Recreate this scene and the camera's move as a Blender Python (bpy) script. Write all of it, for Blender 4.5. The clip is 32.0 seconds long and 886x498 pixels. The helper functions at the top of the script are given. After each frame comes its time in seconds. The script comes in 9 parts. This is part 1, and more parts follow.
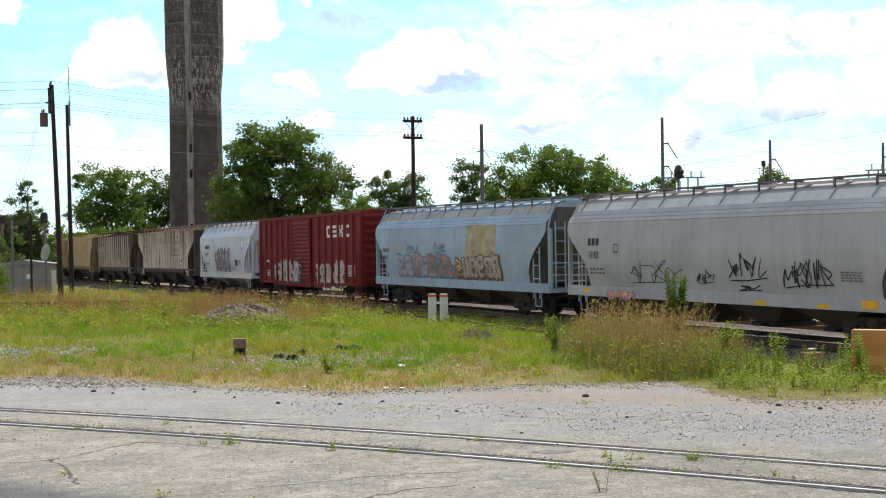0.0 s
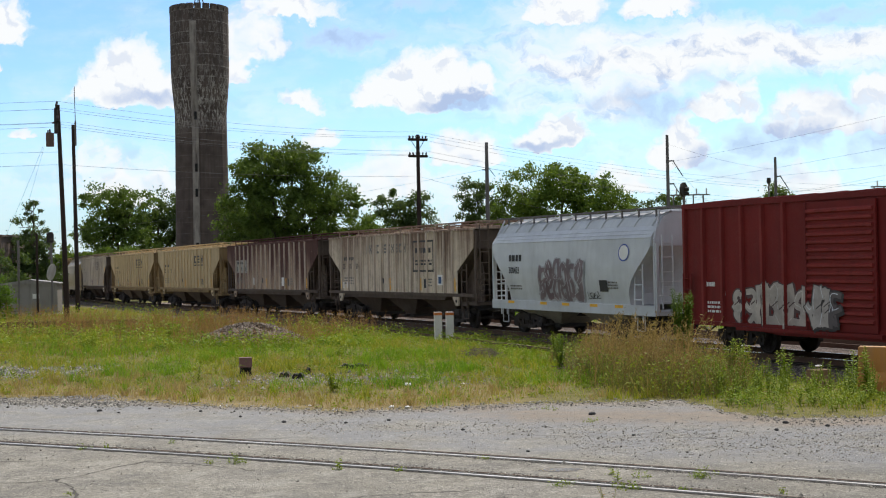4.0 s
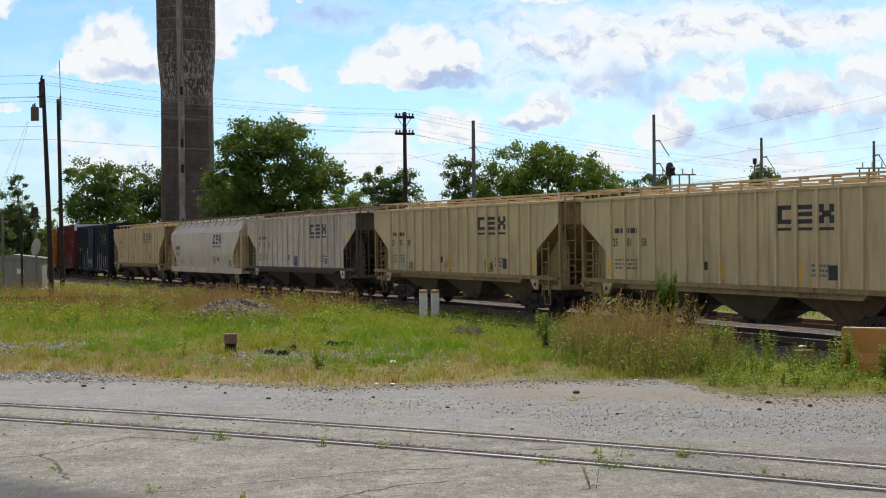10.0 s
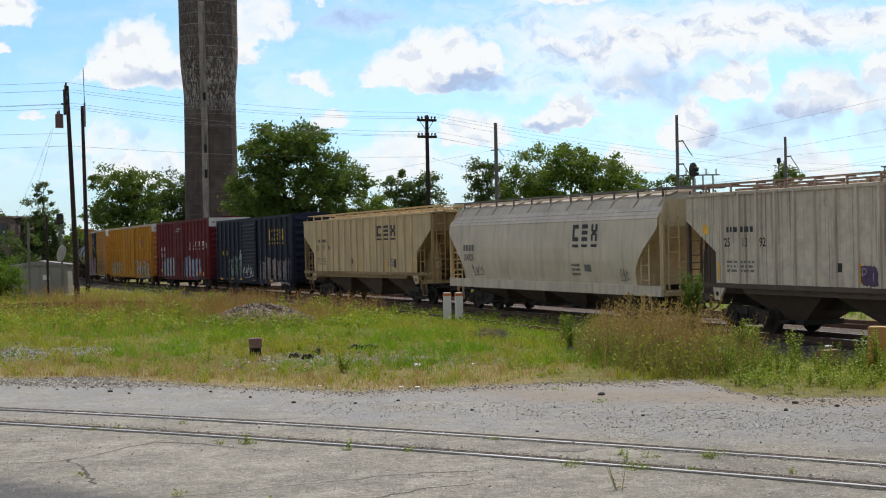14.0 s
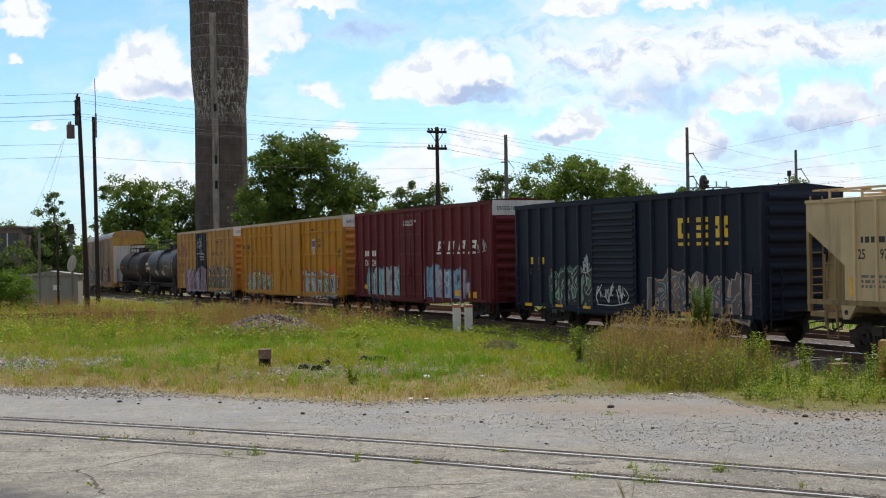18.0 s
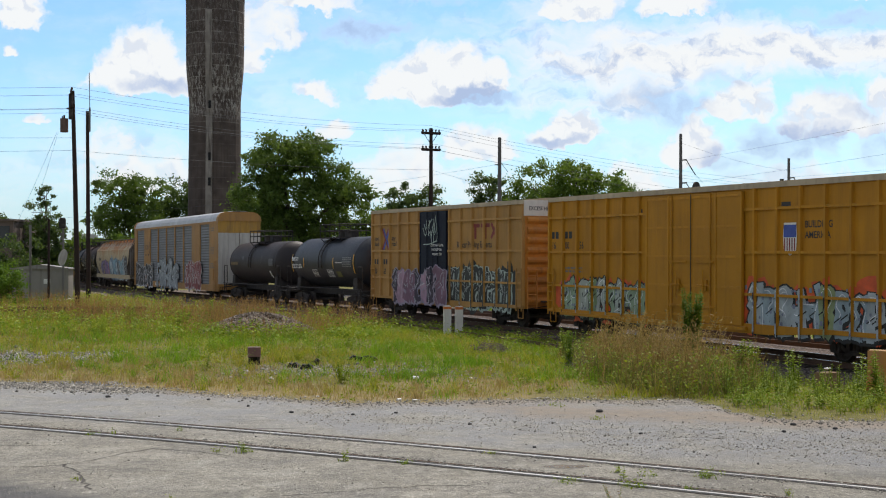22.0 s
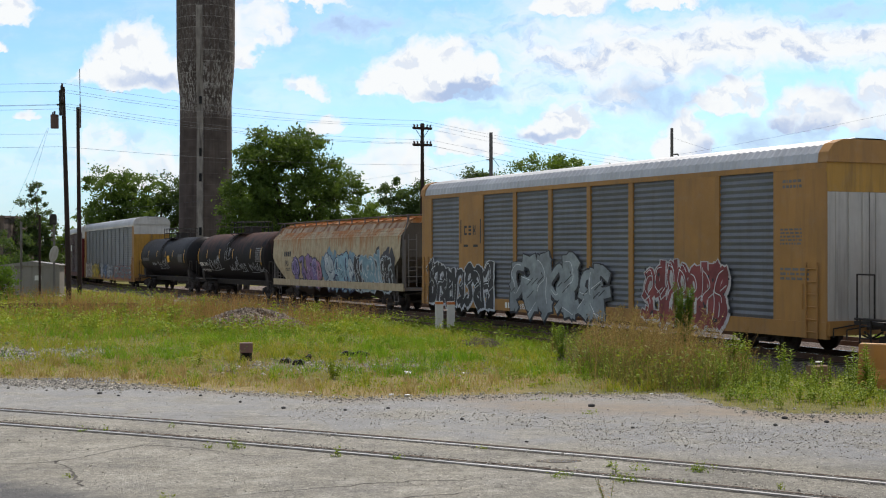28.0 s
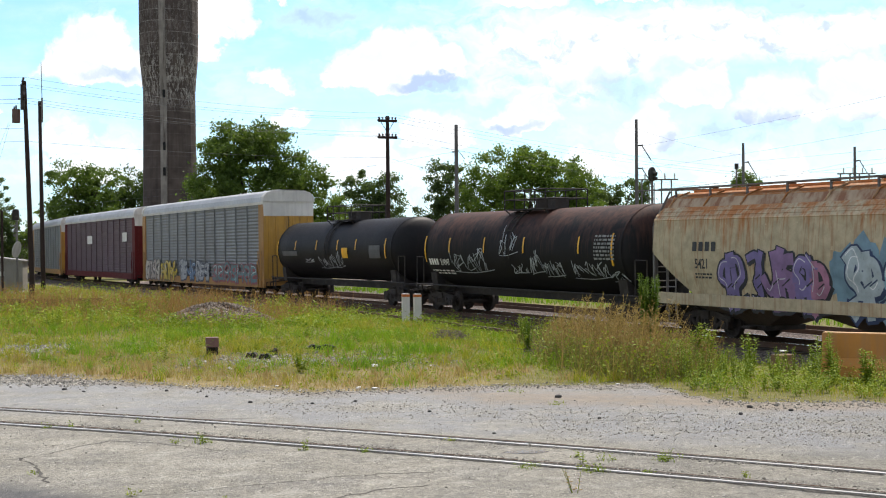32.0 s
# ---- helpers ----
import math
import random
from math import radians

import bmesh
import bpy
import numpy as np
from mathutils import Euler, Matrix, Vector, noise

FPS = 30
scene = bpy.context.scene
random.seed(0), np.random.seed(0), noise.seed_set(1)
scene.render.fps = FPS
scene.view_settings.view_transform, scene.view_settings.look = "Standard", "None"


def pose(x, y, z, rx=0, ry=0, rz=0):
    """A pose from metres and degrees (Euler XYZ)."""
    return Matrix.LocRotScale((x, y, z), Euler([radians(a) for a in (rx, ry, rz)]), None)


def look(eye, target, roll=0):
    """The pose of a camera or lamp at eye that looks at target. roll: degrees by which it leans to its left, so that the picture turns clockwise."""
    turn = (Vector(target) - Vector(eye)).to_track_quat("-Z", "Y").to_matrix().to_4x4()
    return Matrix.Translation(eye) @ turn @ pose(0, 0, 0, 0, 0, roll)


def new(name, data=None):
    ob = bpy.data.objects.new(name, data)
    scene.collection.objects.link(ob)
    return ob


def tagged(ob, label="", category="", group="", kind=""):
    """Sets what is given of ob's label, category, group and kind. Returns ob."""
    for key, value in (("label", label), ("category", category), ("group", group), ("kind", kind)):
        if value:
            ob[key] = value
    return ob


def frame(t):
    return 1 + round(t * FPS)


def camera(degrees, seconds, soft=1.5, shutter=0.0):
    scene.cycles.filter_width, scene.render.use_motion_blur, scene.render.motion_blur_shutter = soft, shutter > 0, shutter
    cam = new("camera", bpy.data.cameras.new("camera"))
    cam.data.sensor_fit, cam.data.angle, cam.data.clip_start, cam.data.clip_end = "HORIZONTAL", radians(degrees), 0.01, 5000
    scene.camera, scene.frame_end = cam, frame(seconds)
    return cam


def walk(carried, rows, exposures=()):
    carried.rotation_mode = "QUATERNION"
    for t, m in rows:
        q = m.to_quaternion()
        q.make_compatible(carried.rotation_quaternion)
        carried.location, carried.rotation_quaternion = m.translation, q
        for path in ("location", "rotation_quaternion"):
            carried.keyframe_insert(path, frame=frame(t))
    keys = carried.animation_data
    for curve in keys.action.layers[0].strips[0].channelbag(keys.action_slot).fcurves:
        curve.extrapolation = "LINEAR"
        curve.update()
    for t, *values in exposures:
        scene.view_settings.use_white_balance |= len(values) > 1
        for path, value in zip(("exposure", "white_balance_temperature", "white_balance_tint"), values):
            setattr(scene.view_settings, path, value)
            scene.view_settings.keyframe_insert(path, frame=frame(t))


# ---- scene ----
# camera: standing at a raised spot beside the yard, held by hand
cam = camera(37.6, 32.0, soft=1.1)
EYE = Vector((0.0, 0.0, 3.02))
# seconds, yaw, pitch, roll in degrees
PATH = [
    (0.0, 0.0, -0.39, -0.9), (0.5, 0.017, -0.304, -0.738), (1.0, 0.056, -0.238, -0.729), (1.5, 0.172, -0.115, -0.889),
    (2.0, 0.171, 0.456, -1.053), (2.5, 0.2, 0.512, -1.196), (4.5, 0.301, 0.281, -1.036), (5.0, 0.474, -0.071, -0.965),
    (5.5, 0.494, -0.505, -0.881), (6.0, 0.673, -0.545, -0.777), (6.5, 0.506, -0.456, -0.836), (7.0, 0.237, -0.457, -0.69),
    (7.5, 0.098, -0.487, -0.348), (8.0, -0.011, -0.628, -0.288), (8.5, -0.093, -0.545, -0.406), (9.0, -0.227, -0.452, -0.546),
    (9.5, -0.331, -0.509, -0.596), (10.0, -0.377, -0.564, -0.66), (10.5, -0.24, -0.518, -0.748), (11.0, -0.017, -0.426, -0.855),
    (11.5, 0.112, -0.387, -0.905), (12.0, 0.112, -0.381, -0.971), (12.5, 0.268, -0.42, -1.025), (13.0, 0.458, -0.419, -1.132),
    (13.5, 0.594, -0.444, -1.179), (14.0, 0.651, -0.428, -1.194), (14.5, 0.599, -0.374, -1.14), (16.5, 0.654, -0.453, -0.82),
    (17.0, 0.694, -0.408, -0.809), (17.5, 0.96, -0.145, -0.809), (18.0, 1.069, 0.094, -0.985), (18.5, 1.06, 0.33, -1.128),
    (19.0, 1.077, 0.468, -1.232), (19.5, 1.207, 0.435, -1.322), (20.0, 1.238, 0.206, -1.386), (20.5, 1.133, 0.079, -1.211),
    (21.0, 1.022, -0.136, -0.655), (21.5, 0.997, -0.136, -0.099), (22.0, 0.709, 0.154, 0.155), (22.5, 0.441, 0.509, 0.393),
    (23.0, 0.642, 0.818, 0.537), (23.5, 0.62, 0.996, 0.469), (24.0, 0.513, 1.105, 0.388), (24.5, 0.271, 1.287, 0.353),
    (25.0, 0.182, 1.436, 0.277), (25.5, 0.39, 1.744, 0.208), (27.5, 0.504, 0.752, 0.063), (28.0, 0.344, -0.06, -0.043),
    (28.5, -0.003, -0.566, -0.18), (29.0, -0.286, -1.152, -0.33), (29.5, -0.551, -1.174, -0.25), (30.0, -0.753, -0.733, -0.108),
    (30.5, -1.128, -0.693, -0.281), (31.0, -1.063, -0.461, -0.332), (31.5, -1.166, -0.43, -0.37), (32.0, -1.148, -0.4, -0.48),
]


def aim(yaw, pitch):
    y, p = radians(yaw), radians(pitch)
    return Vector((-math.sin(y) * math.cos(p), math.cos(y) * math.cos(p), math.sin(p)))


# the camera stops down a little after the first seconds and opens again at the end
walk(cam, [(t, look(EYE, EYE + aim(yaw, pitch), roll)) for t, yaw, pitch, roll in PATH],
     [(0, 0.12), (1.2, 0.1), (2.0, -0.06), (3.0, -0.3), (6, -0.3), (12, -0.36), (17, -0.28), (21, -0.34), (23.5, -0.42), (25.5, -0.48), (28.0, -0.32), (29.0, -0.12), (30.0, 0.05), (32, 0.05)])

# ---- world, sun and exposure ----
SUN_ELEVATION, SUN_AZIMUTH = 58.0, 30.0  # degrees; azimuth clockwise from +y
world = bpy.data.worlds.new("sky")
scene.world = world
world.use_nodes = True


# the sky ahead, on a plane one metre before the eye (right, up)
# heaped clouds: middle of the flat base, half width, height and weight
HEAPS = [
    (-0.243, 0.130, 0.046, 0.044, 1.0), (-0.270, 0.131, 0.024, 0.022, 0.9), (-0.216, 0.128, 0.022, 0.030, 0.95), (-0.016, 0.125, 0.046, 0.040, 1.0), (-0.045, 0.125, 0.026, 0.018, 0.95),
    (0.022, 0.127, 0.022, 0.026, 0.9), (0.085, 0.088, 0.030, 0.022, 0.95), (0.015, 0.076, 0.036, 0.026, 0.85), (0.178, 0.076, 0.028, 0.032, 0.95), (-0.113, 0.117, 0.020, 0.016, 0.75),
    (-0.158, 0.146, 0.012, 0.020, 0.85), (-0.328, 0.100, 0.012, 0.008, 0.8), (-0.338, 0.178, 0.030, 0.036, 0.95), (-0.348, 0.150, 0.012, 0.010, 0.7), (-0.150, 0.165, 0.032, 0.036, 0.75),
    (-0.120, 0.188, 0.050, 0.022, 0.8), (-0.098, 0.093, 0.017, 0.014, 0.8), (0.090, 0.184, 0.040, 0.032, 0.9), (0.168, 0.187, 0.032, 0.022, 0.85), (-0.045, 0.050, 0.036, 0.048, 0.72),
    (-0.235, 0.048, 0.052, 0.030, 0.72), (-0.272, 0.076, 0.020, 0.026, 0.7), (0.215, 0.108, 0.034, 0.032, 0.8), (0.285, 0.096, 0.050, 0.036, 0.8), (0.350, 0.100, 0.050, 0.045, 0.8),
    (0.130, 0.050, 0.050, 0.024, 0.65), (0.260, 0.046, 0.070, 0.030, 0.65), (-0.260, 0.212, 0.060, 0.022, 0.8), (0.010, 0.212, 0.060, 0.020, 0.8), (0.270, 0.206, 0.110, 0.030, 0.85),
]
# thin spread sheets: middle, half size and weight
SHEETS = [
    (0.180, 0.154, 0.200, 0.030, 0.95), (0.310, 0.160, 0.150, 0.024, 0.8), (0.100, 0.128, 0.120, 0.030, 0.75), (0.030, 0.178, 0.070, 0.018, 0.55), (0.200, 0.095, 0.250, 0.060, 0.28),
    (-0.250, 0.075, 0.110, 0.036, 0.5), (0.000, 0.050, 0.160, 0.034, 0.5), (-0.080, 0.160, 0.060, 0.030, 0.35),
]
# shaded hollows and undersides
HOLLOWS = [
    (0.012, 0.1215, 0.046, 0.0065, 1.0), (-0.232, 0.130, 0.034, 0.009, 0.75), (-0.082, 0.172, 0.055, 0.012, 0.75), (0.160, 0.112, 0.040, 0.020, 0.75), (0.255, 0.086, 0.055, 0.022, 0.75),
    (0.205, 0.074, 0.034, 0.018, 0.65), (0.335, 0.080, 0.045, 0.030, 0.65), (0.076, 0.088, 0.030, 0.005, 0.7), (0.285, 0.126, 0.034, 0.012, 0.5), (0.12, 0.118, 0.03, 0.010, 0.6), (0.30, 0.185, 0.06, 0.012, 0.6), (0.23, 0.060, 0.06, 0.012, 0.55), (0.06, 0.060, 0.05, 0.010, 0.45), (0.31, 0.110, 0.03, 0.012, 0.6), (0.20, 0.130, 0.03, 0.008, 0.5), (-0.02, 0.196, 0.05, 0.010, 0.5),
]


def build_sky():
    nt = world.node_tree
    nd, ln = nt.nodes, nt.links

    def node(kind, ins=(), **kw):
        n = nd.new(kind)
        for k, v in kw.items():
            setattr(n, k, v)
        for k, v in dict(ins).items():
            if hasattr(v, "links"):
                ln.new(v, n.inputs[k])
            else:
                n.inputs[k].default_value = v
        return n

    def math_(op, a, b=0.0, c=0.0):
        return node("ShaderNodeMath", {0: a, 1: b, 2: c}, operation=op).outputs[0]

    def vec(op, a, b):
        return node("ShaderNodeVectorMath", {0: a, 1: b}, operation=op).outputs[0]

    def span(v, a, b, c=0.0, d=1.0, kind="SMOOTHSTEP"):
        return node("ShaderNodeMapRange", {"Value": v, "From Min": a, "From Max": b, "To Min": c, "To Max": d}, interpolation_type=kind).outputs[0]

    def cloud_noise(p, scale, detail=6.0, rough=0.56):
        return node("ShaderNodeTexNoise", {"Vector": p, "Scale": scale, "Detail": detail, "Roughness": rough})
    sky = node("ShaderNodeTexSky", sky_type="NISHITA", sun_disc=False, sun_elevation=radians(SUN_ELEVATION), sun_rotation=radians(SUN_AZIMUTH), dust_density=0.3, ozone_density=3.0, air_density=1.0)
    way = node("ShaderNodeTexCoord").outputs["Generated"]
    sep = node("ShaderNodeSeparateXYZ", {0: way})
    ahead = math_("MAXIMUM", sep.outputs[1], 0.15)
    u, v = math_("DIVIDE", sep.outputs[0], ahead), math_("DIVIDE", sep.outputs[2], ahead)
    uv = node("ShaderNodeCombineXYZ", {0: u, 1: v, 2: 0.0}).outputs[0]
    # edges curl at two scales
    wide_curl = vec("MULTIPLY", vec("SUBTRACT", cloud_noise(uv, 26.0, 4.0, 0.5).outputs["Color"], (0.5, 0.5, 0.5)), (0.050, 0.030, 0.0))
    p = vec("ADD", uv, wide_curl)
    fine_curl = vec("MULTIPLY", vec("SUBTRACT", cloud_noise(uv, 110.0, 5.0, 0.55).outputs["Color"], (0.5, 0.5, 0.5)), (0.016, 0.012, 0.0))
    p = vec("ADD", p, fine_curl)

    def pool(rows, fn):
        total = None
        for row in rows:
            f = fn(*row)
            total = f if total is None else math_("MAXIMUM", total, f)
        return total

    def heap(cx, base, rx, ry, w):
        d = node("ShaderNodeSeparateXYZ", {0: vec("MULTIPLY", vec("SUBTRACT", p, (cx, base, 0.0)), (1 / rx, 1 / ry, 0.0))})
        up = math_("MAXIMUM", d.outputs[1], math_("MULTIPLY", d.outputs[1], -4.5))
        q = math_("SQRT", math_("MULTIPLY_ADD", up, up, math_("MULTIPLY", d.outputs[0], d.outputs[0])))
        return span(q, 1.35, 0.5, 0.0, w)

    def spot(cx, cy, rx, ry, w):
        d = vec("MULTIPLY", vec("SUBTRACT", p, (cx, cy, 0.0)), (1 / rx, 1 / ry, 0.0))
        return span(node("ShaderNodeVectorMath", {0: d}, operation="LENGTH").outputs["Value"], 1.45, 0.25, 0.0, w)
    puff = cloud_noise(p, 50.0, 7.0, 0.55).outputs["Fac"]
    lit = cloud_noise(vec("ADD", p, (0.004, 0.009, 0.0)), 50.0, 7.0, 0.55).outputs["Fac"]
    heaps = span(math_("ADD", pool(HEAPS, heap), math_("MULTIPLY", math_("SUBTRACT", puff, 0.5), 1.15)), 0.20, 0.84)
    streak = cloud_noise(vec("MULTIPLY", p, (10.0, 30.0, 1.0)), 1.0, 6.0).outputs["Fac"]
    sheets = span(math_("ADD", pool(SHEETS, spot), math_("MULTIPLY", math_("SUBTRACT", streak, 0.5), 1.7)), 0.12, 1.0)
    # broken cloud over the rest of the sky
    wide = cloud_noise(vec("MULTIPLY", way, (1.0, 1.0, 2.4)), 4.5, 7.0, 0.58)
    far = span(math_("MAXIMUM", math_("ABSOLUTE", u), math_("MULTIPLY", v, 1.7)), 0.38, 0.5)
    rest = math_("MULTIPLY", span(wide.outputs["Fac"], 0.44, 0.62, 0.0, 0.95), far)
    veil = span(cloud_noise(vec("MULTIPLY", uv, (9.0, 22.0, 1.0)), 1.0, 6.0).outputs["Fac"], 0.40, 0.74, 0.0, 0.42)
    # light from above and the right models the heaps; hollows take the sky's blue
    relief = span(math_("SUBTRACT", lit, puff), 0.03, 0.15, 0.0, 0.34)
    hollow = span(math_("ADD", pool(HOLLOWS, spot), math_("MULTIPLY", math_("SUBTRACT", puff, 0.5), 0.9)), 0.20, 0.95, 0.0, 0.92)
    mottle = span(cloud_noise(vec("MULTIPLY", p, (1.0, 1.5, 1.0)), 34.0, 6.0, 0.6).outputs["Fac"], 0.48, 0.66, 0.0, 0.7)
    shade = math_("MAXIMUM", math_("MULTIPLY", relief, heaps), math_("MAXIMUM", hollow, math_("MULTIPLY", mottle, math_("SUBTRACT", 1.0, heaps))))
    cloud = node("ShaderNodeMix", {0: shade, 6: (1.18, 1.21, 1.23, 1), 7: (0.52, 0.67, 0.98, 1)}, data_type="RGBA").outputs[2]
    clear = node("ShaderNodeMix", {0: far, 6: (0.148, 0.182, 0.203, 1), 7: (0.118, 0.113, 0.116, 1)}, data_type="RGBA").outputs[2]
    base = node("ShaderNodeMix", {0: 1.0, 6: sky.outputs[0], 7: clear}, data_type="RGBA", blend_type="MULTIPLY").outputs[2]
    base = node("ShaderNodeMix", {0: span(v, 0.0, 0.13, 0.5, 0.0), 6: base, 7: (0.60, 0.82, 1.10, 1)}, data_type="RGBA").outputs[2]
    dens = math_("MAXIMUM", math_("MAXIMUM", heaps, sheets), math_("MAXIMUM", math_("MAXIMUM", rest, veil), math_("MULTIPLY", hollow, 0.85)))
    mix = node("ShaderNodeMix", {0: dens, 6: base, 7: cloud}, data_type="RGBA").outputs[2]
    ln.new(mix, nd["Background"].inputs[0])
    nd["Background"].inputs[1].default_value = 1.0


build_sky()
sun = new("sun", bpy.data.lights.new("sun", "SUN"))
sun.data.energy, sun.data.angle, sun.data.color = 5.4, radians(0.6), (1.0, 0.92, 0.83)
_az, _el = radians(SUN_AZIMUTH), radians(SUN_ELEVATION)
sun.matrix_world = look(Vector((math.sin(_az) * math.cos(_el), math.cos(_az) * math.cos(_el), math.sin(_el))) * 200, (0, 0, 0))

# ---- mesh helpers ----


def part(name, bm, mat, parent=None, label="", smooth=0.0):
    """Link a bmesh as one mesh object under a thing or a part. smooth: angle in degrees below which edges shade smoothly."""
    me = bpy.data.meshes.new(name)
    bm.normal_update()
    if smooth:
        for f in bm.faces:
            f.smooth = True
        for e in bm.edges:
            if len(e.link_faces) == 2 and e.calc_face_angle(0.0) > radians(smooth):
                e.smooth = False
    bm.to_mesh(me)
    bm.free()
    me.materials.append(mat)
    ob = new(name, me)
    if parent is not None:
        ob.parent = parent
    if label:
        ob["label"] = label
    return ob


def thing(name, label, category, group="", kind="", at=None):
    ob = tagged(new(name), label, category, group, kind)
    if at is not None:
        ob.matrix_world = at
    return ob


def box(bm, x0, x1, y0, y1, z0, z1):
    vs = [bm.verts.new((x, y, z)) for x in (x0, x1) for y in (y0, y1) for z in (z0, z1)]
    for i in ((0, 1, 3, 2), (4, 6, 7, 5), (0, 4, 5, 1), (2, 3, 7, 6), (0, 2, 6, 4), (1, 5, 7, 3)):
        bm.faces.new([vs[j] for j in i])
    return bm


def boxes(rows):
    bm = bmesh.new()
    for r in rows:
        box(bm, *r)
    return bm


def prism(bm, pts, a, b, axis="y", cap=True):
    """Extrude a polygon of 2D points: axis y gives points in (x, z); axis x gives points in (y, z); axis z gives (x, y)."""
    def at(p, v):
        return {"y": (p[0], v, p[1]), "x": (v, p[0], p[1]), "z": (p[0], p[1], v)}[axis]
    lo = [bm.verts.new(at(p, a)) for p in pts]
    hi = [bm.verts.new(at(p, b)) for p in pts]
    n = len(pts)
    for i in range(n):
        bm.faces.new((lo[i], lo[(i + 1) % n], hi[(i + 1) % n], hi[i]))
    if cap:
        bm.faces.new(lo[::-1])
        bm.faces.new(hi)
    return bm


def rod(bm, p0, p1, r, n=6, r1=None):
    p0, p1 = Vector(p0), Vector(p1)
    r1 = r if r1 is None else r1
    q = (p1 - p0).to_track_quat("Z", "Y").to_matrix()
    a, b = [], []
    for i in range(n):
        c = Vector((math.cos(2 * math.pi * i / n), math.sin(2 * math.pi * i / n), 0))
        a.append(bm.verts.new(p0 + q @ (c * r)))
        b.append(bm.verts.new(p1 + q @ (c * r1)))
    for i in range(n):
        bm.faces.new((a[i], a[(i + 1) % n], b[(i + 1) % n], b[i]))
    bm.faces.new(a[::-1])
    bm.faces.new(b)
    return bm


def tube(bm, pts, radii, n=6):
    """One continuous tube through the given places."""
    pts = [Vector(p) for p in pts]
    prev = None
    for i, p in enumerate(pts):
        d = pts[min(i + 1, len(pts) - 1)] - pts[max(i - 1, 0)]
        q = d.to_track_quat("Z", "Y").to_matrix()
        r = radii[i] if isinstance(radii, (list, tuple)) else radii
        cur = [bm.verts.new(p + q @ Vector((math.cos(2 * math.pi * k / n) * r, math.sin(2 * math.pi * k / n) * r, 0))) for k in range(n)]
        if prev:
            for k in range(n):
                bm.faces.new((prev[k], prev[(k + 1) % n], cur[(k + 1) % n], cur[k]))
        else:
            bm.faces.new(cur[::-1])
        prev = cur
    bm.faces.new(prev)
    return bm


def rods(rows, n=6):
    bm = bmesh.new()
    for r in rows:
        rod(bm, *r, n=n)
    return bm


# ---- materials ----
MATS = {}


class Nodes:
    """A short hand for building a node material."""

    def __init__(self, name):
        self.m = bpy.data.materials.new(name)
        self.m.use_nodes = True
        self.t = self.m.node_tree
        self.b = self.t.nodes["Principled BSDF"]
        MATS[name] = self.m

    def node(self, kind, ins=(), **kw):
        n = self.t.nodes.new(kind)
        for k, v in kw.items():
            setattr(n, k, v)
        for k, v in dict(ins).items():
            self.put(n.inputs[k], v)
        return n

    def put(self, sock, v):
        if hasattr(v, "links"):
            self.t.links.new(v, sock)
        elif isinstance(v, tuple) and len(v) == 3 and sock.type == "RGBA":
            sock.default_value = (*v, 1)
        else:
            sock.default_value = v

    def coords(self, shift=True, kind="Object"):
        c = self.node("ShaderNodeTexCoord").outputs[kind]
        if not shift:
            return c
        r = self.node("ShaderNodeObjectInfo").outputs["Random"]
        s = self.node("ShaderNodeMath", {0: r, 1: 37.0}, operation="MULTIPLY").outputs[0]
        return self.node("ShaderNodeVectorMath", {0: c, 1: s}, operation="ADD").outputs[0]

    def scaled(self, vec, s):
        return self.node("ShaderNodeVectorMath", {0: vec, 1: s}, operation="MULTIPLY").outputs[0]

    def noise(self, vec, scale, detail=4.0, rough=0.55):
        return self.node("ShaderNodeTexNoise", {"Vector": vec, "Scale": scale, "Detail": detail, "Roughness": rough}).outputs["Fac"]

    def ramp(self, v, lo, hi, a=0.0, b=1.0):
        return self.node("ShaderNodeMapRange", {"Value": v, "From Min": lo, "From Max": hi, "To Min": a, "To Max": b}).outputs[0]

    def math(self, a, b, op="MULTIPLY"):
        return self.node("ShaderNodeMath", {0: a, 1: b}, operation=op).outputs[0]

    def mix(self, fac, a, b, blend="MIX"):
        n = self.node("ShaderNodeMix", data_type="RGBA", blend_type=blend)
        for i, v in ((0, fac), (6, a), (7, b)):
            self.put(n.inputs[i], v)
        return n.outputs[2]

    def bump(self, h, strength=0.3, dist=0.02):
        self.put(self.b.inputs["Normal"], self.node("ShaderNodeBump", {"Height": h, "Strength": strength, "Distance": dist}).outputs[0])

    def done(self, col, rough=0.6, metal=0.0, spec=0.4):
        for k, v in (("Base Color", col), ("Roughness", rough), ("Metallic", metal), ("Specular IOR Level", spec)):
            self.put(self.b.inputs[k], v)
        return self.m


def tint(c, k):
    return tuple(min(1.0, v * k) for v in c)


def paint(name, col, rough=0.6, metal=0.0, spec=0.4, vary=0.2, scale=3.0):
    """A plain coat with a little unevenness."""
    if name in MATS:
        return MATS[name]
    n = Nodes(name)
    v = n.coords()
    c = n.mix(n.ramp(n.noise(v, scale, 5), 0.3, 0.7), tint(col, 1 - vary), tint(col, 1 + vary))
    f = n.noise(v, 40, 3)
    n.bump(f, 0.15, 0.01)
    return n.done(c, n.ramp(f, 0.3, 0.7, max(0.05, rough - 0.1), min(1, rough + 0.1)), metal, spec)


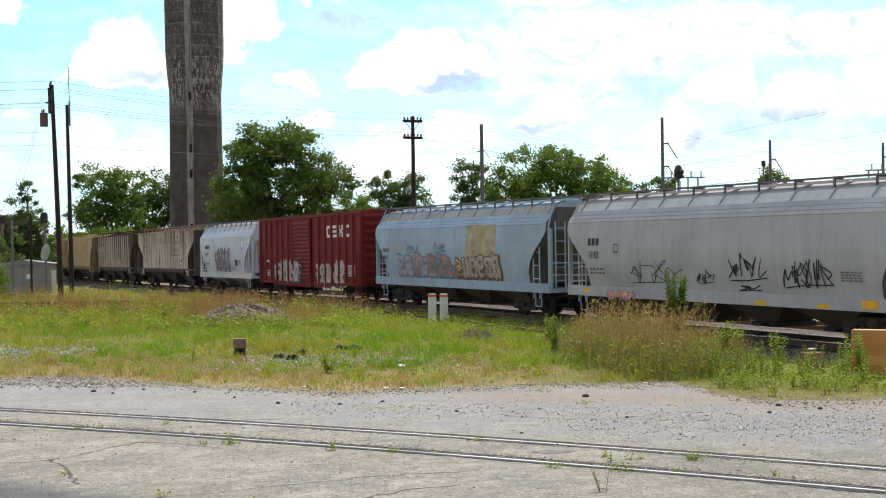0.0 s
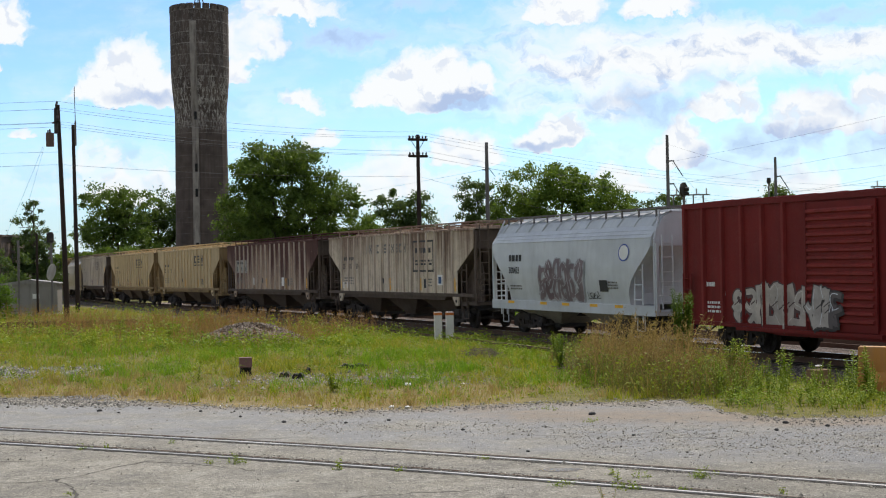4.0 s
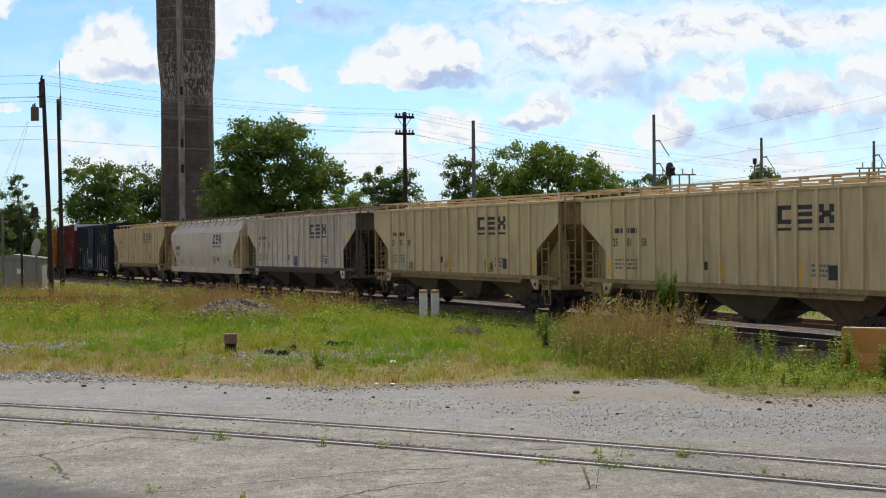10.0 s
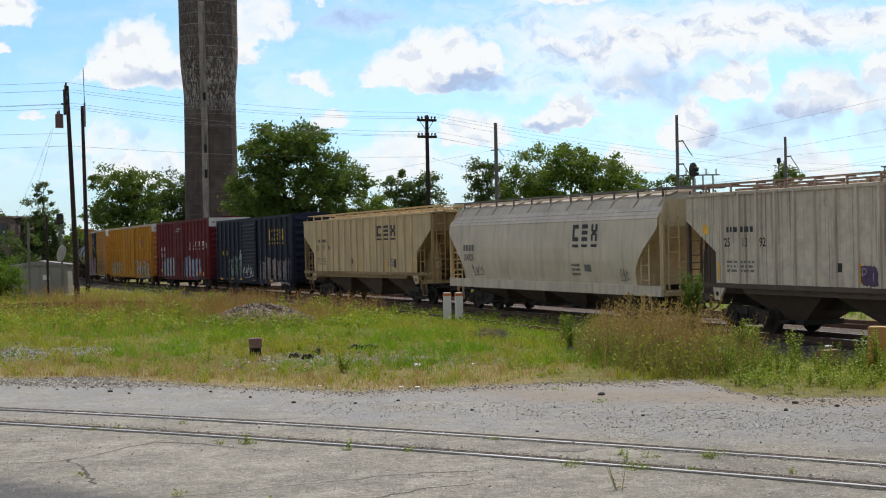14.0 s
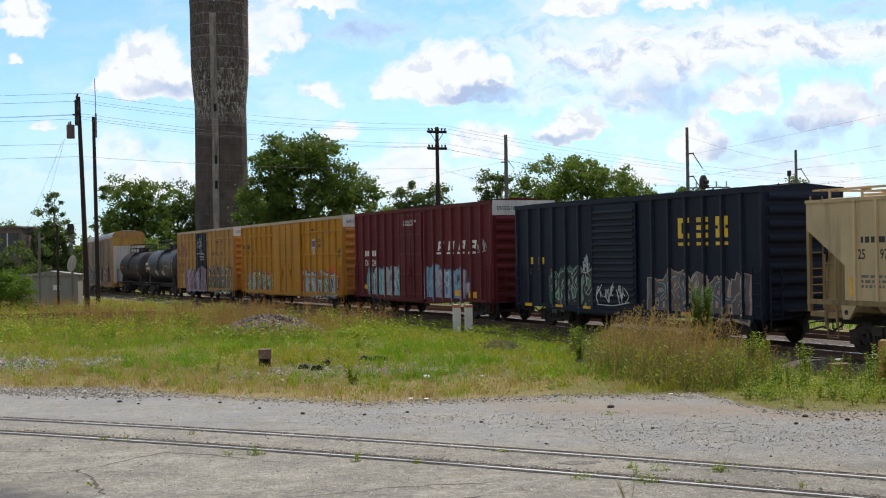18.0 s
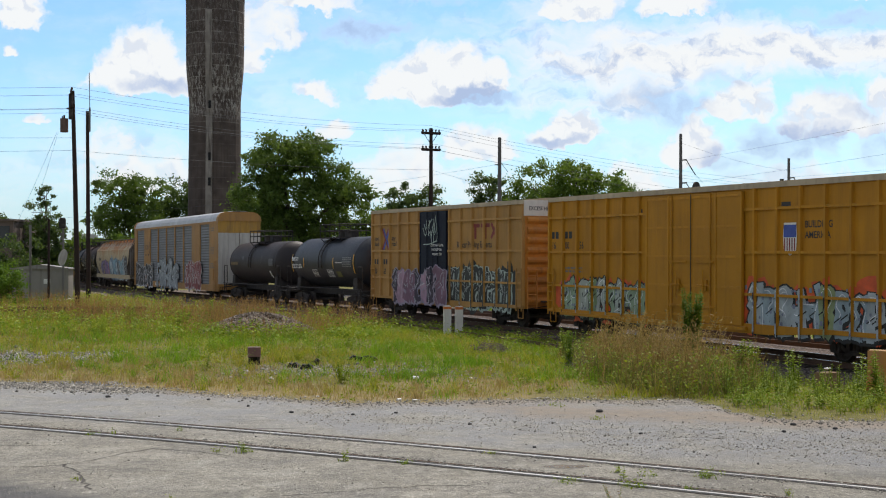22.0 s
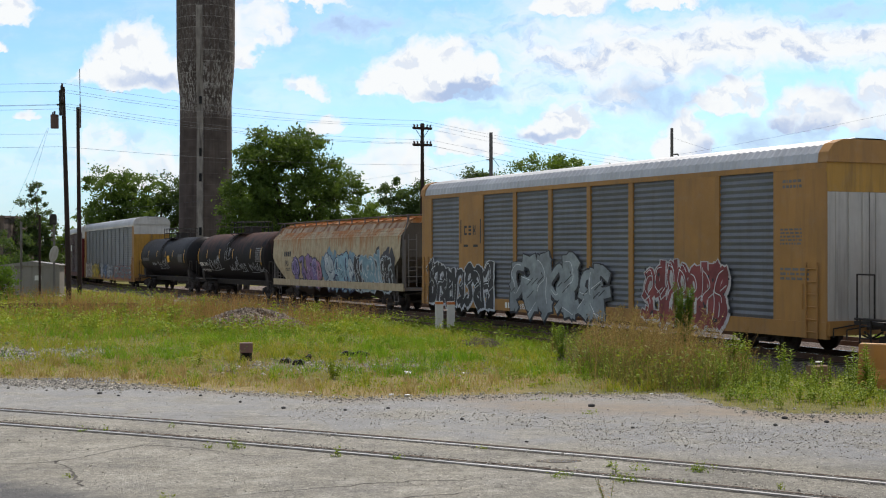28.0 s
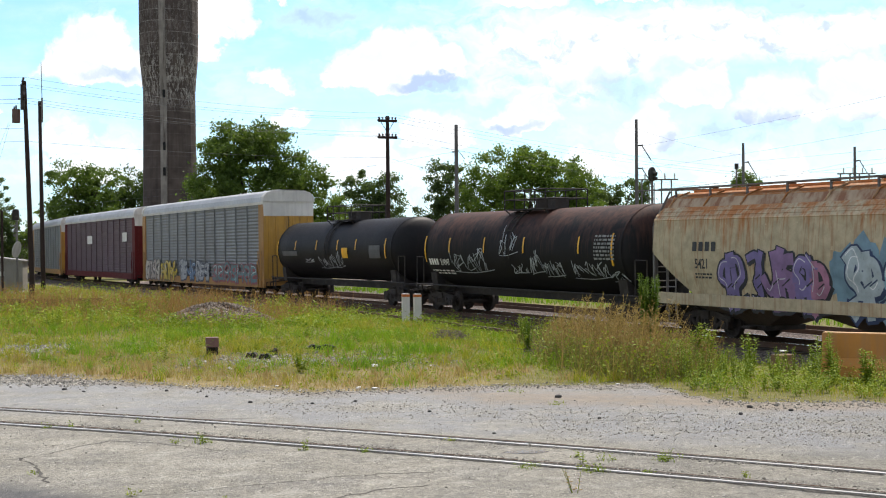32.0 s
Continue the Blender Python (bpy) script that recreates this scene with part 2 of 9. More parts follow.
def stained(name, high, low, dark, amount=0.9, z0=1.7, z1=3.7, runs=0.8, panels=0.0):
    """Paint stained from the roof down: dark soot above that breaks up into runs over paler panels."""
    n = Nodes(name)
    o = n.coords(False)
    v = n.coords()
    z = n.node("ShaderNodeSeparateXYZ", {0: o}).outputs[2]
    run = n.noise(n.scaled(v, (2.6, 2.6, 0.10)), 1.7, 6, 0.65)
    streak = n.noise(n.scaled(v, (7.0, 7.0, 0.16)), 1.4, 5, 0.62)
    panel = n.noise(n.scaled(o, (0.9, 0.9, 0.05)), 1.0, 2, 0.5)
    k = n.math(z, n.ramp(run, 0.25, 0.75, -0.9, 0.9), "ADD")
    k = n.math(k, n.ramp(streak, 0.3, 0.7, -0.45, 0.45), "ADD")
    k = n.math(k, n.ramp(panel, 0.3, 0.7, -0.6, 0.6), "ADD")
    if panels:  # every sheet between two posts has its own tone
        x = n.node("ShaderNodeSeparateXYZ", {0: o}).outputs[0]
        cell = n.math(n.math(n.math(x, 0.84, "DIVIDE"), 0.5, "SUBTRACT"), 0.0, "FLOOR")
        tone = n.node("ShaderNodeTexWhiteNoise", {"W": cell}, noise_dimensions="1D").outputs["Value"]
        k = n.math(k, n.ramp(tone, 0.0, 1.0, -panels, panels), "ADD")
    f = n.ramp(k, z0, z1, 0.0, amount)
    c = n.mix(n.ramp(n.noise(v, 3.0, 6, 0.65), 0.4, 0.7), low, tint(low, 0.72))
    c = n.mix(f, c, high)
    c = n.mix(n.ramp(streak, 0.52, 0.66, 0, runs), c, dark)
    fine = n.noise(v, 20, 5, 0.7)
    c = n.mix(n.ramp(fine, 0.6, 0.78, 0, 0.6), c, dark)
    c = n.mix(n.ramp(n.noise(v, 6.5, 4, 0.6), 0.66, 0.74, 0, 0.7), c, tint(low, 1.35))
    n.bump(n.noise(v, 9, 6), 0.12, 0.02)
    return n.done(c, 0.72, 0, 0.25)


def weathered(name, col, dirt=(0.10, 0.075, 0.055), amount=0.35, streak=0.5, rust=0.0, rough=0.5, metal=0.0, dust=0.2, spec=0.4):
    """Old car paint: patches, run-down dirt, rust blooms and dust."""
    if name in MATS:
        return MATS[name]
    n = Nodes(name)
    v = n.coords()
    c = n.mix(n.ramp(n.noise(v, 0.7, 6), 0.3, 0.7), tint(col, 0.86), tint(col, 1.1))
    c = n.mix(n.ramp(n.noise(v, 2.4, 8, 0.65), 0.52, 0.8, 0, dust), c, (0.36, 0.32, 0.27))
    run = n.ramp(n.noise(n.scaled(v, (2.6, 2.6, 0.22)), 1.6, 6, 0.6), 0.48, 0.72, 0, streak)
    c = n.mix(run, c, dirt)
    c = n.mix(n.ramp(n.noise(v, 0.33, 4), 0.42, 0.75, 0, amount), c, dirt)
    fine = n.noise(v, 22, 5, 0.7)
    c = n.mix(n.ramp(fine, 0.6, 0.8, 0, 0.35), c, tint(dirt, 1.2))
    if rust:
        r = n.math(n.ramp(n.noise(n.scaled(v, (1.8, 1.8, 0.5)), 1.1, 8, 0.62), 0.62 - 0.18 * rust, 0.70 - 0.12 * rust), rust)
        c = n.mix(r, c, n.mix(fine, (0.16, 0.055, 0.02), (0.30, 0.12, 0.05)))
    n.bump(n.noise(v, 9, 6), 0.12, 0.02)
    return n.done(c, n.ramp(fine, 0.3, 0.75, rough - 0.08, min(1.0, rough + 0.2)), metal, spec)

# ---- freight cars: x runs along the travel, -y is the camera's side, z is height over the rail ----
SHARED = {}
BLACK = weathered("black_underframe", (0.022, 0.019, 0.018), (0.055, 0.04, 0.03), 0.45, 0.3, rough=0.7)
IRON = weathered("bogie_iron", (0.027, 0.022, 0.02), (0.07, 0.05, 0.035), 0.5, 0.3, rough=0.75)
WHITE_STENCIL = paint("white_stencil", (0.72, 0.71, 0.68), 0.6, vary=0.08)
BLACK_STENCIL = paint("black_stencil", (0.035, 0.035, 0.038), 0.6)
YELLOW_TAPE = paint("yellow_reflector", (0.80, 0.42, 0.02), 0.4)
GREY_STENCIL = paint("faded_stencil", (0.16, 0.15, 0.14), 0.6)
GOLD = paint("yellow_lettering", (0.75, 0.47, 0.03), 0.5)


def shared(name, key, build, mat, parent, m=None, label="", smooth=0.0):
    """A part that shares its mesh with the other parts of the same key."""
    if key not in SHARED:
        ob = part(name, build(), mat, parent, label, smooth)
        SHARED[key] = ob.data
    else:
        ob = new(name, SHARED[key])
        ob.parent = parent
        if label:
            ob["label"] = label
    if m is not None:
        ob.matrix_basis = m
    return ob


def lathe_y(bm, prof, n=24):
    """A solid of revolution about the y axis from (radius, y) pairs."""
    rings = []
    for r, y in prof:
        rings.append([bm.verts.new((r * math.cos(2 * math.pi * i / n), y, r * math.sin(2 * math.pi * i / n))) for i in range(n)])
    for a, b in zip(rings, rings[1:]):
        for i in range(n):
            bm.faces.new((a[i], a[(i + 1) % n], b[(i + 1) % n], b[i]))
    bm.faces.new(rings[0][::-1])
    bm.faces.new(rings[-1])
    return bm


def wheelset_mesh():
    bm = bmesh.new()
    for s in (-1, 1):
        lathe_y(bm, [(v[0], s * v[1]) for v in ((0.10, 0.88), (0.16, 0.86), (0.18, 0.80), (0.36, 0.80), (0.38, 0.835), (0.42, 0.83), (0.43, 0.72), (0.455, 0.715), (0.455, 0.69), (0.36, 0.69), (0.34, 0.73), (0.18, 0.74), (0.10, 0.69))])
    lathe_y(bm, [(0.08, -1.02), (0.09, -0.7), (0.09, 0.7), (0.08, 1.02)], 10)
    # cast spokes of dirt and a weight mark so that the turning shows
    for s in (-1, 1):
        box(bm, 0.2, 0.33, s * 0.805 - 0.012, s * 0.805 + 0.012, -0.05, 0.05)
    return bm


def sideframe_mesh():
    bm = bmesh.new()
    y0, y1 = -0.07, 0.07
    prism(bm, [(-1.15, 0.50), (-1.15, 0.66), (-0.75, 0.72), (-0.45, 0.80), (0.45, 0.80), (0.75, 0.72), (1.15, 0.66), (1.15, 0.50), (0.8, 0.50), (0.45, 0.62), (-0.45, 0.62), (-0.8, 0.50)], y0, y1)
    prism(bm, [(-0.85, 0.52), (-0.45, 0.24), (0.45, 0.24), (0.85, 0.52), (0.72, 0.56), (0.40, 0.36), (-0.40, 0.36), (-0.72, 0.56)], y0, y1)
    box(bm, -0.50, -0.36, y0, y1, 0.3, 0.7)
    box(bm, 0.36, 0.50, y0, y1, 0.3, 0.7)
    for x in (-0.9, 0.9):
        prism(bm, [(x - 0.17, 0.28), (x + 0.17, 0.28), (x + 0.2, 0.45), (x + 0.17, 0.6), (x - 0.17, 0.6), (x - 0.2, 0.45)], -0.10, 0.10)
        rod(bm, (x, -0.13, 0.42), (x, -0.09, 0.42), 0.09, 10)
    for x in (-0.22, -0.07, 0.08, 0.23):
        rod(bm, (x, 0, 0.36), (x, 0, 0.62), 0.06, 8)
    return bm


WHEELSETS = []


def bogie(car, x):
    b = shared("bogie", "bolster", lambda: boxes([(-0.2, 0.2, -1.15, 1.15, 0.55, 0.78), (-0.35, 0.35, -0.3, 0.3, 0.75, 0.9)]), IRON, car, pose(x, 0, 0))
    for s in (-1, 1):
        shared("sideframe", "sideframe", sideframe_mesh, IRON, b, pose(0, s * 1.02, 0, 0, 0, 0 if s < 0 else 180))
    for dx in (-0.9, 0.9):
        w = shared("wheelset", "wheelset", wheelset_mesh, IRON, b, pose(dx, 0, 0.43), smooth=40)
        WHEELSETS.append((w, dx))
    return b


def coupler(car, x):
    s = 1 if x > 0 else -1
    bm = bmesh.new()
    box(bm, min(x, x + s * 0.65), max(x, x + s * 0.65), -0.09, 0.09, 0.78, 0.98)
    prism(bm, [(x + s * 0.6, -0.16), (x + s * 0.98, -0.12), (x + s * 0.98, 0.02), (x + s * 0.82, 0.06), (x + s * 0.95, 0.16), (x + s * 0.6, 0.18)], 0.74, 1.02, "z")
    rod(bm, (x, -0.25, 0.72), (x + s * 0.45, -0.25, 0.50), 0.03)
    rod(bm, (x + s * 0.45, -0.25, 0.50), (x + s * 0.95, -0.18, 0.62), 0.03)
    part("coupler", bm, IRON, car)


def underframe(car, L, z0=0.75, z1=1.05, half=0.33):
    part("centre_sill", boxes([(-L / 2, L / 2, -half, half, z0, z1)]), BLACK, car)
    for s in (-1, 1):
        coupler(car, s * L / 2)
        part("cut_lever", rods([((s * (L / 2 + 0.12), -1.4, 0.8), (s * (L / 2 + 0.12), -0.1, 0.95), 0.02), ((s * (L / 2 + 0.12), -1.4, 0.8), (s * (L / 2 + 0.12), -1.4, 0.55), 0.02)]), BLACK, car)


def ladder(car, x, w, z0, z1, y, mat, rungs=None, axis="x", r=0.022, name="ladder"):
    """A ladder in the plane y (axis x: it spans x) or in the plane x (axis y: it spans y, and y is its middle)."""
    bm = bmesh.new()
    n = rungs or max(2, int((z1 - z0) / 0.42))
    at = (lambda u, z: (x + u, y, z)) if axis == "x" else (lambda u, z: (x, y + u, z))
    for u in (-w / 2, w / 2):
        rod(bm, at(u, z0), at(u, z1), r * 1.25)
    for i in range(n):
        z = z0 + (i + 0.5) * (z1 - z0) / n
        rod(bm, at(-w / 2, z), at(w / 2, z), r)
    return part(name, bm, mat, car)


def letters(car, text, x, z, h, mat, y=-1.53, name="lettering", squeeze=1.0, gap=1.0, shear=0.0):
    """Built-in font lettering, h metres high, its left end at x and its foot at z, on the side that faces -y."""
    cu = bpy.data.curves.new("text", "FONT")
    cu.body, cu.size, cu.space_character, cu.shear = text, h / 0.72, gap, shear
    cu.resolution_u = 2
    cu.offset = 0.022 * h
    ob = bpy.data.objects.new("text", cu)
    scene.collection.objects.link(ob)
    me = bpy.data.meshes.new_from_object(ob.evaluated_get(bpy.context.evaluated_depsgraph_get()))
    bpy.data.objects.remove(ob)
    me.transform(Matrix.Translation((x, y, z)) @ pose(0, 0, 0, 90) @ Matrix.Diagonal((squeeze, 1, 1, 1)))
    me.materials.clear()
    me.materials.append(mat)
    o = new(name, me)
    o.parent = car
    return o


def end_letters(car, text, x, y, z, h, mat):
    """Lettering on an end wall that faces the direction of travel."""
    o = letters(car, text, 0, 0, h, mat, 0, "end_lettering", 0.85)
    o.data.transform(pose(x, y, z, 0, 0, 90))
    return o


def bars(car, rows, mat, y=-1.53, name="stencil_marks"):
    """Flat painted bars (x0, x1, z0, z1) on the side that faces -y."""
    if name in ("reflector", "reporting_mark", "white_decal", "hatch_mark", "dull_plate", "yellow_patch", "white_mark") and len(rows) > 1:
        out = []
        for row in rows:
            out.append(bars(car, [row], mat, y, name))
        return out
    bm = bmesh.new()
    for x0, x1, z0, z1 in rows:
        bm.faces.new([bm.verts.new(p) for p in ((x0, y, z0), (x1, y, z0), (x1, y, z1), (x0, y, z1))])
    ob = part(name, bm, mat, car)
    return tagged(ob, kind="stuff") if name in ("stencil_marks", "data_panel", "faded_emblem", "emblem_stripes") else ob


def small_print(x, z, w, h, lines, seed):
    """Unreadable lines of small stencilling as bars."""
    rnd, out = random.Random(seed), []
    for i in range(lines):
        u = x
        zz = z + h * (lines - 1 - i) / lines
        while u < x + w:
            d = rnd.uniform(0.05, 0.22) * w
            out.append((u, min(u + d, x + w), zz, zz + h / lines * 0.55))
            u += d + 0.05 * w
    return out


def mark_blocks(x, z, w, h, n, under=True, shape=0):
    """A company mark as plain upright blocks with bars below them."""
    out, step = [], w / n
    for i in range(n):
        a = x + i * step
        b = a + step * 0.62
        t = (b - a) * 0.32
        k = (i + shape) % 3
        if k == 0:
            out += [(a, a + t, z, z + h), (a + t, b, z, z + h * 0.24), (a + t, b, z + h * 0.76, z + h)]
        elif k == 1:
            out += [(a, b, z, z + h * 0.24), (a, b, z + h * 0.39, z + h * 0.62), (a, b, z + h * 0.76, z + h)]
        else:
            out += [(a, a + t, z, z + h * 0.42), (b - t, b, z, z + h * 0.42), (a, a + t, z + h * 0.58, z + h), (b - t, b, z + h * 0.58, z + h), (a + t * 0.6, b - t * 0.6, z + h * 0.34, z + h * 0.66)]
        if under:
            out.append((a, b, z - h * 0.36, z - h * 0.2))
    return out


def blob(cx, cz, w, h, rnd, n=14, rough=0.25, lean=0.0):
    pts = []
    for i in range(n):
        a = 2 * math.pi * i / n
        k = 1 + rnd.uniform(-rough, rough)
        c, s = math.cos(a), math.sin(a)
        u = math.copysign(abs(c) ** 0.6, c) * w / 2 * k
        v = math.copysign(abs(s) ** 0.6, s) * h / 2 * k
        pts.append((cx + u + lean * v, cz + v))
    return pts


def flat(bm, pts, y, mi):
    f = bm.faces.new([bm.verts.new((p[0], y, p[1])) for p in pts])
    f.material_index = mi
    return f


def stroke(bm, pts, w, y, mi):
    """A painted line of even width with blunt ends, bent along the given places."""
    pts = [p for i, p in enumerate(pts) if i == 0 or math.hypot(p[0] - pts[i - 1][0], p[1] - pts[i - 1][1]) > 1e-4]
    if len(pts) < 2:
        return
    prev = None
    last = len(pts) - 1
    for i, (x, z) in enumerate(pts):
        a, b = pts[max(0, i - 1)], pts[min(last, i + 1)]
        d = math.hypot(b[0] - a[0], b[1] - a[1]) or 1e-6
        tx, tz = (b[0] - a[0]) / d, (b[1] - a[1]) / d
        e = (-0.3 if i == 0 else 0.3 if i == last else 0.0) * w
        cur = [bm.verts.new((x + tx * e - tz * w / 2 * q, y, z + tz * e + tx * w / 2 * q)) for q in (-1, 1)]
        if prev:
            f = bm.faces.new((prev[0], cur[0], cur[1], prev[1]))
            f.material_index = mi
        prev = cur


def curve_through(pts, k=4):
    """A smooth line through the given places."""
    out = []
    n = len(pts)
    for i in range(n - 1):
        a, b, c, d = pts[max(0, i - 1)], pts[i], pts[i + 1], pts[min(n - 1, i + 2)]
        for j in range(k):
            t = j / k
            out.append(tuple(0.5 * (2 * b[q] + (c[q] - a[q]) * t + (2 * a[q] - 5 * b[q] + 4 * c[q] - d[q]) * t * t + (3 * b[q] - a[q] - 3 * c[q] + d[q]) * t ** 3) for q in (0, 1)))
    return out + [pts[-1]]


SPRAY = {}


def spray(col):
    key = tuple(round(c, 3) for c in col)
    if key not in SPRAY:
        n = Nodes("spray_paint")
        v = n.coords()
        c = n.mix(n.ramp(n.noise(v, 2.2, 5), 0.35, 0.65), tint(col, 0.72), tint(col, 1.12))
        c = n.mix(n.ramp(n.noise(v, 9, 6, 0.7), 0.58, 0.75, 0, 0.45), c, (0.13, 0.11, 0.09))
        SPRAY[key] = n.done(c, 0.55)
    return SPRAY[key]


def graffiti(car, x0, x1, z0, z1, fills, line, seed, y=-1.53, count=5, halo=None, ribs=(), rib_y=0.0, shine=(0.75, 0.78, 0.8), drips=True, spots=None):
    """A sprayed piece: swollen overlapping abstract shapes with a heavy outline, inner strokes and highlights.
    ribs: (x0, x1) of posts that stand proud, on whose faces (at rib_y) the paint goes on."""
    rnd = random.Random(seed)
    bm = bmesh.new()
    cols = [line, *fills, shine] + ([halo] if halo else []) + ([spots] if spots else [])
    count = max(2, round(count * 1.45))
    w = (x1 - x0) / count
    h = z1 - z0
    step = 0.0012
    yy = y
    if halo:
        for i in range(count + 1):
            flat(bm, blob(x0 + w * (i + rnd.uniform(-0.2, 0.2)), (z0 + z1) / 2 + rnd.uniform(-0.05, 0.12) * h, w * 1.4, h * rnd.uniform(0.85, 1.2), rnd, 16, 0.32), yy, len(fills) + 2)
            yy -= step * 0.3
    # every figure: a bent upright, a bow and a crossing stroke, some with a barbed tip
    lines = []
    t = min(0.055, w * 0.09)
    for i in range(count):
        cx, lean = x0 + w * (i + 0.5), rnd.uniform(-0.1, 0.3)
        hh = h * rnd.uniform(0.85, 1.08)
        wd = min(w * 0.40, h * 0.21) * rnd.uniform(0.75, 1.25)
        fill = 1 + rnd.randrange(len(fills))

        def spot(u, v):
            zz = z0 + hh * v
            return (cx + w * 0.78 * u + lean * (v - 0.5) * h * 0.4 + rnd.uniform(-0.05, 0.05) * w, zz + rnd.uniform(-0.04, 0.04) * h)
        side = rnd.choice((-1, 1))
        kinds = [[spot(-0.5 * side, 0.02), spot(-0.42 * side, 0.35), spot(-0.5 * side, 0.7), spot(-0.3 * side, 1.0)],
                 [spot(-0.45 * side, rnd.uniform(0.75, 0.95)), spot(0.15 * side, 0.98), spot(0.5 * side, 0.72), spot(0.1 * side, 0.5), spot(0.45 * side, 0.25), spot(-0.05 * side, 0.03)],
                 [spot(-0.5 * side, 0.5), spot(0.0, 0.42 + rnd.uniform(-0.1, 0.1)), spot(0.55 * side, 0.55)],
                 [spot(0.45 * side, 1.0), spot(0.38 * side, 0.6), spot(0.52 * side, 0.3), spot(0.4 * side, 0.0)],
                 [spot(0.5 * side, 0.9), spot(-0.1 * side, 0.85), spot(-0.35 * side, 0.6), spot(0.3 * side, 0.42), spot(0.2 * side, 0.1), spot(-0.5 * side, 0.12)]]
        for q in rnd.sample(kinds, rnd.choice((2, 3, 3))):
            lines.append((curve_through(q), wd, fill))
            if rnd.random() < 0.35:
                (ax, az), (bx, bz) = q[-2], q[-1]
                d = math.hypot(bx - ax, bz - az) or 1.0
                ux, uz = (bx - ax) / d, (bz - az) / d
                lines.append(([(bx - uz * wd * 0.9 - ux * wd, bz + ux * wd * 0.9 - uz * wd), (bx + ux * wd * 0.4, bz + uz * wd * 0.4), (bx + uz * wd * 0.9 - ux * wd, bz - ux * wd * 0.9 - uz * wd)], wd * 0.6, fill))
    for k, (p, wd, mi) in enumerate(lines):
        e = 0.00002 * k
        stroke(bm, [(a + 0.05, b - 0.05) for a, b in p], wd + 2.2 * t, yy - step - e, 0)
        stroke(bm, p, wd + 2 * t, yy - 2 * step - e, 0)
        stroke(bm, p, wd, yy - 3.6 * step - e, mi)
        if k % 2 == 0:
            stroke(bm, [(a - wd * 0.26, b + wd * 0.2) for a, b in p[1:max(3, len(p) * 2 // 3)]], t * 0.5, yy - 5.2 * step, 1 + len(fills))
        elif len(p) > 4:
            m = len(p) // 2
            stroke(bm, [(p[m][0] - wd * 0.5, p[m][1] - wd * 0.3), (p[m][0] + wd * 0.5, p[m][1] + wd * 0.3)], t * 0.7, yy - 5.2 * step, 0)
        if drips and rnd.random() < 0.25:
            a, b = p[-1]
            stroke(bm, [(a, b), (a + 0.01, b - rnd.uniform(0.08, 0.3))], 0.018, yy - step, 0)
    if spots:
        for _ in range(count * 6):
            s = rnd.uniform(0.05, 0.13)
            flat(bm, blob(rnd.uniform(x0 - w * 0.3, x1 + w * 0.5), rnd.uniform(z0, z1), s, s * 1.1, rnd, 8, 0.1), yy - 5 * step, len(cols) - 1)
    if ribs:
        src = bm.copy()
        for a, b in ribs:
            if b < x0 - 0.3 or a > x1 + 0.3:
                continue
            cut = src.copy()
            for px, no in ((a, (-1, 0, 0)), (b, (1, 0, 0))):
                bmesh.ops.bisect_plane(cut, geom=cut.verts[:] + cut.edges[:] + cut.faces[:], plane_co=(px, 0, 0), plane_no=no, clear_outer=True)
            vmap = {v: bm.verts.new((v.co.x, v.co.y + (rib_y - y), v.co.z)) for v in cut.verts}
            for f in cut.faces:
                g = bm.faces.new([vmap[v] for v in f.verts])
                g.material_index = f.material_index
            cut.free()
        src.free()
    ob = tagged(part("graffiti", bm, spray(cols[0]), car), kind="stuff")
    for c in cols[1:]:
        ob.data.materials.append(spray(c))
    return ob


def scrawl(car, x0, x1, z0, z1, col, seed, y=-1.53, width=0.035, loops=6, name="graffiti_tag"):
    """A tag in quick thin lines: hooked strokes that cross each other, with a flourish below."""
    rnd, bm = random.Random(seed), bmesh.new()
    w, h = (x1 - x0) / loops, z1 - z0
    for i in range(loops):
        cx = x0 + w * (i + 0.5)
        hh = h * rnd.uniform(0.6, 1.1)
        for _ in range(rnd.choice((1, 2, 2))):
            pts = [(cx + rnd.uniform(-0.75, 0.75) * w, z0 + hh * v + rnd.uniform(-0.12, 0.12) * h) for v in rnd.sample((0.0, 0.3, 0.55, 0.8, 1.0), rnd.choice((3, 4, 4)))]
            stroke(bm, curve_through(pts, 5), width * rnd.uniform(0.7, 1.1), y - 0.0001 * i, 0)
    stroke(bm, curve_through([(x0, z0 - 0.1 * h), ((x0 + x1) / 2, z0 + rnd.uniform(-0.15, 0.05) * h), (x1 + 0.2 * w, z0 + 0.05 * h)]), width * 0.8, y - 0.002, 0)
    return tagged(part(name, bm, spray(col), car), kind="stuff")

# ---- the railway line ----
# curvature (1/m) of the main line along its length; arc length 0 lies by the white posts, travel is towards +arc
LINE_ARC = (-160, -110, -75, -45, -20, 5, 30)
LINE_CURVE = (0.0, 0.0016, 0.0033, 0.0002, 0.0003, -0.00045, -0.00144)
LINE_FALL = -0.0066  # rise per metre backwards along the line


def build_line():
    s = np.arange(-520.0, 480.0, 1.0)
    k = np.interp(s, LINE_ARC, LINE_CURVE)
    k[s < -200] = 0.0
    k[s > 60] = 0.0
    th = np.concatenate([[0], np.cumsum((k[1:] + k[:-1]) / 2)])
    i0 = int(np.searchsorted(s, 0))
    th = th - th[i0] + radians(-63.26)
    dx, dy = np.cos(th), np.sin(th)
    x = np.concatenate([[0], np.cumsum((dx[1:] + dx[:-1]) / 2)])
    y = np.concatenate([[0], np.cumsum((dy[1:] + dy[:-1]) / 2)])
    return s, x - x[i0] - 1.07, y - y[i0] + 61.93


